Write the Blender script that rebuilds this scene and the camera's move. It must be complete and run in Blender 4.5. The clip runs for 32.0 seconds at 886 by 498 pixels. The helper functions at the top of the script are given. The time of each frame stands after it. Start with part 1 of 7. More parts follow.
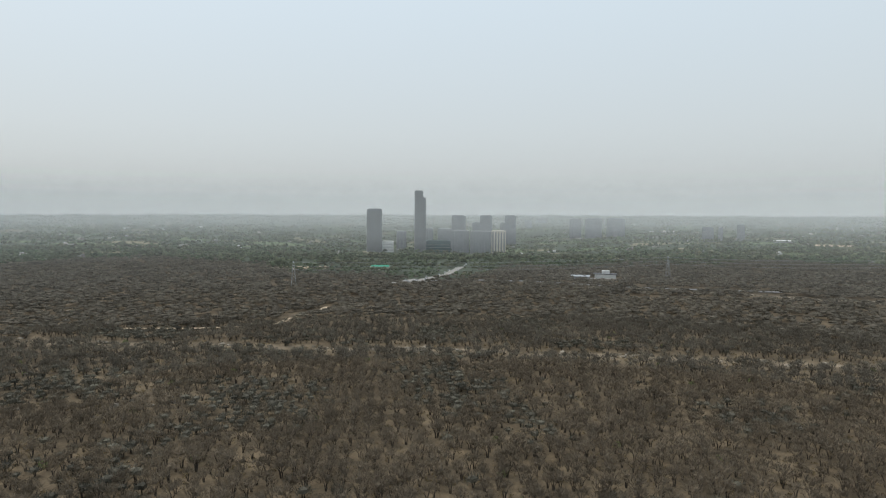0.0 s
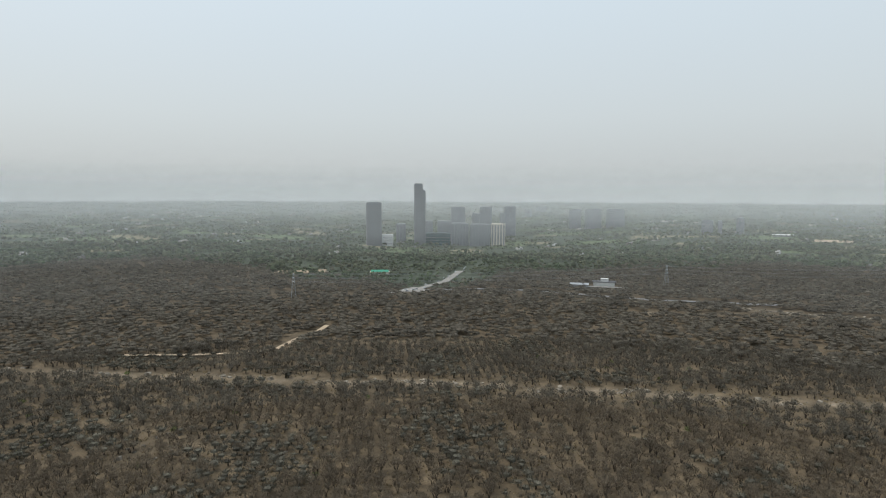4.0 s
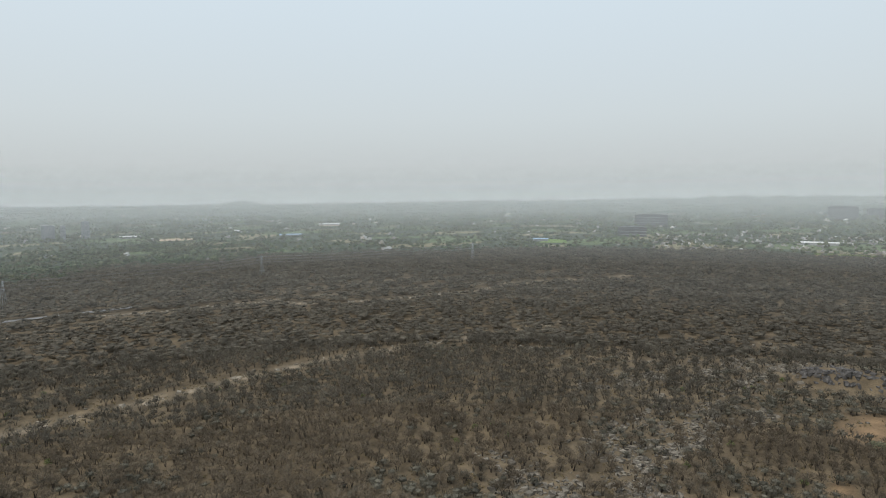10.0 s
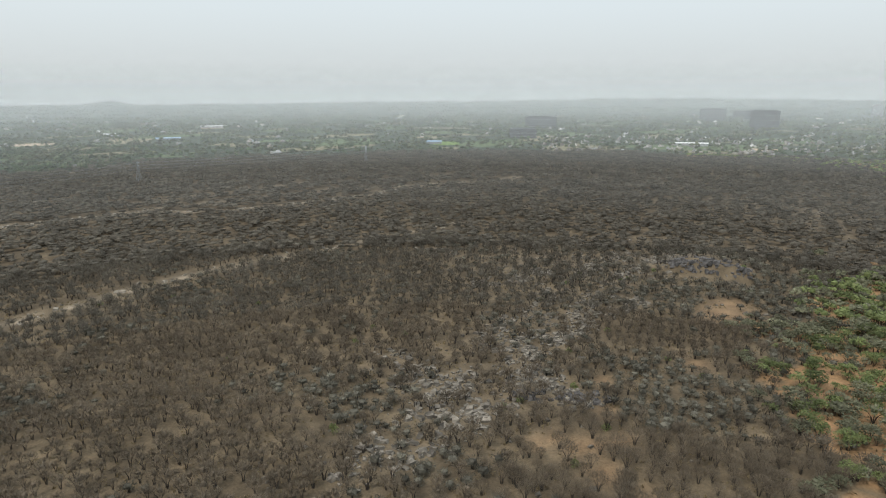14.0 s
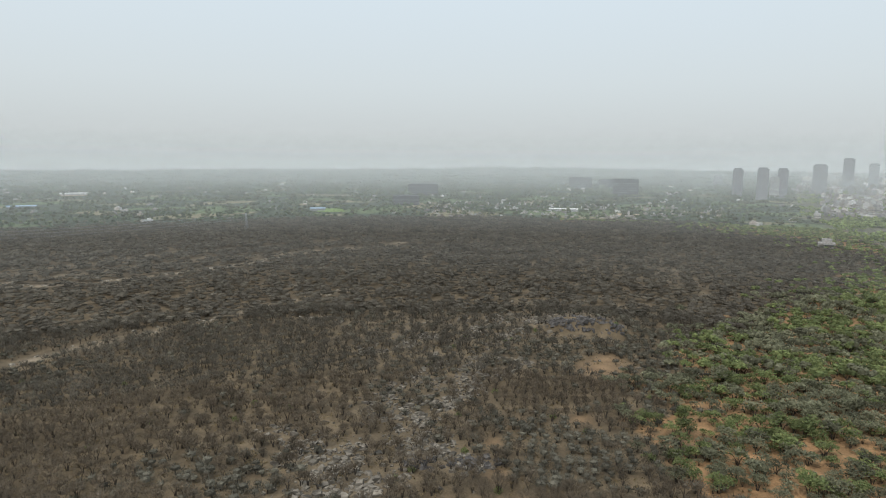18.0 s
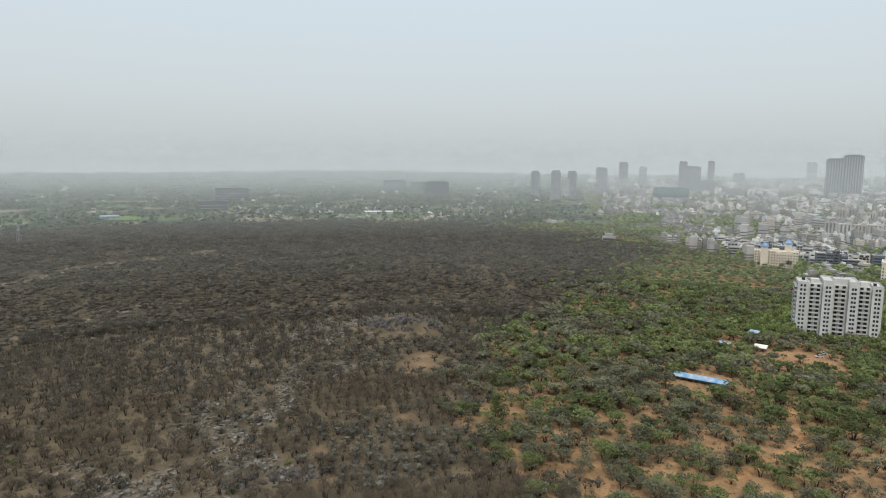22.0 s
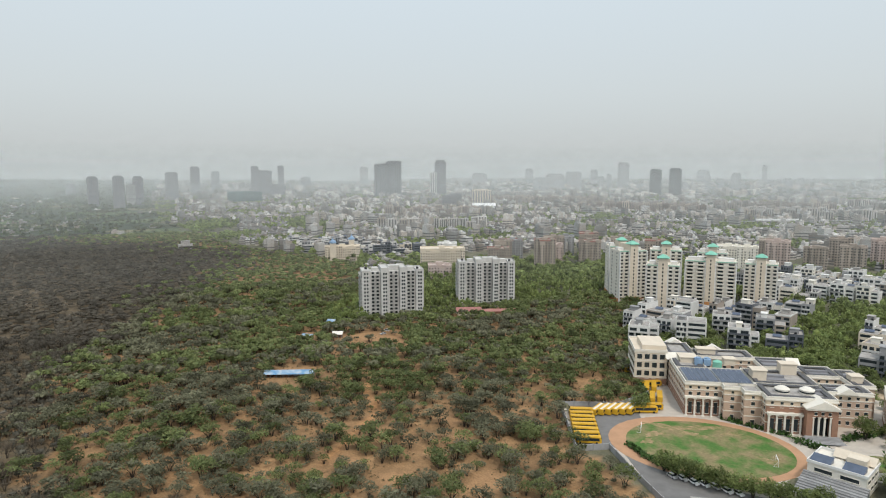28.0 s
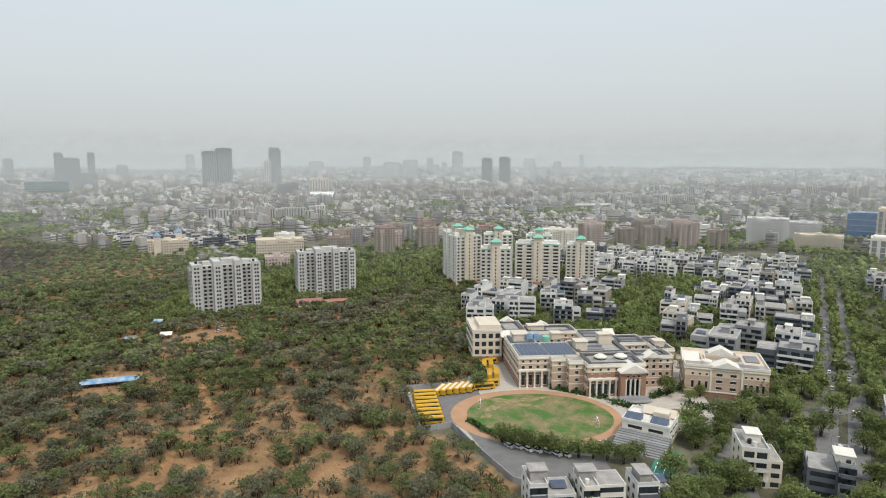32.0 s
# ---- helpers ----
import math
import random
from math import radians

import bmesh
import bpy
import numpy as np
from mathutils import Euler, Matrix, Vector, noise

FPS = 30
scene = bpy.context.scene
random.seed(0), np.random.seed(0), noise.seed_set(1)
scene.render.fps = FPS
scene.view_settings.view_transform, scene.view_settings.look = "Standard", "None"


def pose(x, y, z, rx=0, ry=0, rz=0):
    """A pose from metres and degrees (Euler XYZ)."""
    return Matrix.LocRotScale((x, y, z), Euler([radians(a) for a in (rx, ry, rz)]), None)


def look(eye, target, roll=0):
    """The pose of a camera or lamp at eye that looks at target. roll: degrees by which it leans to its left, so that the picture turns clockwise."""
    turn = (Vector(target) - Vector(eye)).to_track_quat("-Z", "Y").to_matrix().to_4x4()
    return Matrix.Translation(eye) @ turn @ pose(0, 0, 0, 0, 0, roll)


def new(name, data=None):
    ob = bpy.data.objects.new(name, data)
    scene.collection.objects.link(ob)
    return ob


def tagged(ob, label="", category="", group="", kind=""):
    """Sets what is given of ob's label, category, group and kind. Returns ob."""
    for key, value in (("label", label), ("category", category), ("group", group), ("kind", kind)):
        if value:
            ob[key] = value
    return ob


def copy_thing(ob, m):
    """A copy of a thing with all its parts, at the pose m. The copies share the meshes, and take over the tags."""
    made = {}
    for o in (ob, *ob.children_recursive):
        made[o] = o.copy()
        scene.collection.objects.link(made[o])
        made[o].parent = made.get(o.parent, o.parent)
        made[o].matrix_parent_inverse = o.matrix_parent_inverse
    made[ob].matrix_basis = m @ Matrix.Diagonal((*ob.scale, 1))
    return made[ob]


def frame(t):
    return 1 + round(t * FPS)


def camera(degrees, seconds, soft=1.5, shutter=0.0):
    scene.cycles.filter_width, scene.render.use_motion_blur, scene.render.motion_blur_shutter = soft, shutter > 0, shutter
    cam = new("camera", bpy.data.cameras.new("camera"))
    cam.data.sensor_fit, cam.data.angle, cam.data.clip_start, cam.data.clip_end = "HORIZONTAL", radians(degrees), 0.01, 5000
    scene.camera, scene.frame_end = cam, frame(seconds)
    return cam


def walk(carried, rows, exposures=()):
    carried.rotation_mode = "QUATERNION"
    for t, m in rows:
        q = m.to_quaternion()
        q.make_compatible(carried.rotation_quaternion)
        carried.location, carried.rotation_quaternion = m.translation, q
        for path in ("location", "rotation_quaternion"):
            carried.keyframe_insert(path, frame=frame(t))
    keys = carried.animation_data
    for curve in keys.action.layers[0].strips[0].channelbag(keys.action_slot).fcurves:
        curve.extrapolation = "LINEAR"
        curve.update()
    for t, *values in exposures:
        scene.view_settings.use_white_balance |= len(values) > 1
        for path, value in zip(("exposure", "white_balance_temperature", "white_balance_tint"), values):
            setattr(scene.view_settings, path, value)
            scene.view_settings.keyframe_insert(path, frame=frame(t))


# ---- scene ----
EXPO = 0.0
cam = camera(70.8, 32.0, soft=1.1)
# seconds, x, y, z, yaw, pitch, roll
PATH = [
    (0, -0.5, -0.6, 76.8, -0.00, -3.42, 0.19),
    (0.5, -0.3, -0.4, 80.4, 0.07, -4.75, 0.23),
    (1, -0.4, -0.5, 83.9, 0.08, -4.89, 0.29),
    (1.5, -0.3, -0.7, 87.3, 0.12, -4.91, 0.28),
    (2, -0.2, -0.5, 90.8, 0.13, -4.94, 0.29),
    (2.5, -0.3, -0.6, 94.3, 0.14, -4.90, 0.25),
    (4.5, -0.2, -0.0, 107.8, -0.26, -4.99, 0.22),
    (5, 0.3, -0.1, 108.1, -5.25, -4.93, 0.13),
    (5.5, 0.0, 0.0, 108.0, -16.21, -4.92, -0.27),
    (6, 0.0, 0.0, 108.0, -17.70, -4.92, -0.26),
    (6.5, 0.0, 0.0, 108.0, -19.40, -4.90, -0.24),
    (7, 0.0, 0.0, 108.0, -26.18, -4.89, -0.33),
    (7.5, 0.0, 0.0, 108.0, -32.95, -4.91, -0.39),
    (8, 0.0, 0.0, 108.0, -38.90, -4.94, -0.42),
    (8.5, 0.0, 0.0, 108.0, -45.51, -4.94, -0.47),
    (9, 0.0, 0.0, 108.0, -51.35, -4.94, -0.51),
    (9.5, 0.0, 0.0, 108.0, -53.78, -4.93, -0.52),
    (10, 0.0, 0.0, 108.0, -55.38, -4.92, -0.44),
    (10.5, 0.0, 0.0, 108.0, -56.25, -4.90, -0.42),
    (11, 0.0, 0.0, 108.0, -57.30, -4.86, -0.30),
    (11.5, 0.0, 0.0, 108.0, -58.39, -5.31, -0.31),
    (12, 0.0, 0.0, 108.0, -59.49, -6.84, -0.21),
    (12.5, 0.0, 0.0, 108.0, -60.83, -8.86, -0.17),
    (13, 0.0, 0.0, 108.0, -62.40, -10.86, -0.14),
    (13.5, 0.0, 0.0, 108.0, -63.78, -12.90, -0.12),
    (14, 0.0, 0.0, 108.0, -65.08, -13.82, -0.13),
    (14.5, 0.0, 0.0, 108.0, -69.55, -13.72, -0.07),
    (16.5, 0.0, 0.0, 108.0, -74.78, -11.55, 0.18),
    (17, 0.0, 0.0, 108.0, -74.97, -9.88, 0.24),
    (17.5, 0.0, 0.0, 108.0, -75.31, -8.19, 0.31),
    (18, 0.0, 0.0, 108.0, -75.70, -7.76, 0.37),
    (18.5, 0.0, 0.0, 108.0, -76.99, -7.73, 0.42),
    (19, 0.0, 0.0, 108.0, -79.14, -7.69, 0.46),
    (19.5, 0.0, 0.0, 108.0, -81.26, -7.64, 0.45),
    (20, 0.0, 0.0, 108.0, -83.31, -7.59, 0.43),
    (20.5, 0.0, 0.0, 108.0, -85.40, -7.57, 0.45),
    (21, 0.0, 0.0, 108.0, -88.00, -7.50, 0.42),
    (21.5, 0.0, 0.0, 108.0, -90.47, -7.43, 0.41),
    (22, 0.0, 0.0, 108.0, -92.52, -7.37, 0.37),
    (22.5, 0.0, 0.0, 108.0, -94.56, -7.32, 0.36),
    (23, 0.0, 0.0, 108.0, -97.00, -7.27, 0.38),
    (23.5, 0.0, 0.0, 108.0, -99.61, -7.20, 0.37),
    (24, 0.0, 0.0, 108.0, -102.47, -7.11, 0.38),
    (24.5, 0.0, 0.0, 108.0, -105.21, -7.15, 0.34),
    (25, 0.0, 0.0, 108.0, -108.68, -7.11, 0.29),
    (25.5, 0.0, 0.0, 108.0, -112.23, -7.06, 0.25),
    (26, 0.0, 0.0, 108.0, -116.45, -7.03, 0.18),
    (26.5, 0.0, 0.0, 108.0, -120.33, -6.96, 0.12),
    (28.5, 0.0, 0.0, 108.0, -133.08, -6.79, -0.02),
    (29, 0.0, 0.0, 108.0, -135.95, -6.72, -0.02),
    (29.5, 0.0, 0.0, 108.0, -138.11, -6.66, -0.04),
    (30, 0.0, 0.0, 108.0, -140.04, -6.62, 0.01),
    (30.5, 0.0, 0.0, 108.0, -142.00, -6.60, -0.01),
    (31, 0.0, 0.0, 108.0, -143.11, -6.92, -0.01),
    (31.5, 0.0, 0.0, 108.0, -143.98, -7.41, 0.03),
    (32, 0.0, 0.0, 108.0, -144.80, -7.89, 0.08),
]
walk(cam, [(t, pose(x, y, z, 90 + pitch, 0, yaw) @ pose(0, 0, 0, 0, 0, roll)) for t, x, y, z, yaw, pitch, roll in PATH],
     exposures=[(0, EXPO - 0.1, 6500, 10), (11, EXPO - 0.06, 6500, 10), (12.5, EXPO + 0.02, 6500, 10), (14.2, EXPO + 0.16, 6500, 10), (17, EXPO + 0.05, 6500, 10), (21, EXPO - 0.05, 6500, 10), (26, EXPO - 0.08, 6550, 10), (32, EXPO - 0.02, 6650, 11)])

# ---- world and sun ----
SUN_AZ, SUN_EL = 292.0, 60.0       # clockwise from +y, degrees
world = bpy.data.worlds.new("hazy_sky")
scene.world = world
world.use_nodes = True
wn, wl = world.node_tree.nodes, world.node_tree.links
wn.clear()
sky = wn.new("ShaderNodeTexSky")
sky.sky_type, sky.sun_disc = "NISHITA", False
sky.sun_elevation, sky.sun_rotation = radians(SUN_EL), radians(SUN_AZ)
sky.air_density, sky.dust_density, sky.ozone_density, sky.altitude = 1.0, 6.0, 1.0, 200
tone = wn.new("ShaderNodeMixRGB")
tone.blend_type, tone.inputs[0].default_value = "MULTIPLY", 1.0
tone.inputs[2].default_value = (0.09, 0.09, 0.09, 1)
veil = wn.new("ShaderNodeMixRGB")
veil.inputs[0].default_value = 0.8
coord = wn.new("ShaderNodeTexCoord")
sep = wn.new("ShaderNodeSeparateXYZ")
ramp = wn.new("ShaderNodeValToRGB")
ramp.color_ramp.elements[0].position, ramp.color_ramp.elements[0].color = 0.0, (0.565, 0.60, 0.605, 1)
ramp.color_ramp.elements[1].position, ramp.color_ramp.elements[1].color = 0.55, (0.78, 0.90, 1.0, 1)
e = ramp.color_ramp.elements.new(0.12)
e.color = (0.64, 0.70, 0.72, 1)
e = ramp.color_ramp.elements.new(0.3)
e.color = (0.69, 0.79, 0.85, 1)
bg = wn.new("ShaderNodeBackground")
out = wn.new("ShaderNodeOutputWorld")
wl.new(sky.outputs[0], tone.inputs[1])
wl.new(tone.outputs[0], veil.inputs[1])
wl.new(coord.outputs["Generated"], sep.inputs[0])
wl.new(sep.outputs["Z"], ramp.inputs[0])
wl.new(ramp.outputs[0], veil.inputs[2])
wl.new(veil.outputs[0], bg.inputs[0])
bg.inputs[1].default_value = 1.18
wl.new(bg.outputs[0], out.inputs[0])
sun = new("sun", bpy.data.lights.new("sun", "SUN"))
sun.data.energy, sun.data.angle, sun.data.color = 2.0, radians(6), (1.0, 0.94, 0.86)
sun.matrix_world = look((0, 0, 0), (-math.sin(radians(SUN_AZ)) * math.cos(radians(SUN_EL)), -math.cos(radians(SUN_AZ)) * math.cos(radians(SUN_EL)), -math.sin(radians(SUN_EL))))

# ---- materials ----
def material(name, colour, rough=0.85, metal=0.0, vary=0.25, scale=1.0, bump=0.0, second=None, detail=0.0, objects=0.0, tint="", islands=0.0, through_light=0.0):
    """A procedural surface: colour, broken by noise at two scales (metres); second: the other colour of the coarse noise; tint: a point attribute that shifts the brightness."""
    m = bpy.data.materials.new(name)
    m.use_nodes = True
    n, l = m.node_tree.nodes, m.node_tree.links
    b = n["Principled BSDF"]
    b.inputs["Roughness"].default_value, b.inputs["Metallic"].default_value = rough, metal
    b.inputs["Specular IOR Level"].default_value = 0.25
    geo = n.new("ShaderNodeNewGeometry")
    big = n.new("ShaderNodeTexNoise")
    big.inputs["Scale"].default_value, big.inputs["Detail"].default_value = 1.0 / scale, 6
    l.new(geo.outputs["Position"], big.inputs["Vector"])
    mix = n.new("ShaderNodeMixRGB")
    c2 = second or tuple(c * (1 - vary) for c in colour)
    mix.inputs[1].default_value, mix.inputs[2].default_value = (*colour, 1), (*c2, 1)
    rm = n.new("ShaderNodeMapRange")
    rm.inputs[1].default_value, rm.inputs[2].default_value = 0.38, 0.62
    l.new(big.outputs["Fac"], rm.inputs[0])
    l.new(rm.outputs[0], mix.inputs[0])
    last = mix.outputs[0]

    def times(last, source, low, high):
        mr = n.new("ShaderNodeMapRange")
        mr.inputs[3].default_value, mr.inputs[4].default_value = low, high
        l.new(source, mr.inputs[0])
        mu = n.new("ShaderNodeMixRGB")
        mu.blend_type, mu.inputs[0].default_value = "MULTIPLY", 1
        l.new(last, mu.inputs[1])
        l.new(mr.outputs[0], mu.inputs[2])
        return mu.outputs[0]

    fine = n.new("ShaderNodeTexNoise")
    fine.inputs["Scale"].default_value, fine.inputs["Detail"].default_value = 9.0 / scale, 4
    l.new(geo.outputs["Position"], fine.inputs["Vector"])
    last = times(last, fine.outputs["Fac"], 1 - vary - detail, 1 + vary + detail)
    if objects:
        info = n.new("ShaderNodeObjectInfo")
        last = times(last, info.outputs["Random"], 1 - objects, 1 + objects)
    if islands:
        last = times(last, geo.outputs["Random Per Island"], 1 - islands, 1 + islands)
    if tint:
        at = n.new("ShaderNodeAttribute")
        at.attribute_name = tint
        last = times(last, at.outputs["Fac"], 0.55, 1.45)
    l.new(last, b.inputs["Base Color"])
    if through_light:
        tl, mx = n.new("ShaderNodeBsdfTranslucent"), n.new("ShaderNodeMixShader")
        mx.inputs[0].default_value = through_light
        l.new(last, tl.inputs[0])
        l.new(b.outputs[0], mx.inputs[1])
        l.new(tl.outputs[0], mx.inputs[2])
        l.new(mx.outputs[0], n["Material Output"].inputs[0])
    if bump:
        bp = n.new("ShaderNodeBump")
        bp.inputs["Strength"].default_value, bp.inputs["Distance"].default_value = 0.6, bump
        l.new(fine.outputs["Fac"], bp.inputs["Height"])
        l.new(bp.outputs[0], b.inputs["Normal"])
    return m


DRY = material("dry_twigs", (0.143, 0.118, 0.087), 0.95, scale=2.2, vary=0.2, detail=0.2, tint="tint", islands=0.22, second=(0.160, 0.128, 0.091), through_light=0.3)
DRYGREY = material("grey_dry_twigs", (0.132, 0.119, 0.095), 0.95, scale=2.2, vary=0.2, detail=0.2, tint="tint", islands=0.22, second=(0.143, 0.124, 0.096), through_light=0.45)
BARK = material("bark", (0.058, 0.048, 0.040), 0.95, scale=1)
LEAF = material("acacia_leaves", (0.126, 0.158, 0.062), 0.8, scale=3, vary=0.2, detail=0.2, tint="tint", islands=0.35, second=(0.165, 0.186, 0.074), through_light=0.4)
OLIVE = material("olive_leaves", (0.168, 0.168, 0.106), 0.85, scale=3, vary=0.2, detail=0.2, tint="tint", islands=0.3, through_light=0.35)
SCRUB = material("grey_olive_twigs", (0.108, 0.100, 0.076), 0.9, scale=3, vary=0.2, detail=0.2, tint="tint", islands=0.3, through_light=0.15)
LUSH = material("street_tree_leaves", (0.152, 0.196, 0.070), 0.7, scale=3, vary=0.2, detail=0.2, tint="tint", islands=0.35, second=(0.208, 0.244, 0.084), through_light=0.4)
# concrete lightened towards the haze, which is put into its colour
PALEGREY = material("haze_pale_concrete", (0.40, 0.40, 0.405), 0.85, scale=12, vary=0.1)
# duller than street leaves: distance haze put into the leaf colour
PLAIN = material("haze_toned_leaves", (0.082, 0.105, 0.058), 0.85, scale=90, vary=0.2, tint="tint", islands=0.3, second=(0.10, 0.10, 0.062), through_light=0.2)
WHITE = material("white_render", (0.68, 0.67, 0.645), 0.8, scale=6, vary=0.1, objects=0.1)
CREAM = material("cream_render", (0.66, 0.58, 0.47), 0.8, scale=6, vary=0.08)
SCHOOL = material("sand_stone_render", (0.66, 0.53, 0.40), 0.8, scale=5, vary=0.1)
PINKSTONE = material("pinkish_brown_cladding", (0.52, 0.385, 0.295), 0.8, scale=3, vary=0.12)
BRICKRED = material("red_brown_cladding", (0.33, 0.19, 0.13), 0.8, scale=3, vary=0.15)
GREY = material("grey_concrete", (0.33, 0.33, 0.33), 0.8, scale=8, vary=0.15, objects=0.15)
DARK = material("dark_concrete", (0.10, 0.10, 0.105), 0.7, scale=10, vary=0.15)
SLATE = material("slate_grey_paint", (0.12, 0.13, 0.15), 0.7, scale=8, vary=0.12)
GLASS = material("window_glass", (0.035, 0.045, 0.05), 0.15, scale=3, vary=0.3)
ROOFC = material("roof_screed", (0.39, 0.37, 0.345), 0.9, scale=3, vary=0.25, detail=0.1)
GREENROOF = material("mint_green_roof", (0.22, 0.52, 0.40), 0.6, scale=4, vary=0.12)
BLUE = material("blue_sheet_roof", (0.12, 0.27, 0.45), 0.5, scale=3, vary=0.25, second=(0.38, 0.45, 0.50))
ASPHALT = material("asphalt", (0.19, 0.185, 0.18), 0.9, scale=4, vary=0.15)
YELLOW = material("school_bus_yellow", (0.62, 0.36, 0.03), 0.4, scale=3, vary=0.06)
ROCK = material("grey_rock", (0.185, 0.163, 0.131), 0.9, scale=1.2, vary=0.3, objects=0.2, islands=0.6)
LEDGE = material("pale_ledge_stone", (0.27, 0.235, 0.185), 0.9, scale=2, vary=0.3, islands=0.4)
# dark rock colour that paints in the shade of the quarry face
SHADE_ROCK = material("shade_dark_rock", (0.105, 0.098, 0.092), 0.9, scale=1.5, vary=0.35, islands=0.5)
SANDY = material("sandy_track", (0.46, 0.36, 0.25), 0.95, scale=5, vary=0.2)
PALE = material("pale_track", (0.29, 0.275, 0.25), 0.95, scale=4, vary=0.2)


class Mesh:
    """Collects boxes, prisms and sheets into one mesh."""

    def __init__(self):
        self.v, self.f = [], []

    def add(self, verts, faces):
        k = len(self.v)
        self.v += [tuple(p) for p in verts]
        self.f += [tuple(i + k for i in q) for q in faces]
        return self

    def box(self, x0, x1, y0, y1, z0, z1):
        p = [(x, y, z) for z in (z0, z1) for x, y in ((x0, y0), (x1, y0), (x1, y1), (x0, y1))]
        return self.add(p, [(3, 2, 1, 0), (4, 5, 6, 7), (0, 1, 5, 4), (1, 2, 6, 5), (2, 3, 7, 6), (3, 0, 4, 7)])

    def turned(self, cx, cy, z0, z1, sx, sy, deg):
        c, s = math.cos(radians(deg)), math.sin(radians(deg))
        q = [(cx + c * a * sx / 2 - s * b * sy / 2, cy + s * a * sx / 2 + c * b * sy / 2) for a, b in ((-1, -1), (1, -1), (1, 1), (-1, 1))]
        return self.prism(q, z0, z1)

    def prism(self, ring, z0, z1, shrink=1.0):
        n = len(ring)
        cx, cy = sum(p[0] for p in ring) / n, sum(p[1] for p in ring) / n
        top = [(cx + (x - cx) * shrink, cy + (y - cy) * shrink, z1) for x, y in ring]
        sides = [(i, (i + 1) % n, n + (i + 1) % n, n + i) for i in range(n)]
        return self.add([(x, y, z0) for x, y in ring] + top, [tuple(range(n))[::-1], tuple(range(n, 2 * n))] + sides)

    def cyl(self, cx, cy, z0, z1, r, n=10, r1=None):
        k = 1.0 if r1 is None else max(r1 / r, 0.02)
        return self.prism([(cx + r * math.cos(i * 2 * math.pi / n), cy + r * math.sin(i * 2 * math.pi / n)) for i in range(n)], z0, z1, k)

    def gable(self, x0, x1, y0, y1, z0, z1, along="x"):
        if along == "x":
            p = [(x0, y0, z0), (x1, y0, z0), (x1, y1, z0), (x0, y1, z0), (x0, (y0 + y1) / 2, z1), (x1, (y0 + y1) / 2, z1)]
            return self.add(p, [(0, 1, 5, 4), (2, 3, 4, 5), (3, 0, 4), (1, 2, 5), (3, 2, 1, 0)])
        p = [(x0, y0, z0), (x1, y0, z0), (x1, y1, z0), (x0, y1, z0), ((x0 + x1) / 2, y0, z1), ((x0 + x1) / 2, y1, z1)]
        return self.add(p, [(0, 4, 5, 3), (1, 2, 5, 4), (0, 1, 4), (2, 3, 5), (3, 2, 1, 0)])

    def hip(self, x0, x1, y0, y1, z0, z1, k=0.1):
        return self.prism([(x0, y0), (x1, y0), (x1, y1), (x0, y1)], z0, z1, k)

    def strip(self, line, width, z):
        """A flat ribbon along a line, with a thin edge."""
        left, right = [], []
        for i, (x, y) in enumerate(line):
            a, b = line[max(i - 1, 0)], line[min(i + 1, len(line) - 1)]
            d = Vector((b[0] - a[0], b[1] - a[1])).normalized()
            left.append((x - d.y * width / 2, y + d.x * width / 2))
            right.append((x + d.y * width / 2, y - d.x * width / 2))
        for i in range(len(line) - 1):
            self.prism([right[i], right[i + 1], left[i + 1], left[i]], z - 0.25, z)
        return self

    def mesh(self, name, mat):
        me = bpy.data.meshes.new(name)
        me.from_pydata(self.v, [], self.f)
        me.materials.append(mat)
        return me


def part(name, mb, mat, parent, label=""):
    ob = new(name, mb.mesh(name, mat))
    ob.parent = parent
    return tagged(ob, label)


def thing(name, x, y, turn=0.0, z=0.0, label="", category="", group="", kind=""):
    root = new(name)
    root.empty_display_size = 0.5
    root.matrix_world = pose(x, y, z, 0, 0, turn)
    return tagged(root, label, category, group, kind)


def single(name, mb, mat, x=0, y=0, turn=0, z=0, **tags):
    ob = new(name, mb.mesh(name, mat))
    ob.matrix_world = pose(x, y, z, 0, 0, turn)
    return tagged(ob, **tags)


def polar(az, r):
    return r * math.sin(radians(az)), r * math.cos(radians(az))

# ---- the land ----
GREEN_X = [0, 190, 226, 255, 307, 360, 398, 452, 500, 600, 690, 770, 900, 1250]
GREEN_Y = [-55, -48, -40, -32, -24, -36, -68, -98, -128, -188, -262, -325, -400, -300]
DRY_AZ = [-60, -45, -24, -17, -13, -5, 3, 9, 16, 30, 43, 57, 68, 87, 95, 100, 108, 115]
DRY_R = [1080, 1080, 1094, 950, 770, 725, 760, 900, 940, 1080, 1181, 1230, 1274, 1253, 1290, 1180, 1000, 900]
TOWN = [(4600, -1300), (2600, -700), (1500, -420), (900, -360), (720, -400), (620, -392), (480, -330), (425, -235), (392, -222), (365, -300), (352, -375),
        (335, -440), (318, -478), (262, -440), (212, -322), (162, -268), (164, -243), (181, -223), (143, -194), (97, -178), (60, -140), (-140, -120), (-900, -4600), (4600, -4600)]


def inside(x, y, ring):
    x, y = np.asarray(x, float), np.asarray(y, float)
    hit = np.zeros(x.shape, bool)
    for (x0, y0), (x1, y1) in zip(ring, ring[1:] + ring[:1]):
        if y0 != y1:
            hit ^= ((y0 > y) != (y1 > y)) & (x < (x1 - x0) * (y - y0) / (y1 - y0) + x0)
    return hit


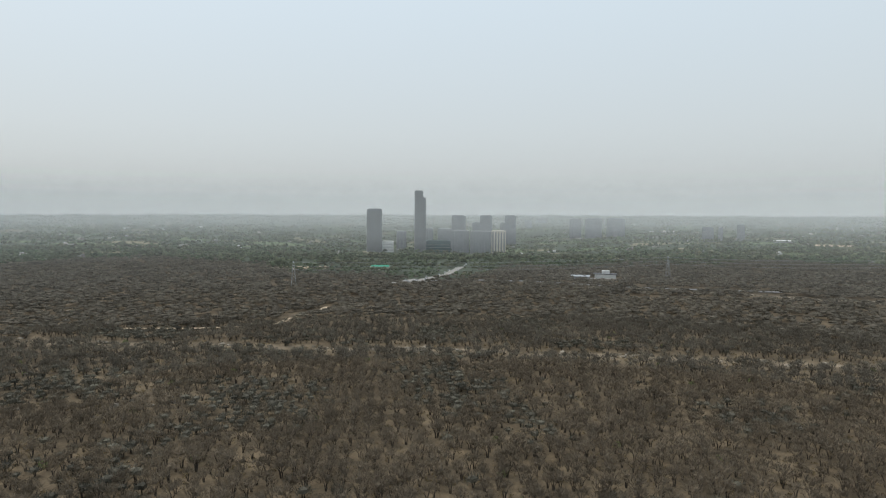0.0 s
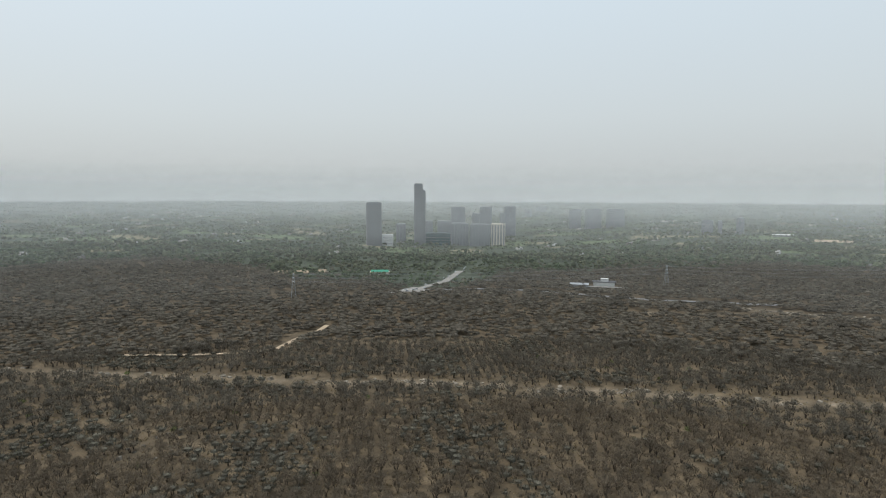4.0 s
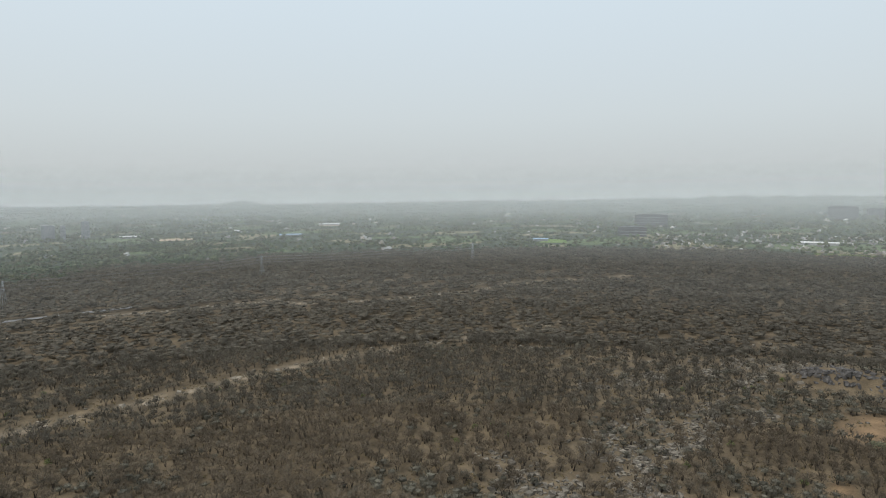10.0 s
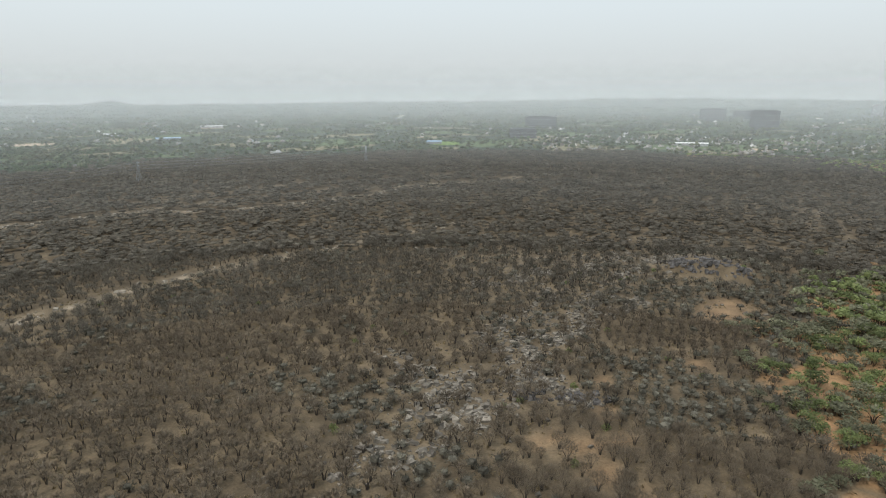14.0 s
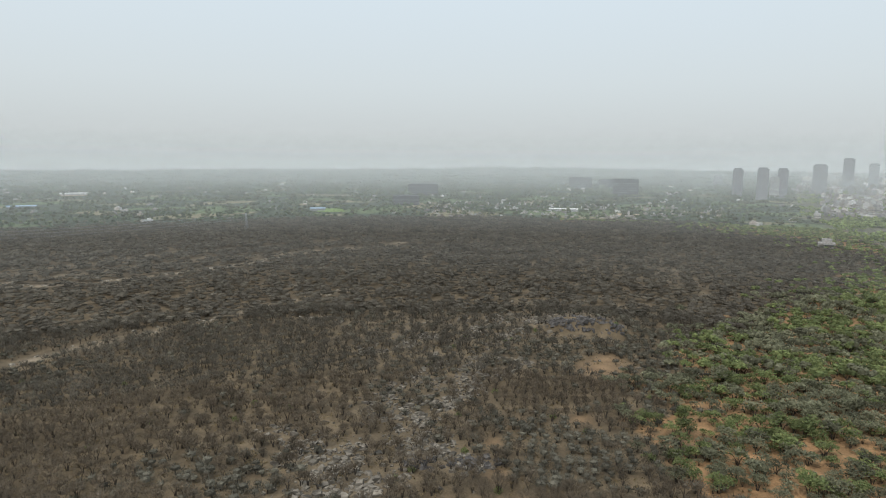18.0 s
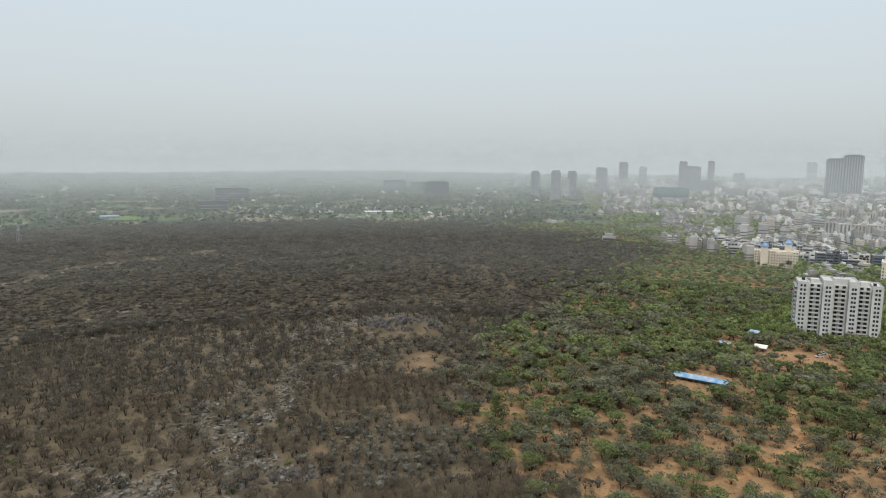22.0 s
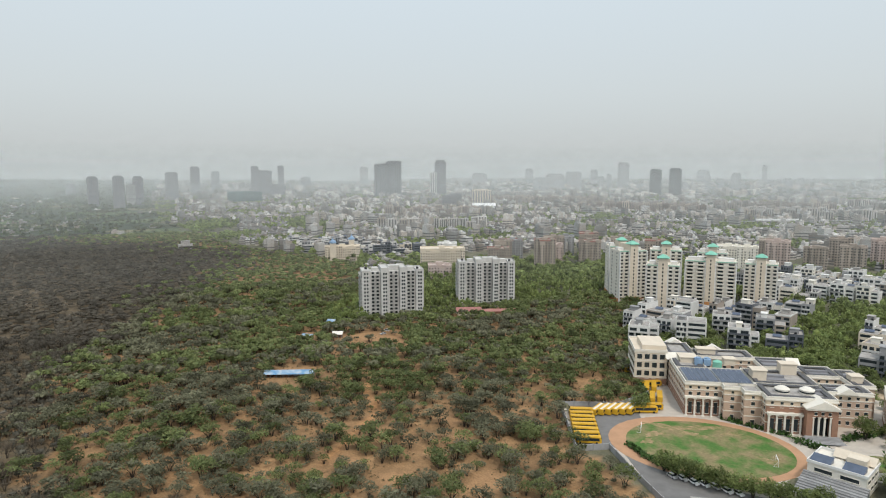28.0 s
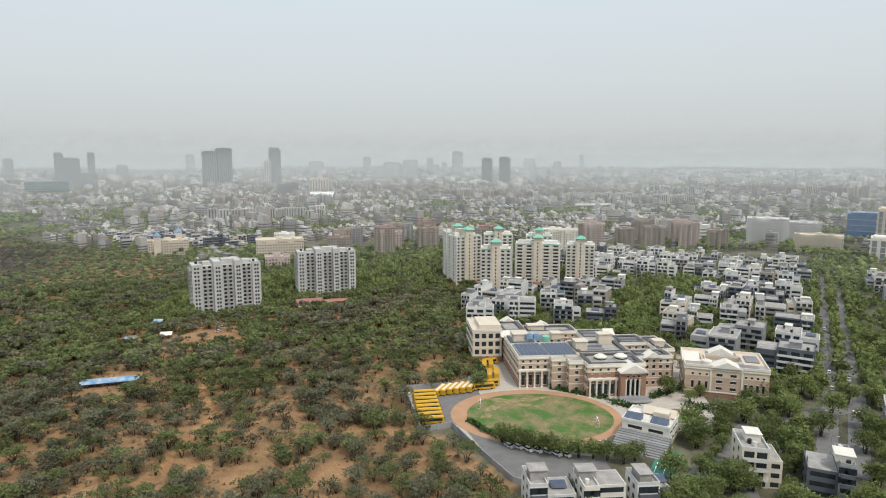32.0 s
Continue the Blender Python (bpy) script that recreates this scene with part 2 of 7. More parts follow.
def waves(x, y, size, seed=0):
    """Smooth noise from -1 to 1, of about that size in metres."""
    r = np.random.default_rng(seed)
    total = 0
    for k in range(6):
        a, ph, w = r.uniform(0, 6.283), r.uniform(0, 6.283), r.uniform(0.7, 1.6)
        total = total + np.sin((x * np.cos(a) + y * np.sin(a)) * 6.283 * w / size + ph + 1.7 * np.sin((x * np.sin(a) - y * np.cos(a)) * 3.7 * w / size + 2 * ph))
    return np.clip(total / 3.2, -1, 1)


def near_line(x, y, line):
    """Distance to a line of points."""
    best = np.full(np.shape(x), 1e9)
    for (x0, y0), (x1, y1) in zip(line, line[1:]):
        dx, dy = x1 - x0, y1 - y0
        k = np.clip(((x - x0) * dx + (y - y0) * dy) / (dx * dx + dy * dy), 0, 1)
        best = np.minimum(best, np.hypot(x - x0 - k * dx, y - y0 - k * dy))
    return best


STONE_LINE = [(-330, 372), (-117, 352), (11, 344), (124, 324), (203, 312), (281, 298), (356, 266), (496, 211)]
BACK_LINE = [(180, 560), (330, 545), (450, 510), (600, 440), (720, 330), (830, 200)]
THIRD_LINE = [(430, 575), (485, 555), (601, 526), (705, 440), (800, 360)]
FAR_LINE = [(285, 575), (358, 545), (414, 505), (480, 425), (560, 385), (690, 348), (828, 260)]
RIDGES = [[(337, 86), (301, 91), (247, 94)], [(401, 52), (315, 62), (246, 71), (222, 73), (202, 80)], [(224, 130), (210, 110), (204, 101)], [(388, 198), (391, 180)], [(380, 78), (445, 68), (426, 42), (400, 24)],
          [(479, 2), (472, -26)], [(213, 37), (207, 52), (205, 61), (209, 76)], [(209, 88), (179, 91), (161, 93), (138, 94)], [(190, 74), (166, 74), (150, 80)], [(335, 40), (278, 64), (244, 87)], [(232, 60), (212, 58), (196, 66)], [(330, 130), (352, 112), (372, 104)], [(270, 60), (290, 74)], [(196, 112), (186, 92), (188, 78)]]
RED_PATH = [(202, -112), (210, -125), (220, -137), (227, -149), (232, -157), (243, -160), (268, -172)]
BARE = [(178, 36, 10), (168, 25, 10), (160, 14, 8), (176, 48, 7), (188, 24, 7), (262, 5, 9), (334, -3, 24), (350, -7, 18), (325, 5, 8), (181, 32, 9), (252, 30, 6), (205, 32, 7), (230, 38, 7), (180, 44, 7), (226, -47, 8), (241, -57, 9), (256, -82, 8), (223, -37, 7), (194, -66, 9), (194, -103, 9),
        (203, -174, 8), (298, -71, 6), (401, -79, 9), (398, -86, 7), (196, -118, 8), (171, -122, 12), (151, -149, 12), (189, -164, 7), (339, -229, 26), (330, -210, 19), (338, -199, 13), (312, -190, 10), (303, -156, 8),
        (633, -258, 16), (530, -216, 13), (474, -129, 8), (457, -125, 8), (471, -173, 10), (332, -294, 9), (284, -302, 8), (194, -265, 8), (193, -230, 7), (285, -152, 7), (585, -290, 10), (133, -194, 8), (118, -190, 7), (105, -182, 8), (96, -173, 8), (88, -170, 7)]


def green_edge(x, y):
    return np.interp(x, GREEN_X, GREEN_Y) + 16 * waves(x, y, 90, 4) + 12 * waves(x, y, 23, 5) + 6 * waves(x, y, 8, 6)


def zones(x, y):
    r, az = np.hypot(x, y), np.degrees(np.arctan2(x, y))
    town = inside(x, y, TOWN)
    dry_r = np.interp(az, DRY_AZ, DRY_R, left=1080, right=900) + 45 * waves(x, y, 330, 3)
    green_y = green_edge(x, y)
    dry = ~town & (r < dry_r) & ((y > green_y) | (x < 0)) & (az < 113)
    green = ~town & ~dry & (r < 1250) & (az > 86)
    return r, az, town, dry, green


def rocky(x, y):
    """Where rock comes to the surface in the dry wood, 0 to 1."""
    a = 0.34 * np.exp(-(((x - 220) / 85) ** 2 + ((y - 84) / 45) ** 2)) + 0.7 * np.exp(-(((x - 440) / 70) ** 2 + ((y - 20) / 45) ** 2))
    for k, line in enumerate(RIDGES):
        a = a + 0.75 * np.exp(-(near_line(x, y, line) / 7) ** 2)
    a = a + 0.7 * np.exp(-(((x - 680) / 110) ** 2 + ((y + 70) / 60) ** 2)) + 0.6 * np.exp(-(((x - 390) / 60) ** 2 + ((y - 120) / 60) ** 2))
    a = a + 0.8 * np.exp(-(near_line(x, y, STONE_LINE) / 7) ** 2) + 0.5 * np.exp(-(near_line(x, y, BACK_LINE) / 9) ** 2) + 0.8 * np.exp(-(np.minimum(near_line(x, y, FAR_LINE), near_line(x, y, THIRD_LINE)) / 8) ** 2)
    a = a + 0.5 * np.exp(-(((x + 110) / 40) ** 2 + ((y - 262) / 20) ** 2))
    return np.clip(a, 0, 1) * (0.55 + 0.45 * waves(x, y, 34, 9))


def bare(x, y):
    b = np.zeros(np.shape(x))
    for cx, cy, s in BARE:
        b = np.maximum(b, np.exp(-((np.hypot(x - cx, (y - cy) * 1.2) / (0.7 * s)) ** 2) * 1.2))
    b = np.maximum(b, np.exp(-(near_line(x, y, RED_PATH) / 2.2) ** 2))
    return b


def soft_step(k):
    k = np.clip(k, 0, 1)
    return k * k * (3 - 2 * k)


def height(x, y):
    """Low swells of the ground, with a step of about three metres along the old quarry face."""
    r = np.hypot(x, y)
    z = 0.6 * waves(x, y, 160, 12) * np.clip((r - 120) / 100, 0, 1) * np.clip((1400 - r) / 400, 0, 1)
    z = z * (~inside(x, y, TOWN)) - 0.6
    ridge = 1.2 * np.clip((x - 398) / 8, 0, 1) * np.clip((470 - x) / 60, 0, 1) * np.exp(-((y - 8) / 30) ** 4)
    far = np.clip((r - 1500) / 2500, 0, 1)
    az = np.degrees(np.arctan2(x, y))
    rise = np.clip((r - 3700) / 1000, 0, 1) ** 1.5
    hills = 34 * np.exp(-((az - 86) / 18) ** 2) + 26 * np.exp(-((az - 37.6) / 1.1) ** 2) + 8 * np.exp(-((az - 60) / 9) ** 2) + 4 * waves(x, y, 900, 15) + 14 * np.exp(-((az - 112) / 9) ** 2)
    plain = (54 + 26 * soft_step((az - 118) / 15)) * np.clip((r - 2300) / 2560, 0, 1) ** 1.5                      # far ground raised to set the horizon at its height in the view
    dale = np.exp(-((az - 2) / 17) ** 2) * soft_step((r - 1000) / 480) * soft_step((3700 - r) / 1000)   # lower ground where the towers stand
    return z + 7.5 * ridge - far * 2 + rise * hills + plain - 44 * dale


def ground_mesh():
    rad = np.concatenate([[1], np.arange(60, 140, 20), np.arange(140, 520, 5), 520 * 1.022 ** np.arange(0, 104)])
    rad = rad[rad < 4860]
    rad = np.append(rad, 4860)
    az = np.concatenate([np.radians(np.arange(-50, 190, 0.7)), np.radians(np.arange(190, 310, 6))])
    R, A = np.meshgrid(rad, az, indexing="ij")
    x, y = R * np.sin(A), R * np.cos(A)
    z = height(x, y)
    nr, na = R.shape
    i, j = np.meshgrid(np.arange(nr - 1), np.arange(na), indexing="ij")
    k = (j + 1) % na
    quads = np.stack([i * na + j, i * na + k, (i + 1) * na + k, (i + 1) * na + j], -1).reshape(-1, 4)
    me = bpy.data.meshes.new("ground")
    me.from_pydata(np.stack([x, y, z], -1).reshape(-1, 3).tolist(), [], quads.tolist() + [list(range(na))[::-1]])
    x, y = x.ravel(), y.ravel()
    r, a, town, dry, green = zones(x, y)
    n1, n2 = waves(x, y, 60, 21)[:, None], waves(x, y, 17, 22)[:, None]
    col = np.tile([0.056, 0.068, 0.043], (len(x), 1)) * (1 + 0.25 * n1)
    # fields and meadows are toned down with distance from the viewpoint
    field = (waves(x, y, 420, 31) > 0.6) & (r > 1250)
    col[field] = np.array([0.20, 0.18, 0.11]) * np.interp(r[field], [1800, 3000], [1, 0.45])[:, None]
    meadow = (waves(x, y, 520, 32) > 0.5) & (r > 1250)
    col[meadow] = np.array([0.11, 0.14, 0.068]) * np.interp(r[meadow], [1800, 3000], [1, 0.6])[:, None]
    # dry ground darkens with distance from the viewpoint, to match the crowns
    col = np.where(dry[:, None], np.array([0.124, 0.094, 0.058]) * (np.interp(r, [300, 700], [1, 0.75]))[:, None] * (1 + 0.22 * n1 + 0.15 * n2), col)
    col = np.where(green[:, None], np.array([0.285, 0.172, 0.086]) * (1 + 0.2 * n1 + 0.12 * n2), col)
    col = np.where(town[:, None], np.array([0.125, 0.12, 0.08]) * (1 + 0.3 * n1), col)
    wood = (dry | green)[:, None]
    rk = (rocky(x, y) * dry)[:, None]
    col = np.where(wood, col * (1 - 0.8 * rk) + np.array([0.165, 0.131, 0.088]) * 0.8 * rk, col)
    ledge = np.maximum(np.exp(-(near_line(x, y, STONE_LINE) / 4.5) ** 2), 0.9 * np.exp(-(np.minimum(near_line(x, y, BACK_LINE), np.minimum(near_line(x, y, THIRD_LINE), near_line(x, y, FAR_LINE))) / 3.5) ** 2)) * np.clip(0.12 + 1.1 * waves(x, y, 30, 23) + 0.6 * waves(x, y, 9, 24), 0, 1)
    ledge = (ledge * dry)[:, None]
    col = col * (1 - ledge) + np.array([0.28, 0.225, 0.16]) * ledge
    br = (bare(x, y) * ~town)[:, None]
    tone = np.where(dry[:, None], np.array([0.215, 0.14, 0.077]), np.array([0.37, 0.215, 0.108]))
    col = col * (1 - br) + tone * br
    way = np.exp(-(near_line(x, y, RED_PATH) / 2.0) ** 4)[:, None]
    col = col * (1 - way) + np.array([0.44, 0.235, 0.105]) * way
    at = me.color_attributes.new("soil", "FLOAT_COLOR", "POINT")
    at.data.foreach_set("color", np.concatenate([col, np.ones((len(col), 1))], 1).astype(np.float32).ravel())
    m = material("soil", (0.3, 0.3, 0.3), 0.95, scale=7, vary=0.28, detail=0.22, bump=0.3)
    n, l = m.node_tree.nodes, m.node_tree.links
    b = n["Principled BSDF"]
    old = b.inputs["Base Color"].links[0].from_socket
    soil = n.new("ShaderNodeVertexColor")
    soil.layer_name = "soil"
    mu = n.new("ShaderNodeMixRGB")
    mu.blend_type, mu.inputs[0].default_value = "MULTIPLY", 1
    sc = n.new("ShaderNodeMixRGB")
    sc.blend_type, sc.inputs[0].default_value = "MULTIPLY", 1
    sc.inputs[2].default_value = (3.6, 3.6, 3.6, 1)
    l.new(old, sc.inputs[1])
    l.new(sc.outputs[0], mu.inputs[1])
    l.new(soil.outputs[0], mu.inputs[2])
    l.new(mu.outputs[0], b.inputs["Base Color"])
    me.materials.append(m)
    me.shade_smooth()
    return me


tagged(new("ground", ground_mesh()), "dry brown earth with rocky patches, orange soil and distant fields", "ground", kind="structure")


# ---- trees ----
def crown(r, n, wide, low, high, size, dome=1.0, flat=0.0, slim=0.3):
    """Triangles of a crown as an (n, 3, 3) array: sprays of twigs or leaves on and in a domed shape."""
    ang, rad = r.uniform(0, 6.283, n), np.sqrt(r.uniform(0.02, 1, n)) * wide * r.uniform(0.75, 1.1, n)
    roof = low + (high - low) * (1 - dome * 0.75 * (rad / wide) ** 2)
    z = roof - (roof - low) * r.uniform(0, 1, n) ** 1.6 * (1 - flat)
    c = np.stack([rad * np.cos(ang), rad * np.sin(ang), z], 1)
    outward = c - np.array([0, 0, low * 0.3])
    outward /= np.linalg.norm(outward, axis=1)[:, None]
    a = outward + r.normal(0, 0.55, (n, 3))
    if slim < 0.2:
        a[:, 2] += 0.7                # bare twigs reach upwards
    if flat:
        a[:, 2] *= 0.35
    a /= np.linalg.norm(a, axis=1)[:, None]
    b = np.cross(a, r.normal(0, 1, (n, 3)) + (np.array([0, 0, 2.0]) if flat else 0))
    b /= np.linalg.norm(b, axis=1)[:, None]
    s = size * r.uniform(0.6, 1.35, n)[:, None]
    return np.stack([c - a * s * 0.5 - b * s * slim, c - a * s * 0.4 + b * s * slim, c + a * s * 0.62], 1)


def lump(r, cx, cy, cz, rx, rz, n=6, under=True):
    """A rounded, uneven clump of twigs or leaves, as triangles."""
    prof = ((-0.55, 0.62), (0.2, 1.0), (0.75, 0.62)) if under else ((-0.3, 0.85), (0.55, 0.72))
    rings = []
    for z, k in prof:
        a = np.arange(n) * 6.283 / n + r.uniform(0, 1)
        q = rx * k * r.uniform(0.8, 1.2, n)
        rings.append(np.stack([cx + q * np.cos(a), cy + q * np.sin(a), cz + rz * (z + r.normal(0, 0.08, n))], 1))
    top = np.array([cx + r.normal(0, 0.1) * rx, cy + r.normal(0, 0.1) * rx, cz + rz * r.uniform(0.9, 1.1)])
    tris = []
    for a, b in zip(rings, rings[1:]):
        for i in range(n):
            j = (i + 1) % n
            tris += [(a[i], a[j], b[j]), (a[i], b[j], b[i])]
    tris += [(rings[-1][i], rings[-1][(i + 1) % n], top) for i in range(n)]
    return np.array(tris)


def bushy(r, wide, low, high, lumps, n, twigs, size, slim, flat=0.0, under=True, core=0.85):
    """A crown: a few clumps side by side, broken up by twigs or sprays of leaves that stand out of them."""
    out, mid, half = [], (low + high) / 2, (high - low) / 2
    for k in range(lumps):
        a, d = 6.283 * k / max(lumps, 1) + r.uniform(0, 1), (0 if lumps == 1 else wide * r.uniform(0.38, 0.55))
        s = (0.86 if lumps == 1 else r.uniform(0.5, 0.68)) * core
        out.append(lump(r, d * math.cos(a), d * math.sin(a), mid + half * r.uniform(-0.25, 0.3) * (lumps > 1), wide * s, half * r.uniform(0.72, 0.95), n, under))
    if twigs:
        out.append(crown(r, twigs, wide * 1.04, low, high * 1.05, size, 0.7, flat, slim))
    return np.concatenate(out)


def vase(r, n, wide, fork, high, size, slim, sides=6, cap=0.66):
    """A bare thorn tree's crown: fine twigs that fan up and out of the fork, with a thin core of close twigs where cap is given."""
    ang, rad = r.uniform(0, 6.283, n), np.sqrt(r.uniform(0, 1, n)) * wide * r.uniform(0.8, 1.08, n)
    roof = high - 0.42 * (high - fork) * (rad / wide) ** 2
    z = roof - (roof - fork) * 0.7 * r.uniform(0, 1, n) ** 1.7
    c = np.stack([rad * np.cos(ang), rad * np.sin(ang), z], 1)
    a = c - np.array([0, 0, fork * 0.7])
    a /= np.linalg.norm(a, axis=1)[:, None]
    a += r.normal(0, 0.34, (n, 3))
    a /= np.linalg.norm(a, axis=1)[:, None]
    b = np.cross(a, r.normal(0, 1, (n, 3)))
    b /= np.linalg.norm(b, axis=1)[:, None]
    s = size * r.uniform(0.6, 1.4, n)[:, None]
    twigs = np.stack([c - a * s * 0.5 - b * s * slim, c - a * s * 0.5 + b * s * slim, c + a * s * 0.6], 1)
    if not cap:
        return twigs
    core = lump(r, r.normal(0, 0.2), r.normal(0, 0.2), fork + (high - fork) * 0.5, wide * cap, (high - fork) * 0.30, sides, False)
    return np.concatenate([core, twigs])


def leafy(r, n, wide, low, high, size, domes, slim=0.3, flat=0.45):
    """A broad crown of small leaf sprays, laid over several overlapping domes of uneven size."""
    out = []
    for k in range(domes):
        a, d = 6.283 * k / domes + r.uniform(0, 0.9), wide * r.uniform(0.3, 0.52) * (domes > 1)
        w, top = wide * r.uniform(0.52, 0.7), high - (high - low) * r.uniform(0, 0.3)
        c = crown(r, n // domes, w, low + (top - low) * r.uniform(0, 0.2), top, size, 0.85, flat, slim)
        out.append(c + np.array([d * math.cos(a), d * math.sin(a), 0]))
    return np.concatenate(out)


def limbs(r, n, low, high, wide, thick, bend=0.5):
    """Tapered three-sided limbs that fork from the foot, as (m, 3, 3) triangles."""
    tris = []
    for k in range(n):
        ang = 6.283 * (k + r.uniform(0, 0.6)) / n
        foot = np.array([0.12 * math.cos(ang), 0.12 * math.sin(ang), -0.8])
        mid = np.array([bend * wide * 0.45 * math.cos(ang), bend * wide * 0.45 * math.sin(ang), low])
        tip = np.array([wide * 0.75 * math.cos(ang), wide * 0.75 * math.sin(ang), low + (high - low) * r.uniform(0.5, 0.8)])
        for p, q, t0, t1 in ((foot, mid, thick, thick * 0.7), (mid, tip, thick * 0.7, thick * 0.2)):
            ring0 = [p + t0 * np.array([math.cos(i * 2.094), math.sin(i * 2.094), 0]) for i in range(3)]
            ring1 = [q + t1 * np.array([math.cos(i * 2.094), math.sin(i * 2.094), 0]) for i in range(3)]
            for i in range(3):
                j = (i + 1) % 3
                tris += [(ring0[i], ring0[j], ring1[j]), (ring0[i], ring1[j], ring1[i])]
    return np.array(tris)


def tri_mesh(name, tris, mat, tint=None):
    """One mesh from an (n, 3, 3) array of triangles, with a tint for each."""
    n = len(tris)
    me = bpy.data.meshes.new(name)
    me.vertices.add(3 * n)
    me.vertices.foreach_set("co", np.ascontiguousarray(tris, np.float32).ravel())
    me.loops.add(3 * n)
    me.loops.foreach_set("vertex_index", np.arange(3 * n, dtype=np.int32))
    me.polygons.add(n)
    me.polygons.foreach_set("loop_start", np.arange(0, 3 * n, 3, dtype=np.int32))
    if tint is not None:
        me.attributes.new("tint", "FLOAT", "POINT").data.foreach_set("value", np.repeat(tint, 3).astype(np.float32))
    me.update()
    me.materials.append(mat)
    return me


def spread(forms, x, y, z, size, r):
    """Copies of the forms at the places: all triangles, and for each the number of its tree."""
    pick, turn = r.integers(0, len(forms), len(x)), r.uniform(0, 6.283, len(x))
    out, own = [], []
    for k, form in enumerate(forms):
        s = np.nonzero(pick == k)[0]
        if not len(s):
            continue
        c, sn = np.cos(turn[s])[:, None, None], np.sin(turn[s])[:, None, None]
        p = form[None] * size[s][:, None, None, None] * np.array([1, 1, 0.92])
        q = np.stack([p[..., 0] * c - p[..., 1] * sn + x[s][:, None, None], p[..., 0] * sn + p[..., 1] * c + y[s][:, None, None], p[..., 2] + z[s][:, None, None]], -1)
        out.append(q.reshape(-1, 3, 3))
        own.append(np.repeat(s, len(form)))
    return np.concatenate(out), np.concatenate(own)


def scatter(r0, r1, a0, a1, per, r):
    """Random places in a stretch of the plan, one on so many square metres."""
    n = int(0.5 * (r1 * r1 - r0 * r0) * radians(a1 - a0) / per)
    rad = np.sqrt(r.uniform(r0 * r0, r1 * r1, n))
    az = radians(a0) + r.uniform(0, 1, n) * radians(a1 - a0)
    return rad * np.sin(az), rad * np.cos(az)


def forest(name, forms, wood, x, y, size, mat, label, r, category="trees"):
    z = height(x, y)
    tris, own = spread(forms, x, y, z, size, r)
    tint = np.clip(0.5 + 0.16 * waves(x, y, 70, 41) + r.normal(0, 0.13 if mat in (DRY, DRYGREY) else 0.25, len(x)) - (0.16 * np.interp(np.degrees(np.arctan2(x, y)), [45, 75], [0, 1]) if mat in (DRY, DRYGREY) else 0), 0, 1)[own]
    tagged(new(name, tri_mesh(name, tris, mat, tint)), label, category, kind="stuff")
    if wood is not None:
        tris, _ = spread(wood, x, y, z, size, r)
        tagged(new(name + "_trunks", tri_mesh(name + "_trunks", tris, BARK)), "thin dark forked trunks under " + label, category, kind="stuff")


def grove(name, x, y, size, crowns, trunks, label, category, group):
    """Trees of their own, each with a trunk and a crown."""
    z = height(x, y)
    for k in range(len(x)):
        root = thing(name, x[k], y[k], turn=float(k * 137 % 360), z=float(z[k]), label=label, category=category, group=group)
        root.scale = (size[k],) * 3
        for what, meshes in (("trunk", trunks), ("crown", crowns)):
            ob = new(what, meshes[k % len(meshes)])
            ob.parent = root


tr = np.random.default_rng(11)
DRY_NEAR = [vase(tr, 150, 2.45, 1.9, 5.2, 1.0, 0.085, 5, 0.3) for _ in range(8)]
DRY_MID = [vase(tr, 56, 2.5, 1.8, 5.1, 1.25, 0.12, 5, 0.34) for _ in range(8)]
DRY_WOOD = [limbs(tr, 3, 1.5, 4.4, 1.8, 0.19) for _ in range(7)]
DRY_FAR = [vase(tr, 7, 3.5, 1.0, 5.2, 1.9, 0.2, 5, 0.86) for _ in range(8)]
SHRUB = [vase(tr, 84, 2.9, 0.6, 4.0, 1.05, 0.11, 6, 0.6) for _ in range(8)]
THIN_WOOD = [limbs(tr, 2, 1.5, 4.3, 1.8, 0.23) for _ in range(6)]
GREEN_NEAR = [leafy(tr, 168, 3.5, 2.2, 5.3, 0.85, 3 + k % 3) for k in range(8)]
GREEN_MID = [bushy(tr, 3.5, 2.0, 5.2, 3 + k % 2, 5, 44, 1.0, 0.25, 0.5, False, 0.66) for k in range(8)]
GREEN_WOOD = [limbs(tr, 3, 1.7, 4.4, 2.7, 0.18) for _ in range(7)]
GREEN_FAR = [bushy(tr, 3.6, 1.0, 4.8, 1, 5, 6, 1.8, 0.3, 0.4, False) for _ in range(7)]
LUSH_NEAR = [leafy(tr, 260, 4.0, 2.0, 8.2, 1.05, 5, 0.34, 0.2) for _ in range(6)]
LUSH_MID = [bushy(tr, 3.7, 1.2, 7.6, 2, 6, 34, 1.3, 0.3, under=False, core=0.75) for _ in range(6)]
LUSH_FAR = [bushy(tr, 4.2, 0.5, 7.0, 1, 4, 2, 3.0, 0.3, under=False) for _ in range(6)]

HIGHWAY = [(-260, 690), (-163, 672), (-107, 660), (-60, 668), (-32, 690), (3, 760), (25, 866), (52, 945), (90, 1080)]
BRANCH = [(-32, 690), (40, 700), (98, 690), (210, 630), (330, 600)]
DIRT = [(-210, 402), (-164, 404), (-140, 408), (-114, 421), (-108, 448), (-97, 474), (-94, 498)]
SHEDS = [(302, -146, 13), (296, -138, 12), (309, -152, 12), (366, -190, 8), (390, -222, 7), (357, -208, 8), (352, -322, 11), (340, -338, 13)]


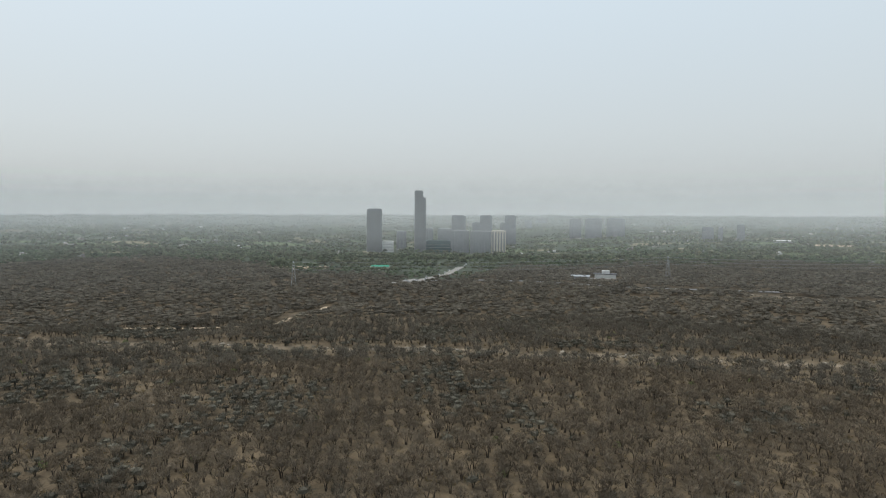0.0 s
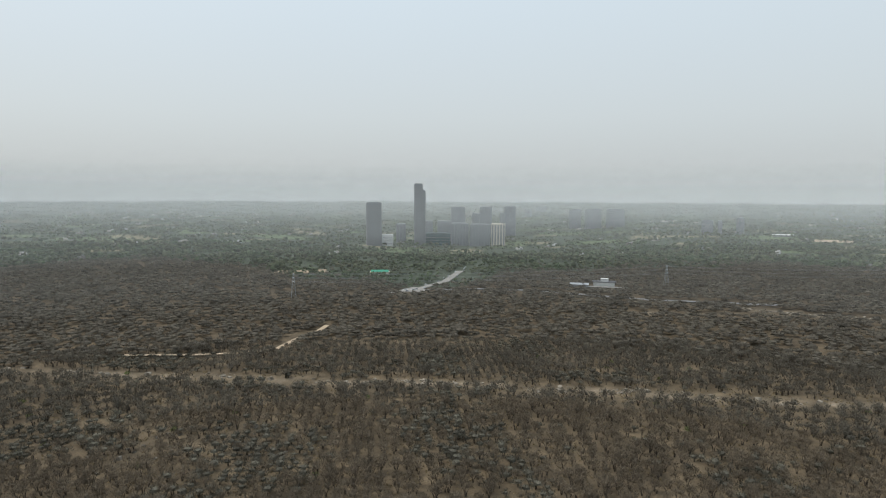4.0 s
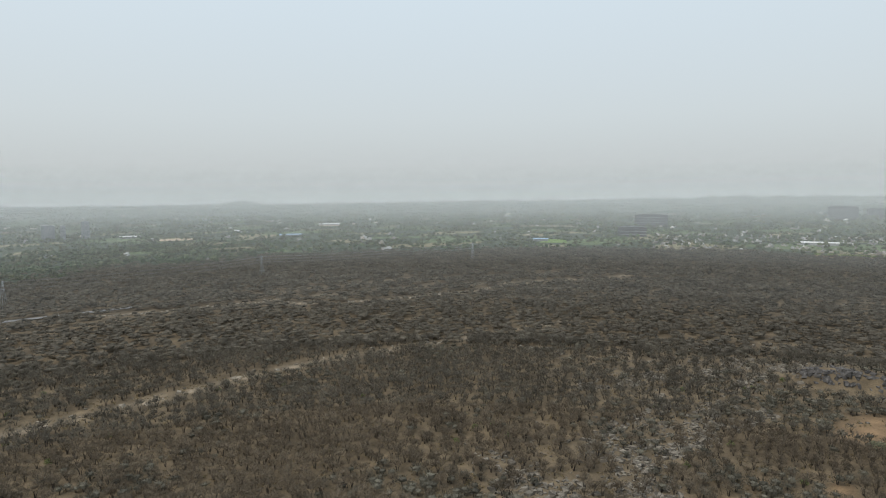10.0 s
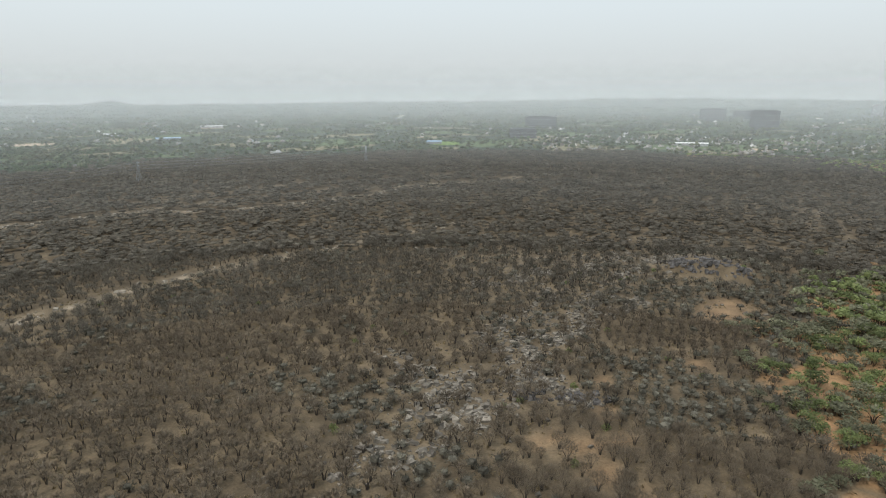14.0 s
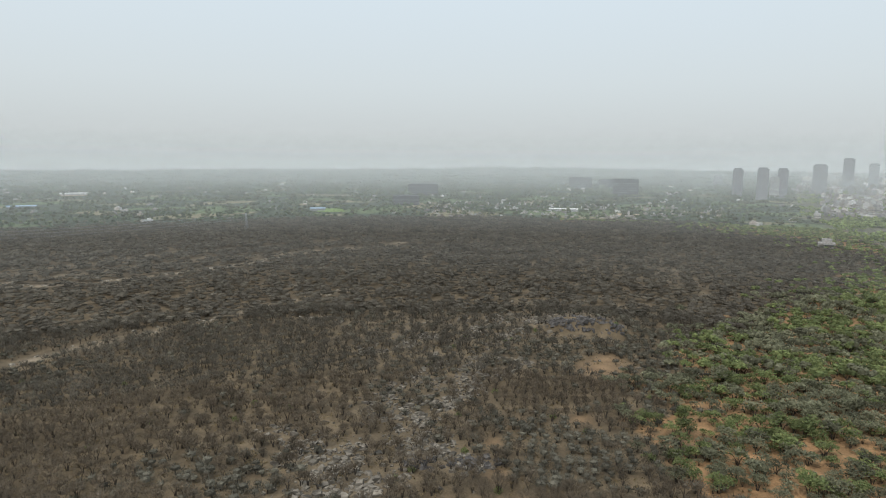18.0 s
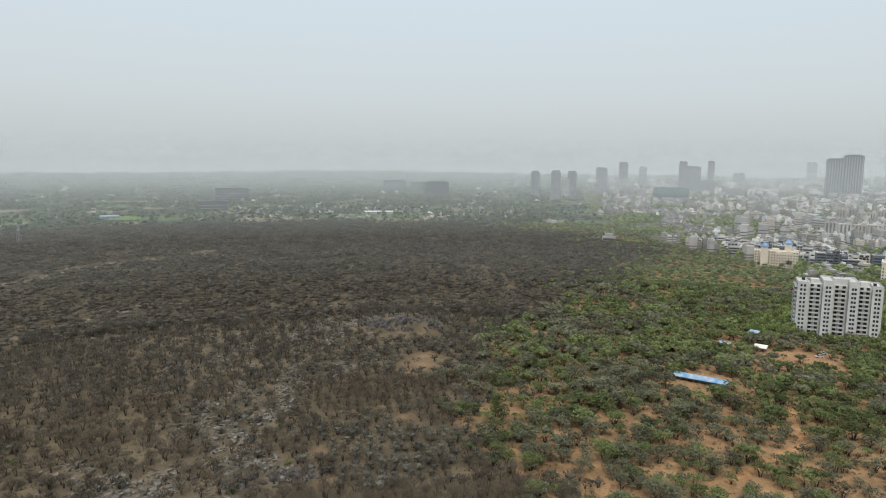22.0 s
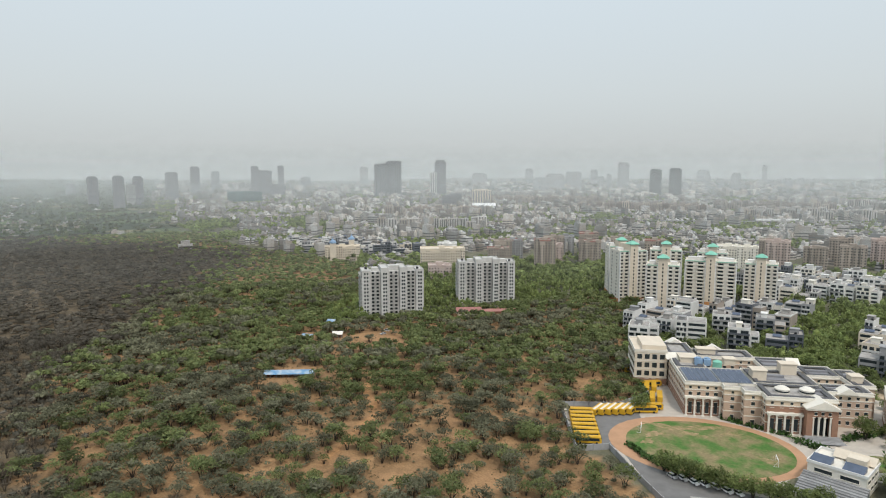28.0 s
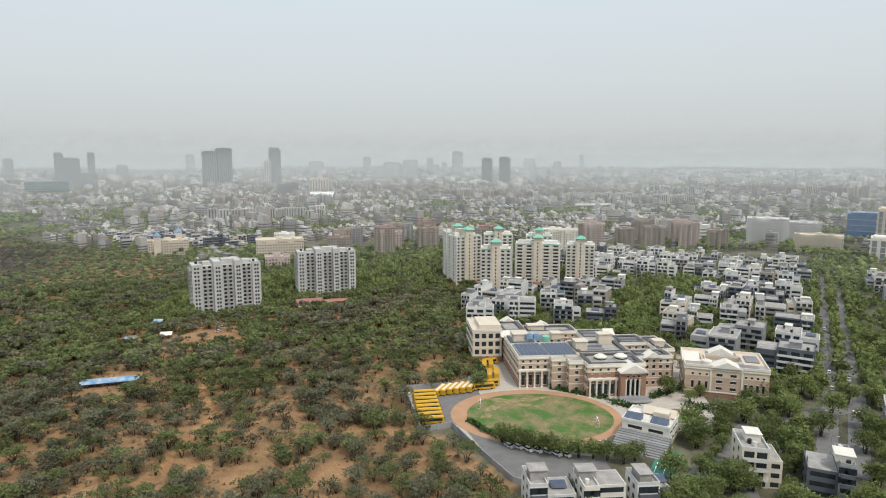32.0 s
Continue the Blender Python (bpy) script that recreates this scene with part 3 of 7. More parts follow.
def clear_of_roads(x, y):
    ok = (near_line(x, y, HIGHWAY) > 8) & (near_line(x, y, HIGHWAY[4:7]) > 10) & (near_line(x, y, BRANCH) > 8) & (near_line(x, y, DIRT) > 3) & (np.hypot(x + 32, y - 680) > 18)
    ok &= (near_line(x, y, DIRT[3:]) > 5) & (np.hypot(x - 185, y - 714) > 22)
    for a, b, q in SHEDS:
        ok &= np.hypot(x - a, y - b) > q
    return ok


# the dry wood
def rows(r0, r1, a0, a1, step, r):
    """Planted rows: a loose grid."""
    k = int(r1 / step) + 1
    gx, gy = np.meshgrid(np.arange(-k, k + 1) * step, np.arange(-k, k + 1) * step * 0.93)
    x, y = gx.ravel(), gy.ravel()
    c, s = math.cos(0.08), math.sin(0.08)
    x, y = c * x - s * y, s * x + c * y
    loose = 0.15 + 0.25 * np.clip(waves(x, y, 240, 55) + 0.2, 0, 1)
    x, y = x + r.normal(0, 1, len(x)) * loose * step, y + r.normal(0, 1, len(y)) * loose * step
    az, rad = np.degrees(np.arctan2(x, y)), np.hypot(x, y)
    k = (rad > r0) & (rad < r1) & (az > a0) & (az < a1)
    return x[k], y[k]


x, y = rows(120, 470, -50, 116, 4.95, tr)
r, az, town, dry, green = zones(x, y)
dry = ~town & zones(x, y + tr.normal(0, 4, len(x)) + tr.normal(0, 0.035, len(x)) * r)[3]
open_ground = np.maximum(bare(x, y) * 1.3, rocky(x, y) * 0.9) + (0.95 + 0.7 * waves(x, y, 34, 23)) * np.exp(-(near_line(x, y, STONE_LINE) / 8.5) ** 2) + (0.5 + 0.8 * waves(x, y, 40, 25)) * np.exp(-(np.minimum(near_line(x, y, BACK_LINE), near_line(x, y, FAR_LINE)) / 8) ** 2) + 0.22 * np.clip(waves(x, y, 45, 51), 0, 1)
keep = dry & (tr.uniform(0, 1, len(x)) > open_ground) & clear_of_roads(x, y) & ~((x > 386) & (x < 410) & (np.abs(y - 7) < 24))
x, y, r = x[keep], y[keep], r[keep]
size = tr.uniform(0.78, 1.28, len(x)) * (1 + 0.15 * waves(x, y, 55, 53))
own = (r < 196) & (r > 150) & (np.degrees(np.arctan2(x, y)) > -36)
own &= np.cumsum(own) <= 170
edge = y - green_edge(x, y)
mixed = 0.9 * np.exp(-edge / 40) * (x > 120) + 0.45 * np.clip((22 - np.degrees(np.arctan2(x, y))) / 20, 0, 1) + 0.55 * np.clip((np.degrees(np.arctan2(x, y)) - 58) / 20, 0, 1)
olive = ~own & (waves(x, y, 120, 57) + tr.normal(0, 0.45, len(x)) + mixed > 0.85)
mid = ~own & ~olive & (r > 310)
own_not = ~own & ~mid & ~olive
forest("olive_scrub", SHRUB, THIN_WOOD, x[olive], y[olive], size[olive] * 0.95, SCRUB, "olive scrub trees mixed into the dry wood", tr)
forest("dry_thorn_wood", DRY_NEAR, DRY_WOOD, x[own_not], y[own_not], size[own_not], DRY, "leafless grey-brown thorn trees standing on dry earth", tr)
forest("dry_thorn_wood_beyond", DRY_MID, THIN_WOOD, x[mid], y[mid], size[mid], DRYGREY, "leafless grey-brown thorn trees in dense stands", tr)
near = (x[own], y[own], size[own])
x, y = scatter(448, 1330, -50, 116, 35, tr)
r, az, town, dry, green = zones(x, y)
dry = ~town & zones(x, y + tr.normal(0, 0.05, len(x)) * r)[3]
keep = dry & clear_of_roads(x, y) & (tr.uniform(0, 1, len(x)) > rocky(x, y) * 1.0 + bare(x, y) + 0.2 * np.clip(waves(x, y, 80, 52), 0, 1) + (0.6 + 0.8 * waves(x, y, 60, 25)) * np.exp(-(np.minimum(np.minimum(near_line(x, y, BACK_LINE), near_line(x, y, THIRD_LINE)), near_line(x, y, FAR_LINE)) / 11) ** 2))
x, y = x[keep], y[keep]
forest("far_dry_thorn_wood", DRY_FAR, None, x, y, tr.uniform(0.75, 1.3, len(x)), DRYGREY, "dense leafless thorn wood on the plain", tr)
fine_crowns = [tri_mesh("crown", t, DRY, tr.uniform(0.3, 0.7) * np.ones(len(t))) for t in (vase(tr, 420, 2.8, 1.8, 5.4, 1.0, 0.042, cap=0) for _ in range(6))]
fine_trunks = [tri_mesh("trunk", limbs(tr, 6, 1.4, 4.7, 2.1, 0.12), BARK) for _ in range(6)]
grove("thorn_tree", *near, fine_crowns, fine_trunks, "leafless grey-brown thorn tree with a forked trunk on dry earth", "tree", "thorn trees of the dry wood")

# dry grass tufts and small green bushes between the trees
TUFT = material("dry_grass", (0.20, 0.155, 0.085), 0.95, scale=20, vary=0.25, islands=0.4, through_light=0.3)
tufts = [crown(tr, 5, 0.5, 0.0, 0.45, 0.6, 0.5) for _ in range(6)]
x, y = scatter(140, 400, -48, 152, 5, tr)
r, az, town, dry, green = zones(x, y)
keep = (dry | green) & (tr.uniform(0, 1, len(x)) > 0.9 * bare(x, y)) & (waves(x, y, 24, 58) + tr.normal(0, 0.4, len(x)) > 0.1)
x, y = x[keep], y[keep]
tris, _ = spread(tufts, x, y, height(x, y), tr.uniform(0.6, 1.6, len(x)), tr)
tagged(new("dry_grass_tufts", tri_mesh("dry_grass_tufts", tris, TUFT)), "straw-coloured dry grass tufts between the trees", "grass", kind="stuff")
x, y = scatter(145, 420, -45, 112, 3400, tr)
_, _, _, dry, _ = zones(x, y)
x, y = np.append(x[dry], [193, 200]), np.append(y[dry], [66, 62])
bush = [tri_mesh("green_bush", crown(tr, 120, 1.6, 0.0, 2.2, 0.6, 0.8), LEAF, 0.6 * np.ones(120)) for _ in range(4)]
for k in range(len(x)):
    ob = new("green_bush", bush[k % 4])
    ob.matrix_world = pose(x[k], y[k], float(height(x[k], y[k])), 0, 0, k * 61 % 360)
    tagged(ob, "small fresh green bush on dry stony ground", "bush", "green bushes of the dry wood")

# the green acacia wood
x, y = np.concatenate([scatter(120, 620, 84, 160, 21, tr), scatter(300, 620, 84, 150, 60, tr), scatter(130, 300, 84, 160, 110, tr)], 1)
r, az, town, dry, green = zones(x, y)
green = ~town & (az > 86) & ~zones(x, y + tr.normal(0, 4, len(x)) + tr.normal(0, 0.035, len(x)) * r)[3]
keep = green & clear_of_roads(x, y) & (tr.uniform(0, 1, len(x)) > 0.34 * np.exp(-(np.hypot(x - 140, y + 165) / 75) ** 2) + bare(x, y) * 1.5 + 0.1 * np.clip((az - 108) / 10, 0, 1) * np.clip((350 - r) / 60, 0, 1) + 0.25 * np.clip(waves(x, y, 60, 61) + 0.2 - (r - 200) / 260, 0, 1) + 0.16 * np.exp(-(near_line(x, y, RED_PATH) / 34) ** 2))
x, y, r = x[keep], y[keep], r[keep]
size = tr.uniform(0.62, 1.15, len(x)) + 0.65 * tr.uniform(0, 1, len(x)) ** 3
own = (r < 232) & (r > 165)
own &= np.cumsum(own) <= 170
small = (tr.uniform(0, 1, len(x)) < 0.3) & ~own
size = np.where(small, size * 0.55, size)
lively = waves(x, y, 110, 63) + 0.5 * waves(x, y, 30, 64) + tr.normal(0, 0.45, len(x)) + 0.0016 * (r - 240) - 0.9 * np.exp(-np.clip(green_edge(x, y) - y, 0, 400) / 35) * (np.degrees(np.arctan2(x, y)) < 112) > -0.02
for pick, mat, name, label in ((lively, LEAF, "green_acacia_wood", "flat-topped green acacia trees on orange earth"), (~lively, OLIVE, "dusty_acacia_wood", "dusty olive acacia trees on orange earth")):
    for part_of, forms in ((r < 345, GREEN_NEAR), (r >= 345, GREEN_MID)):
        k = ~own & pick & part_of
        forest(name, forms, GREEN_WOOD, x[k], y[k], size[k], mat, label, tr)
near = (x[own], y[own], size[own])
x, y = scatter(130, 330, 86, 160, 40, tr)
r, az, town, dry, green = zones(x, y)
keep = green & clear_of_roads(x, y) & (tr.uniform(0, 1, len(x)) > 0.25 * np.exp(-(np.hypot(x - 140, y + 165) / 75) ** 2) + bare(x, y) * 1.4 + 0.2)
x, y = x[keep], y[keep]
forest("thorn_scrub", GREEN_MID, None, x, y, tr.uniform(0.16, 0.42, len(x)), OLIVE, "low dusty thorn scrub between the acacias", tr, "scrub")
x, y = scatter(620, 1300, 84, 125, 36, tr)
r, az, town, dry, green = zones(x, y)
green = ~town & (r < 1250) & (az > 86) & ~zones(x, y + tr.normal(0, 0.05, len(x)) * r)[3]
x, y = x[green], y[green]
forest("far_acacia_wood", GREEN_FAR, None, x, y, tr.uniform(0.8, 1.4, len(x)), LEAF, "dense green acacia wood", tr)
fine_crowns = [tri_mesh("crown", t, m, tr.uniform(0.3, 0.75) * np.ones(len(t))) for m in (LEAF, OLIVE, OLIVE) for t in (leafy(tr, 420, 3.5, 2.1, 5.4, 0.6, 4) for _ in range(3))]
fine_trunks = [tri_mesh("trunk", limbs(tr, 5, 1.6, 4.5, 2.6, 0.14), BARK) for _ in range(6)]
grove("acacia_tree", *near, fine_crowns, fine_trunks, "flat-topped acacia tree with dusty green leaves on orange earth", "tree", "acacias of the green wood")

# trees of the plain, out to the horizon
x, y = scatter(850, 4780, -50, 125, 420, tr)
r, az, town, dry, green = zones(x, y)
keep = ~town & ~dry & ~green & (waves(x, y, 300, 71) + 0.5 * waves(x, y, 90, 72) > -0.55 + 0.8 * np.clip((r - 1300) / 3000, 0, 1))
x, y = x[keep], y[keep]
forest("plain_trees", LUSH_FAR, None, x, y, tr.uniform(0.9, 1.9, len(x)), PLAIN, "belts of green trees between far fields", tr)
x, y = scatter(690, 1600, -50, 40, 75, tr)
r, az, town, dry, green = zones(x, y)
keep = ~dry & ~town & (waves(x, y, 120, 73) > -0.4) & clear_of_roads(x, y)
forest("roadside_trees", LUSH_FAR, None, x[keep], y[keep], tr.uniform(0.6, 1.1, keep.sum()), PLAIN, "fresh green trees along the far road", tr)

# haze painted on added sheets, thickening from the ground up and clearing towards the sky
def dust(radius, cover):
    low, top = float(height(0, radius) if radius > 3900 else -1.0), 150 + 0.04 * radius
    m = bpy.data.materials.new("painted_haze")
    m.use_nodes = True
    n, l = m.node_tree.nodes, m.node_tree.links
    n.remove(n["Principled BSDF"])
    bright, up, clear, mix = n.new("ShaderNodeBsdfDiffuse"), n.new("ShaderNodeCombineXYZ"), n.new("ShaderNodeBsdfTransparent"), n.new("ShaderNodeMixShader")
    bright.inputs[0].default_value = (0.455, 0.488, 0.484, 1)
    up.inputs[2].default_value = 1.0          # a fixed upward normal shades the painted haze alike on all sides
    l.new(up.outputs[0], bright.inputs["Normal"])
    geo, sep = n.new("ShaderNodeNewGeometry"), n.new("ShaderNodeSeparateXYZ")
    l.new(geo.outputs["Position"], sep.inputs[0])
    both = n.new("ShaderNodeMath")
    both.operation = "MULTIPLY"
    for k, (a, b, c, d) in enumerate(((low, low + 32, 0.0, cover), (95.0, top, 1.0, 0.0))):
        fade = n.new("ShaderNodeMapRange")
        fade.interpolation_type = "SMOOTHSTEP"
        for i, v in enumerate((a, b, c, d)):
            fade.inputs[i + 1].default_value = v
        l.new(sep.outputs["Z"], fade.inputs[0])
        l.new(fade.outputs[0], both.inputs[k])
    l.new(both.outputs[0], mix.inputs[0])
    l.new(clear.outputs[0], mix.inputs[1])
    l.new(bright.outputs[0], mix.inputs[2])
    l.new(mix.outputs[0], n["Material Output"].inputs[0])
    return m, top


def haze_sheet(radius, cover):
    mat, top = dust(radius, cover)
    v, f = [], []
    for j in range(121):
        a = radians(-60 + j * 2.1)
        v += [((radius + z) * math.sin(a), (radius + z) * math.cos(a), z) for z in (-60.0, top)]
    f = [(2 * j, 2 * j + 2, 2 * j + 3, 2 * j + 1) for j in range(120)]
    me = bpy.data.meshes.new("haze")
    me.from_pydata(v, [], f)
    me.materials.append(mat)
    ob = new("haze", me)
    # no shadow, so the sheets don't darken one another
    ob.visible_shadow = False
    return tagged(ob, "see-through sheet painted as pale haze in the far air", "haze", "sheets of haze", kind="stuff")


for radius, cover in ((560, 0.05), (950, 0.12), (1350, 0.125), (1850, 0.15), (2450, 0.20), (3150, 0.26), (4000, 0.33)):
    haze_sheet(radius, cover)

# ---- building blocks ----
TRIM = material("pale_trim", (0.74, 0.70, 0.62), 0.7, scale=4, vary=0.08)
BROWNR = material("brown_render", (0.37, 0.318, 0.27), 0.85, scale=7, vary=0.15, objects=0.15)
PINK = material("pale_pink_render", (0.50, 0.41, 0.37), 0.85, scale=7, vary=0.12)
ORANGE = material("orange_cladding", (0.52, 0.25, 0.10), 0.8, scale=4, vary=0.12)
TOWERWHITE = material("weathered_white_render", (0.56, 0.55, 0.525), 0.85, scale=5, vary=0.14, detail=0.05)
SOLAR = material("solar_panel", (0.095, 0.12, 0.17), 0.3, scale=2, vary=0.2)
TANK = material("black_water_tank", (0.03, 0.03, 0.032), 0.5, scale=2)
REDROOF = material("red_sheet_roof", (0.36, 0.17, 0.145), 0.7, scale=3, vary=0.15)
STEEL = material("galvanised_steel", (0.42, 0.43, 0.44), 0.45, 0.6, scale=2, vary=0.15)
TYRE = material("tyre_rubber", (0.02, 0.02, 0.02), 0.9)
WHITEPAINT = material("white_paint", (0.80, 0.80, 0.79), 0.5, scale=3, vary=0.05)
GRASS = material("patchy_turf", (0.070, 0.150, 0.034), 0.95, scale=8, vary=0.22, detail=0.25, second=(0.235, 0.19, 0.10), bump=0.1)
WORN = material("trodden_sand", (0.33, 0.235, 0.135), 0.95, scale=2.5, vary=0.2, detail=0.25, second=(0.16, 0.17, 0.062), bump=0.1)
CLAY = material("orange_clay_track", (0.46, 0.27, 0.16), 0.95, scale=6, vary=0.12)
COURT = material("green_sports_court", (0.06, 0.24, 0.17), 0.8, scale=5, vary=0.12)
HEDGE = material("hedge_leaves", (0.05, 0.10, 0.025), 0.8, scale=3, vary=0.3, islands=0.4)
BLUEGLASS = material("blue_curtain_wall", (0.04, 0.14, 0.30), 0.2, scale=6, vary=0.25)
GREENGLASS = material("dark_green_glass", (0.05, 0.10, 0.10), 0.3, scale=12, vary=0.3)
GREYDARK = material("weathered_dark_grey", (0.243, 0.243, 0.257), 0.75, scale=10, vary=0.15)
MIDGREY = material("bare_concrete_frame", (0.27, 0.265, 0.26), 0.85, scale=8, vary=0.2)
PAVING = material("pale_paving", (0.50, 0.45, 0.39), 0.9, scale=3, vary=0.12)
VEHICLE = material("car_paint", (0.70, 0.70, 0.70), 0.35, scale=3, vary=0.05, objects=0.35)
BLUEDOME = material("pale_blue_dome", (0.25, 0.38, 0.55), 0.5, scale=3)


def window_mesh(name, w, h, trim=None):
    """A dark pane with a sill and a lintel that stand out from the wall behind it; it looks towards -y."""
    m = Mesh().box(-w / 2, w / 2, -0.05, 0.08, 0, h)
    k = len(m.f)
    if trim:
        m.box(-w / 2 - 0.15, w / 2 + 0.15, -0.22, 0.06, -0.18, 0.0).box(-w / 2 - 0.15, w / 2 + 0.15, -0.18, 0.06, h, h + 0.16)
    me = m.mesh(name, GLASS)
    if trim:
        me.materials.append(trim)
        for p in me.polygons[k:]:
            p.material_index = 1
    return me


def put(name, me, root, x, y, z, turn=0.0):
    ob = new(name, me)
    ob.parent = root
    ob.matrix_local = pose(x, y, z, 0, 0, turn)
    return ob


def row_of(name, me, root, face, a0, a1, at, n, zs):
    """n pieces along a wall for each height. face: f, b, l, r for -y, +y, -x, +x."""
    for z in zs:
        for k in range(n):
            a = a0 + (a1 - a0) * (k + 0.5) / n
            if face in "fb":
                put(name, me, root, a, at, z, 0 if face == "f" else 180)
            else:
                put(name, me, root, at, a, z, -90 if face == "l" else 90)


def parapet(m, x0, x1, y0, y1, z, h=0.9, t=0.35):
    return m.box(x0, x1, y0, y0 + t, z, z + h).box(x0, x1, y1 - t, y1, z, z + h).box(x0, x0 + t, y0 + t, y1 - t, z, z + h).box(x1 - t, x1, y0 + t, y1 - t, z, z + h)


def bands(m, x0, x1, y0, y1, zs, out=0.25, h=0.4):
    for z in zs:
        m.box(x0 - out, x1 + out, y0 - out, y1 + out, z, z + h)
    return m


# ---- the school ----
SX, SY, STURN = 138.2, -259.7, -139.6


def campus(u, v):
    c, s = math.cos(radians(STURN)), math.sin(radians(STURN))
    return SX + c * u - s * v, SY + s * u + c * v


def school():
    root = thing("school_building", SX, SY, STURN, -0.8, "sand-coloured school with white columns, pediments and rooftop solar panels", "school")
    big, small = window_mesh("window", 1.5, 1.6, TRIM), window_mesh("window", 1.1, 1.2, TRIM)
    tall = window_mesh("tall_window", 1.5, 5.2, TRIM)
    wings = [(0, 30, 0, 22, "fl"), (0, 14, 22, 68, "lbr"), (14, 42, 43, 57, "fb"), (42, 60, 31, 47, "fbr"), (30, 57, 3, 24, "b"), (15.5, 22.5, -4.5, 0, "fl"),
             (22.5, 29.5, -9.5, 0, "fl"), (29.5, 57, -15, 3, "fl"), (57, 75, -4.5, 6, "f"), (72, 81, 6, 29, "rl"), (57, 72, 18, 33, "f")]
    for x0, x1, y0, y1, faces in wings:
        h = 15.0 if y0 != 31 else 14.4
        part("wall", Mesh().box(x0, x1, y0, y1, 0, h), SCHOOL, root)
        part("cornice", bands(Mesh(), x0, x1, y0, y1, (4.6, 8.6, 12.0), 0.2, 0.4).box(x0 - 0.5, x1 + 0.5, y0 - 0.5, y1 + 0.5, h - 0.6, h - 0.02), TRIM, root, "pale moulded cornice")
        part("cladding", Mesh().box(x0 - 0.03, x1 + 0.03, y0 - 0.03, y1 + 0.03, 0, 11.98), PINKSTONE, root, "pinkish-brown stone cladding")
        part("roof_deck", Mesh().box(x0 + 0.4, x1 - 0.4, y0 + 0.4, y1 - 0.4, h, h + 0.12), ROOFC, root)
        part("parapet", parapet(Mesh(), x0 - 0.2, x1 + 0.2, y0 - 0.2, y1 + 0.2, h, 1.1), TRIM, root)
        if (x0, y0) != (0, 0) and min(x1 - x0, y1 - y0) > 8:
            part("roof_pergola", parapet(Mesh(), x0 + 0.9, x1 - 0.9, y0 + 0.9, y1 - 0.9, h + 0.7, 0.3, 1.9), DARK, root, "dark slatted frame along the roof edge")
        for face in faces:
            a0, a1, at = (x0, x1, y0 if face == "f" else y1) if face in "fb" else (y0, y1, x0 if face == "l" else x1)
            n = max(1, int((a1 - a0) / 3.6))
            row_of("window", big, root, face, a0 + 0.4, a1 - 0.4, at, n, (1.6, 5.9, 9.6))
            row_of("window", small, root, face, a0 + 0.4, a1 - 0.4, at, n, (12.7,))
    part("cladding", Mesh().box(-0.1, 30.1, -0.12, -0.02, 0, 8.4).box(29.4, 44, -15.14, -15.02, 0, 12), BRICKRED, root, "red-brown stone cladding")
    part("cladding", Mesh().box(-0.14, -0.02, 0, 68, 0, 4.4), BRICKRED, root, "red-brown stone base")
    for u0, u1, v, n in ((0.5, 15, -0.9, 5), (30.5, 43, -15.9, 5)):
        for k in range(n):
            u = u0 + (u1 - u0) * k / (n - 1)
            part("column", Mesh().cyl(u, v, 0.4, 8.2, 0.45, 10).box(u - 0.65, u + 0.65, v - 0.65, v + 0.65, 0, 0.5).box(u - 0.65, u + 0.65, v - 0.65, v + 0.65, 8.1, 8.6), TRIM, root, "white stone column")
            if k < n - 1:
                put("tall_window", tall, root, u + (u1 - u0) / (n - 1) / 2, v + 0.72, 1.4)
        part("entablature", Mesh().box(u0 - 0.8, u1 + 0.8, v - 0.8, v + 0.8, 8.6, 9.4), TRIM, root)
    # portico with pediment
    part("portico_wall", Mesh().box(44, 46.3, -19, -15, 0, 12.6).box(53.7, 56, -19, -15, 0, 12.6).box(46.3, 53.7, -19, -15, 9.6, 12.6), BRICKRED, root)
    for k in range(4):
        u = 46.7 + k * 2.2
        part("column", Mesh().cyl(u, -18.4, 0.6, 9.2, 0.42, 10).box(u - 0.6, u + 0.6, -19, -17.8, 0, 0.6).box(u - 0.6, u + 0.6, -19, -17.8, 9.1, 9.6), TRIM, root, "white stone column")
    part("portico_recess", Mesh().box(46.3, 53.7, -15.3, -15.05, 0.5, 9.5), GLASS, root, "dark glazed entrance")
    part("pediment", Mesh().box(43.4, 56.6, -20, -12, 12.6, 13.2).gable(43.2, 56.8, -20.2, -11, 13.2, 16.6, "y"), TRIM, root, "cream gabled pediment")
    row_of("window", small, root, "f", 46, 54, -19, 3, (10.4,))
    for k in range(7):
        part("step", Mesh().box(43.5 - k * 0.2, 56.5 + k * 0.2, -20.2 - k * 0.9, -19, 0, 1.5 - k * 0.2), GREY, root)
    # gables over the side entrances
    for u, v, w, along in ((65, -5.2, 9, "y"), (8, 67, 9, "y"), (26, 56, 9, "y"), (58, 39, 9, "x"), (1, 40, 9, "x")):
        if along == "y":
            part("pediment", Mesh().gable(u - w / 2, u + w / 2, v - 1, v + 5, 15.3, 18, "y"), TRIM, root)
        else:
            part("pediment", Mesh().gable(u - 3, u + 3, v - w / 2, v + w / 2, 15.3, 18, "x"), TRIM, root)
    # roof
    module = Mesh().add([(-0.95, -1.4, 0), (0.95, -1.4, 0), (0.95, 1.4, 0.36), (-0.95, 1.4, 0.36), (-0.95, -1.4, -0.08), (0.95, -1.4, -0.08), (0.95, 1.4, 0.28), (-0.95, 1.4, 0.28)],
                        [(0, 1, 2, 3), (7, 6, 5, 4), (0, 4, 5, 1), (1, 5, 6, 2), (2, 6, 7, 3), (3, 7, 4, 0)]).mesh("solar_panel", SOLAR)
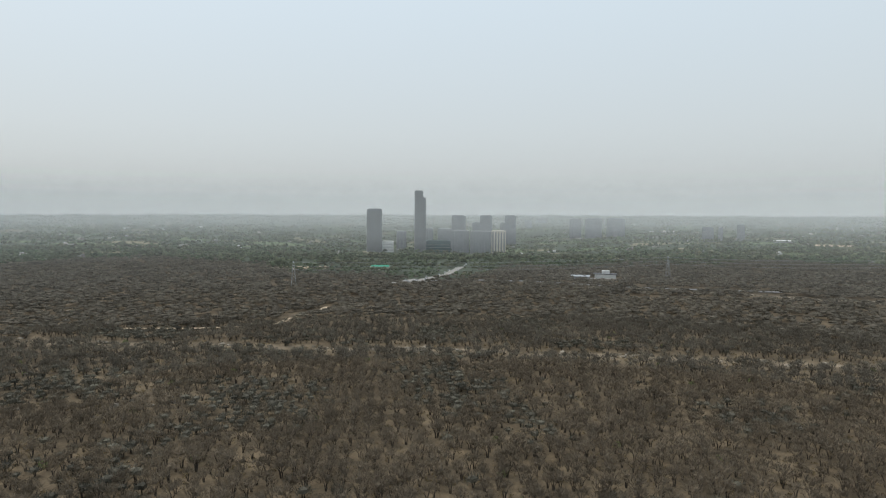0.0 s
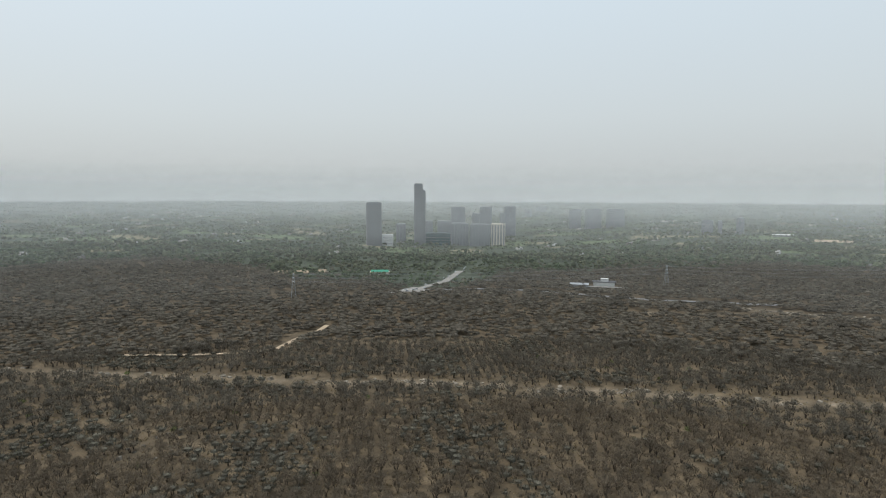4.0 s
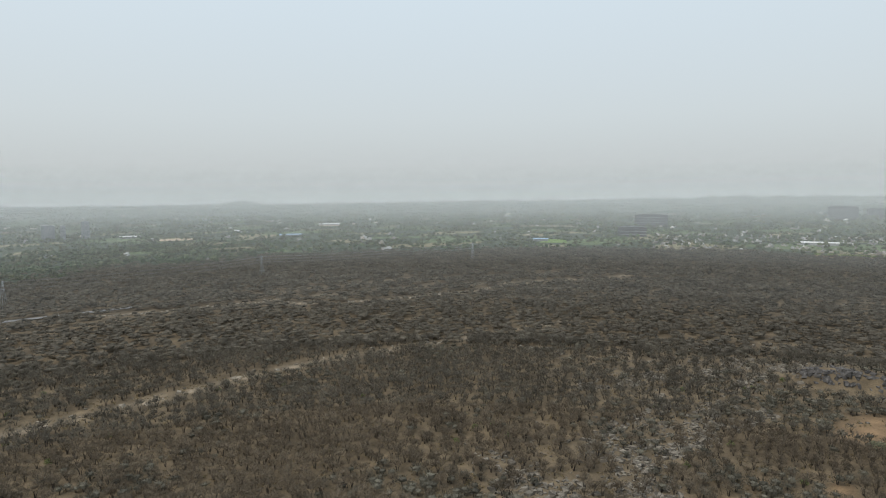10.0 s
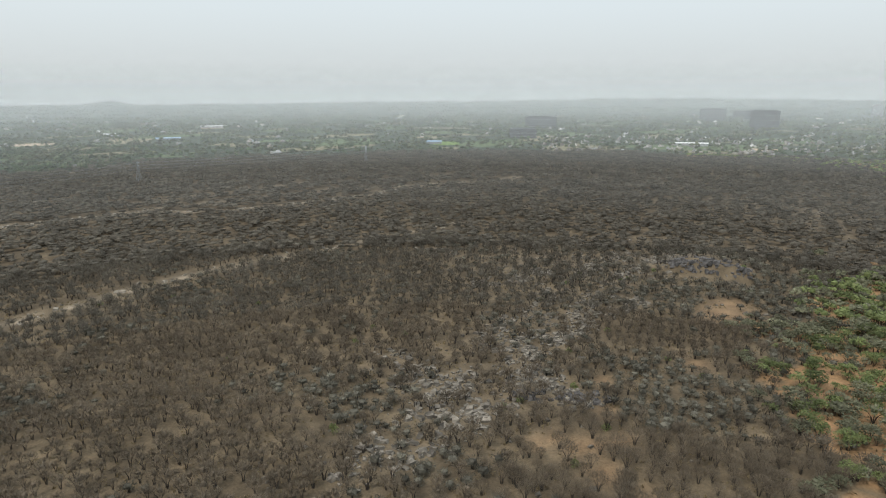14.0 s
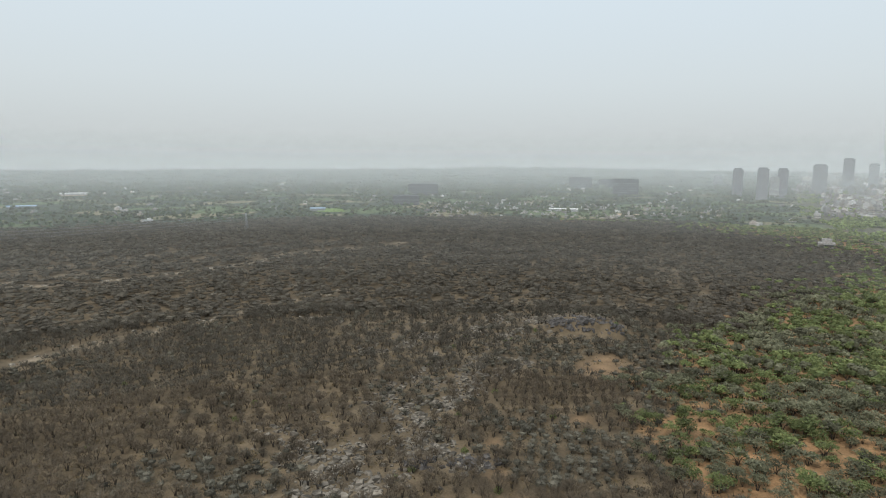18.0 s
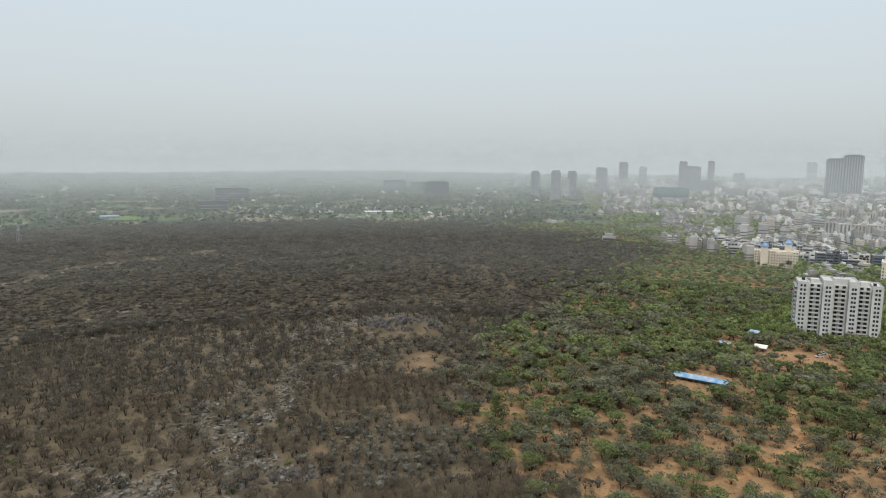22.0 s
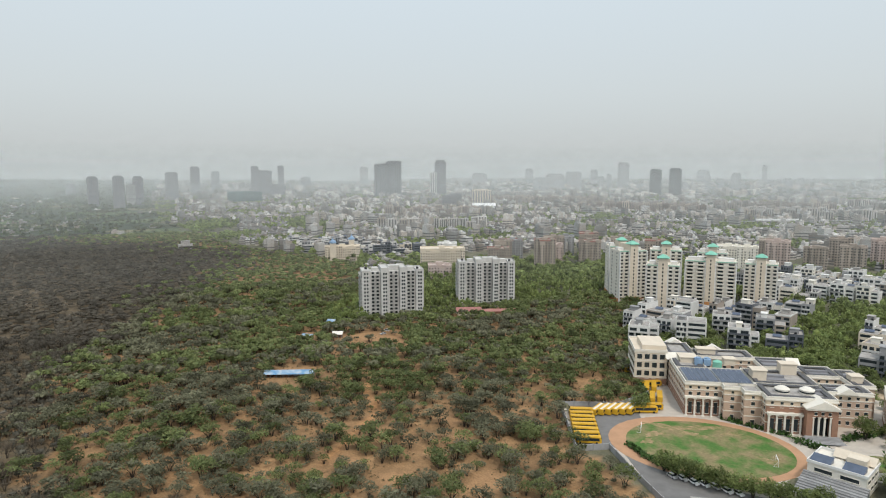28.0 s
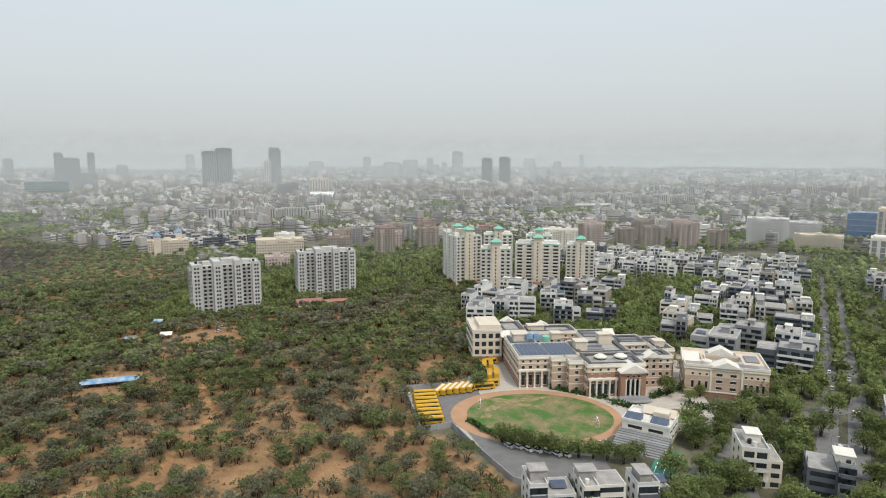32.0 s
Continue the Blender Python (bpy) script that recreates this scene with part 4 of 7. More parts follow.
    for i in range(2):
        part("panel_rack", Mesh().box(1.2 + i * 14.3, 15.0 + i * 14.3, 1.6, 20.6, 15.15, 15.7), STEEL, root, "pale steel panel rack")
        for j in range(6):
            for k in range(6):
                put("solar_panel", module, root, 2.6 + i * 14.3 + k * 2.2, 3.4 + j * 3.1, 15.85)
    for u in (38.5, 48.5):
        part("roof_drum", Mesh().cyl(u, -6, 15.1, 16.9, 2.9, 16).cyl(u, -6, 16.9, 17.8, 3.1, 16, 1.6), TRIM, root, "round cream roof drum")
        part("drum_window_band", Mesh().cyl(u, -6, 15.7, 16.3, 2.98, 16), GLASS, root)
    for u, v, w, d, h in ((34, 12, 6, 6, 4.5), (50, 22, 7, 5, 5), (27, 33, 5, 5, 3), (20, 50, 9, 5, 3), (76, 14, 5, 5, 3), (8, 36, 8, 8, 2.5)):
        part("roof_hut", Mesh().box(u - w / 2, u + w / 2, v - d / 2, v + d / 2, 15.1, 15.1 + h).box(u - w / 2 - 0.4, u + w / 2 + 0.4, v - d / 2 - 0.4, v + d / 2 + 0.4, 15.1 + h, 15.4 + h), CREAM, root)
    for u, v, w, d in ((8, 46, 9, 12), (22, 50, 8, 8), (48, 38, 9, 9), (40, 14, 12, 9), (64, 0, 12, 5), (76, 20, 5, 10), (64, 25, 10, 8), (52, -4, 6, 8)):
        part("roof_machinery", Mesh().box(u - w / 2, u + w / 2, v - d / 2, v + d / 2, 15.15, 15.5).box(u - w / 2, u + w / 2, v - 0.6, v + 0.6, 15.5, 16.4), GREYDARK, root, "dark rooftop machinery")
    part("roof_tank", Mesh().cyl(20, 26, 15.1, 18.2, 2.2, 14).cyl(20, 26, 18.2, 18.9, 2.2, 14, 0.6), GREENROOF, root, "round mint-green roof tank")
    for u in (12, 16):
        part("cooling_tower", Mesh().box(u - 1.7, u + 1.7, 28, 31.4, 15.1, 18.2).cyl(u, 29.7, 18.2, 18.8, 1.3, 12), BLUEDOME, root, "blue cooling tower")


school()


def annex():
    x, y = campus(98, -10)
    root = thing("school_annex", x, y, STURN - 22, -0.8, "smaller sand-coloured school block with pediments and pale cornices", "school")
    big = window_mesh("window", 2.6, 1.3, TRIM)
    tall = window_mesh("tall_window", 1.1, 3.6, TRIM)
    w, d, h = 36, 27, 14.5
    part("wall", Mesh().box(-w / 2, w / 2, -d / 2, -d / 2 + 9, 0, h), SCHOOL, root)
    part("wall", Mesh().box(-w / 2, w / 2, d / 2 - 8, d / 2, 0, h), SCHOOL, root)
    part("wall", Mesh().box(-w / 2, -w / 2 + 10, -d / 2 + 9, d / 2 - 8, 0, h), SCHOOL, root)
    part("wall", Mesh().box(w / 2 - 10, w / 2, -d / 2 + 9, d / 2 - 8, 0, h), SCHOOL, root)
    part("base", Mesh().box(-w / 2 - 0.15, w / 2 + 0.15, -d / 2 - 0.15, d / 2 + 0.15, 0, 2.6), BRICKRED, root, "red-brown stone base")
    part("cladding", Mesh().box(-w / 2 - 0.03, w / 2 + 0.03, -d / 2 - 0.03, -d / 2 + 9, 2.6, 10.0).box(-w / 2 - 0.03, -w / 2 + 10, -d / 2 + 9, d / 2 + 0.03, 2.6, 10.0), PINKSTONE, root, "pinkish-brown stone cladding")
    part("cornice", bands(Mesh(), -w / 2, w / 2, -d / 2, -d / 2 + 9, (2.6, 13.4), 0.4, 0.5), TRIM, root)
    part("cornice", bands(Mesh(), -w / 2, -w / 2 + 10, -d / 2 + 9, d / 2, (2.6, 13.4), 0.4, 0.5), TRIM, root)
    part("cornice", bands(Mesh(), w / 2 - 10, w / 2, -d / 2 + 9, d / 2, (2.6, 13.4), 0.4, 0.5), TRIM, root)
    part("parapet", parapet(Mesh(), -w / 2 - 0.3, w / 2 + 0.3, -d / 2 - 0.3, d / 2 + 0.3, h, 1.1), TRIM, root)
    part("parapet", parapet(Mesh(), -w / 2 + 9.6, w / 2 - 9.6, -d / 2 + 8.6, d / 2 - 7.6, h, 1.0), TRIM, root)
    part("roof_deck", Mesh().box(-w / 2 + 0.5, w / 2 - 0.5, -d / 2 + 0.5, -d / 2 + 8.5, h, h + 0.1), ROOFC, root)
    part("pediment", Mesh().gable(-6.5, 6.5, -d / 2 - 1, -d / 2 + 7, h + 0.2, h + 3.2, "y"), TRIM, root, "cream gabled pediment")
    part("pediment", Mesh().gable(-w / 2 - 1, -w / 2 + 7, -6, 6, h + 0.2, h + 3.2, "x"), TRIM, root, "cream gabled pediment")
    part("pediment", Mesh().gable(-6.5, 6.5, d / 2 - 6, d / 2 + 1, h + 0.2, h + 3.6, "y"), TRIM, root, "cream gabled pediment")
    part("roof_drum", Mesh().cyl(-8, -8, h, h + 1.6, 2.2, 14).cyl(-8, -8, h + 1.6, h + 2.2, 2.3, 14, 1.0), TRIM, root)
    for u, v, a, b in ((8, -9, 12, 5), (-13, 3, 6, 10), (13, 4, 6, 10), (0, 9, 14, 5)):
        part("roof_machinery", Mesh().box(u - a / 2, u + a / 2, v - b / 2, v + b / 2, h + 0.1, h + 0.6), GREYDARK, root)
    row_of("window", big, root, "f", -6, 6, -d / 2, 2, (4.2, 7.4, 10.6))
    row_of("tall_window", tall, root, "f", -16, -7, -d / 2, 3, (4.2,))
    row_of("tall_window", tall, root, "f", 7, 17, -d / 2, 4, (4.2,))
    row_of("window", window_mesh("window", 1.0, 1.0, TRIM), root, "f", -16, -7, -d / 2, 3, (10.6,))
    row_of("window", window_mesh("window", 1.0, 1.0, TRIM), root, "f", 7, 17, -d / 2, 4, (10.6,))
    row_of("tall_window", tall, root, "l", -12, 12, -w / 2, 6, (4.2, 8.6))
    for u in (-6.7, 6.7):
        part("pilaster", Mesh().box(u - 0.4, u + 0.4, -d / 2 - 0.35, -d / 2 + 0.1, 2.6, 13.4), TRIM, root)


annex()


def tan_block():
    x, y = campus(-9, 52)
    root = thing("office_block", x, y, STURN, -0.8, "beige four-storey block with stacked dark windows beside the school", "building")
    part("wall", Mesh().box(-8, 8, -13, 13, 0, 18).box(-4, 8, -10, 10, 18, 20.5), CREAM, root)
    part("cornice", bands(Mesh(), -8, 8, -13, 13, (4.2, 8.6, 13, 17.4), 0.25, 0.4), TRIM, root)
    part("base", Mesh().box(-8.1, 8.1, -13.1, 13.1, 0, 4), BRICKRED, root, "red-brown stone base")
    part("parapet", parapet(Mesh(), -8.2, 8.2, -13.2, 13.2, 18, 1), TRIM, root)
    w = window_mesh("window", 2.4, 2.6, TRIM)
    row_of("window", w, root, "f", -7.5, 7.5, -13, 4, (1.0, 5.2, 9.6, 14))
    row_of("window", w, root, "l", -12, 12, -8, 6, (1.0, 5.2, 9.6, 14))


tan_block()


# ---- apartment towers ----
def white_tower(x, y, turn, label):
    root = thing("apartment_tower", x, y, turn, -0.8, label, "apartment tower", "white apartment towers")
    floors, fh = 12, 2.85
    h = floors * fh
    bays = [(-24, -17.5, -9.5, 9.5), (-9.5, -3.5, -11.5, 11), (5, 10.5, -11.5, 11), (18, 24, -9.5, 9.5)]
    for x0, x1, y0, y1 in bays:
        part("bay", Mesh().box(x0, x1, y0, y1, 0, h + (2.6 if y0 < -10 else 0.6)), TOWERWHITE, root, "white rendered bay")
        part("parapet", parapet(Mesh(), x0, x1, y0, y1, h + (2.6 if y0 < -10 else 0.6), 0.9, 0.3), TOWERWHITE, root)
    part("core", Mesh().box(-23, 23, -6.5, 6.5, 0, h), TOWERWHITE, root, "recessed white core")
    for a, b, q in ((-3, 6, 4), (-16, -11, 2.6), (12, 17, 2.6)):
        part("lift_hut", Mesh().box(a, b, -3.5, 3.5, h, h + q), TOWERWHITE, root)
    for k, (tx, ty) in enumerate(((-20, 3), (-6, 6), (8, 5), (20, -3))):
        part("water_tank", Mesh().cyl(tx, ty, h + 0.8, h + 2.4, 1.0, 10), TANK, root)
    pane = window_mesh("window", 1.25, 1.5)
    wide = window_mesh("window", 1.9, 1.6)
    balcony = Mesh().box(-2.4, 2.4, -1.5, 0.1, 0, 0.16).box(-2.4, 2.4, -1.5, -1.38, 0.16, 1.05).box(-2.4, -2.28, -1.38, 0.1, 0.16, 1.05).box(2.28, 2.4, -1.38, 0.1, 0.16, 1.05).mesh("balcony", TOWERWHITE)
    zs = [k * fh + 0.9 for k in range(floors)]
    for x0, x1, y0, y1 in bays:
        row_of("window", pane, root, "f", x0 + 1.2, x1 - 1.2, y0, 2, zs)
    for a, b in ((-17.5, -9.5), (-3.5, 5), (10.5, 18)):
        row_of("window", wide, root, "f", a + 0.3, b - 0.3, -6.5, 2, zs)
        row_of("balcony", balcony, root, "f", a, b, -6.5, 1, [z - 0.9 for z in zs])
    row_of("balcony", balcony, root, "l", -8.5, 8.5, -24, 3, [z - 0.9 for z in zs])
    row_of("window", wide, root, "l", -8.5, 8.5, -24, 3, zs)
    return root


white_tower(397, -281, -118, "white twelve-storey apartment tower with recessed balconies beside the acacia wood")
white_tower(383, -370, -127, "white twelve-storey apartment tower standing among trees")


def cream_tower(x, y, turn, floors, width, label):
    root = thing("residential_tower", x, y, turn, -0.8, label, "apartment tower", "cream towers with mint roofs")
    fh = 2.95
    h = floors * fh
    d = 9.0
    part("stair_shaft", Mesh().box(-3.4, 3.4, -d - 2, d, 6, h + 6), CREAM, root, "cream stair shaft")
    part("shaft_base", Mesh().box(-3.5, 3.5, -d - 2.1, d, 0, 6), ORANGE, root, "orange clad base")
    part("shaft_roof", Mesh().box(-4.2, 4.2, -d - 2.8, -d + 6.5, h + 6, h + 6.4).hip(-4.6, 4.6, -d - 3.2, -d + 7, h + 6.4, h + 9, 0.15), GREENROOF, root, "mint-green hipped roof")
    for sgn in (-1, 1):
        x0, x1 = sorted((sgn * 3.4, sgn * (3.4 + width)))
        part("wing", Mesh().box(x0, x1, -d, d, 4.5, h), TRIM, root, "pale rendered wing")
        part("wing_base", Mesh().box(x0 - 0.05, x1 + 0.05, -d - 0.1, d, 0, 4.5), ORANGE, root, "orange clad base")
        part("parapet", parapet(Mesh(), x0, x1, -d, d, h, 1.0), TRIM, root)
        part("roof_pergola", Mesh().box(x0 + 0.5, x1 - 0.5, -d - 0.6, -d + 0.2, h + 0.2, h + 0.6), GREENROOF, root, "mint-green roof edge")
        part("roof_hut", Mesh().box(x0 + 2, x1 - 2, -2, 4, h, h + 2.8), WHITE, root)
        deep = window_mesh("window", width * 0.26, 1.7)
        rail = Mesh().box(-width * 0.2, width * 0.2, -1.5, 0.1, 0, 0.15).box(-width * 0.2, width * 0.2, -1.5, -1.4, 0.15, 1.0).mesh("balcony", TRIM)
        zs = [k * fh + 0.6 for k in range(1, floors)]
        row_of("window", deep, root, "f", x0, x1, -d, 2, zs)
        row_of("balcony", rail, root, "f", x0, x1, -d, 2, [z - 0.5 for z in zs])
        face, at = ("l", x0) if sgn < 0 else ("r", x1)
        row_of("window", window_mesh("window", 1.2, 1.4), root, face, -d, d, at, 2, zs)
        for px in (x0 + 0.4, x1 - 0.4):
            part("corner_pier", Mesh().box(px - 0.45, px + 0.45, -d - 1.6, -d, 0, h), WHITE, root)
    row_of("window", window_mesh("window", 1.0, 1.6), root, "f", -3, 3, -d - 2, 1, [k * fh + 0.6 for k in range(2, floors + 1)])
    return root


ESTATE = [(303, -462, -120, 15, 9, "cream high-rise with a mint-green hipped roof and orange base"), (260, -445, -150, 13, 9, "cream apartment tower with a mint-green roof and stacked balconies"),
          (246, -494, -154, 13, 16, "broad cream apartment tower with mint-green roof and glazed balconies"), (221, -530, -158, 12, 9, "cream apartment tower with a mint-green corner roof"),
          (297, -512, -148, 14, 10, "cream apartment tower behind the others with mint-green roof"), (272, -548, -152, 13, 9, "cream apartment tower at the back of the estate"), (326, -484, -135, 15, 8, "cream apartment tower with mint-green roof next to the wood")]
for row in ESTATE:
    cream_tower(*row)


# ---- villas and mid-rise flats ----
PANE = window_mesh("window", 1.6, 1.6)
STRIP = window_mesh("window", 3.2, 2.1)


def villa(x, y, turn, w, d, floors, mat, label, seed):
    """A flat-roofed house of several storeys: body, set-back wing, balconies, glazing and clutter on the roof."""
    r = random.Random(seed)
    root = thing("villa", x, y, turn, -0.8, label, "house", "modern villas of the quarter")
    fh = 3.3
    h = floors * fh
    near = math.hypot(x, y) < 345
    other = r.choice([m for m in (WHITE, GREY, TRIM, SLATE, BROWNR) if m is not mat])
    cut = r.choice((-1, 1)) * w * r.uniform(0.08, 0.22)        # where the body meets the wing
    low = h - r.choice((0.0, fh, fh, 1.2))
    a, b = (-w / 2, cut) if r.random() < 0.5 else (cut, w / 2)
    c, e = (cut, w / 2) if a < cut else (-w / 2, cut)
    back = r.uniform(0.4, 2.2)
    body = part("wall", Mesh().box(a, b, -d / 2, d / 2, 0, h), mat, root)
    side = part("wing", Mesh().box(c, e, -d / 2 + back, d / 2 - 0.4, 0, low), mat if r.random() < 0.6 else other, root)
    part("parapet", parapet(Mesh(), a, b, -d / 2, d / 2, h, 1.0, 0.25), WHITE if r.random() < 0.5 else mat, body)
    part("roof_deck", Mesh().box(a + 0.3, b - 0.3, -d / 2 + 0.3, d / 2 - 0.3, h, h + 0.08).box(c + 0.3, e - 0.3, -d / 2 + back + 0.3, d / 2 - 0.8, low, low + 0.08), ROOFC, body)
    hx, hy = (a + b) / 2 + r.uniform(-1, 1), r.uniform(-d / 6, d / 4)
    sx, sy, sh = r.uniform(1.6, 2.8), r.uniform(2.0, 3.6), r.uniform(2.4, 3.4)
    part("stair_hut", Mesh().box(hx - sx, hx + sx, hy - sy, hy + sy, h, h + sh).box(hx - sx - 0.4, hx + sx + 0.4, hy - sy - 0.4, hy + sy + 0.4, h + sh, h + sh + 0.2), r.choice((WHITE, TRIM, ROOFC, GREY)), root)
    for k in range(1 if r.random() < 0.7 else 2):
        tx, ty = r.uniform(a + 1.2, b - 1.2), r.uniform(-d / 2 + 1.2, d / 2 - 1.2)
        part("water_tank", Mesh().cyl(tx, ty, h + 0.1, h + 1.6, 0.7, 8), TANK if r.random() < 0.5 else WHITE, root)
    if r.random() < 0.4:
        px, py = (c + e) / 2, r.uniform(-d / 6, 0)
        q = min(2.5, (e - c) * 0.4)
        part("solar_panel", Mesh().add([(px - q, py - 1.6, low + 0.6), (px + q, py - 1.6, low + 0.6), (px + q, py + 1.6, low + 1.7), (px - q, py + 1.6, low + 1.7), (px + q, py + 1.6, low), (px - q, py + 1.6, low)], [(0, 1, 2, 3), (3, 2, 4, 5), (0, 3, 5), (1, 4, 2)]), SOLAR, root)
    elif r.random() < 0.5:
        m = Mesh()
        for k in range(5):
            m.box(c + 0.4, e - 0.4, -d / 2 + back + 0.6 + k * 0.8, -d / 2 + back + 0.75 + k * 0.8, low + 2.5, low + 2.7)
        for px in (c + 0.5, e - 0.7):
            for py in (-d / 2 + back + 0.6, -d / 2 + back + 3.8):
                m.box(px, px + 0.2, py, py + 0.2, low, low + 2.5)
        tagged(part("roof_pergola", m, WHITE if r.random() < 0.6 else GREY, root, "open slatted roof pergola"), kind="stuff")
    rail = r.choice((WHITE, GREY, SLATE))
    full = r.random() < 0.45
    for k in range(floors):
        z = k * fh
        b0, b1 = (a + 0.3, b - 0.3) if full else (a + (b - a) * r.uniform(0.0, 0.2), b - (b - a) * r.uniform(0.1, 0.35))
        if k and (math.hypot(x, y) < 600 or k % 2):
            part("balcony", Mesh().box(b0, b1, -d / 2 - 1.5, -d / 2, z - 0.2, z + 0.05).box(b0, b1, -d / 2 - 1.5, -d / 2 - 1.4, z + 0.05, z + 1.0).box(b0, b0 + 0.1, -d / 2 - 1.4, -d / 2, z + 0.05, z + 1.0).box(b1 - 0.1, b1, -d / 2 - 1.4, -d / 2, z + 0.05, z + 1.0), rail, body)
        if near:
            row_of("window", STRIP if r.random() < 0.6 else PANE, body, "f", a + 0.4, b - 0.4, -d / 2, 2, (z + 0.7,))
            row_of("window", PANE, body, "r", -d / 2 + 1, d / 2 - 1, w / 2, 2, (z + 0.9,))
            row_of("window", PANE, body, "l", -d / 2 + 1, d / 2 - 1, -w / 2, 2, (z + 0.9,))
        else:
            m = Mesh()
            n = r.randint(2, 3)
            for i in range(n):
                q = a + (b - a) * (i + 0.5) / n
                m.box(q - (b - a) / n * 0.34, q + (b - a) / n * 0.34, -d / 2 - 0.04, -d / 2 + 0.1, z + 0.4, z + 2.6)
            if z + 2.4 < low:
                m.box(c + 0.8, e - 0.8, -d / 2 + back - 0.04, -d / 2 + back + 0.1, z + 0.8, z + 2.4)
            part("window_band", m, GLASS, body, "row of dark glazed openings")
        if near and z + 2.4 < low:
            part("window_band", Mesh().box(c + 0.8, e - 0.8, -d / 2 + back - 0.04, -d / 2 + back + 0.1, z + 0.8, z + 2.4), GLASS, body, "dark ribbon window")
    for sgn in (-1, 1):
        if not near and r.random() < 0.35:
            m = Mesh()
            xs = sgn * w / 2
            top = h if (sgn > 0) == (b > c) else low
            for k in range(int(top / fh)):
                for q in (-0.25, 0.2):
                    m.box(min(xs - sgn * 0.1, xs + sgn * 0.04), max(xs - sgn * 0.1, xs + sgn * 0.04), d * q - 0.8, d * q + 0.8, k * fh + 0.9, k * fh + 2.3)
            part("side_windows", m, GLASS, body, "small dark side windows")
    return root


def flats(x, y, turn, w, d, h, mat, label, group, crown_mat=None):
    root = thing("apartment_block", x, y, turn, -0.8, label, "apartment block", group)
    w = w * 0.72 if w < 40 else w
    body = part("wall", Mesh().box(-w / 2, w / 2, -d / 2, d / 2, 0, h), mat, root)
    fh = 3.1
    r = random.Random(int(x * 3 + y))
    n = max(3, int(w / 5.5))
    for k in range(n):
        x0, x1 = -w / 2 + w * k / n, -w / 2 + w * (k + 1) / n
        deep, up = (1.2, 2.8, 0.3)[(k + int(x)) % 3], r.uniform(-1.5, 3.0)
        bay = part("bay", Mesh().box(x0 + 0.3, x1 - 0.3, -d / 2 - deep, -d / 2, 0, h + up), mat, body)
        panes, shelves = Mesh(), Mesh()
        for f in range(int((h + up) / fh)):
            z = f * fh + 0.9
            panes.box(x0 + 0.9, x0 + 2.1, -d / 2 - deep - 0.05, -d / 2 - deep + 0.1, z, z + 1.4).box(x1 - 2.1, x1 - 0.9, -d / 2 - deep - 0.05, -d / 2 - deep + 0.1, z, z + 1.4)
            shelves.box(x1 - 0.5, x1 + 0.5, -d / 2 - deep - 0.9, -d / 2, f * fh, f * fh + 0.95)
        part("window_stack", panes, GLASS, bay, "stack of small dark windows")
        if k < n - 1:
            part("balcony_stack", shelves, mat, bay, "stack of small balconies")
    m = Mesh()
    for f in range(int(h / fh)):
        for q in (-0.28, 0.0, 0.28):
            m.box(-w / 2 - 0.05, -w / 2 + 0.1, d * q - 0.8, d * q + 0.8, f * fh + 0.9, f * fh + 2.3).box(w / 2 - 0.1, w / 2 + 0.05, d * q - 0.8, d * q + 0.8, f * fh + 0.9, f * fh + 2.3)
    part("side_windows", m, GLASS, body, "small dark side windows")
    part("roof_rim", parapet(Mesh(), -w / 2 - 0.3, w / 2 + 0.3, -d / 2 - 0.3, d / 2 + 0.3, h, 1.2, 0.6), crown_mat or mat, root)
    part("lift_hut", Mesh().box(-4, 3, -2, 4, h, h + 3.4), mat, root)
    part("lift_hut", Mesh().box(w / 4, w / 4 + 4, -1, 3, h, h + 2.4), mat, root)
    return root

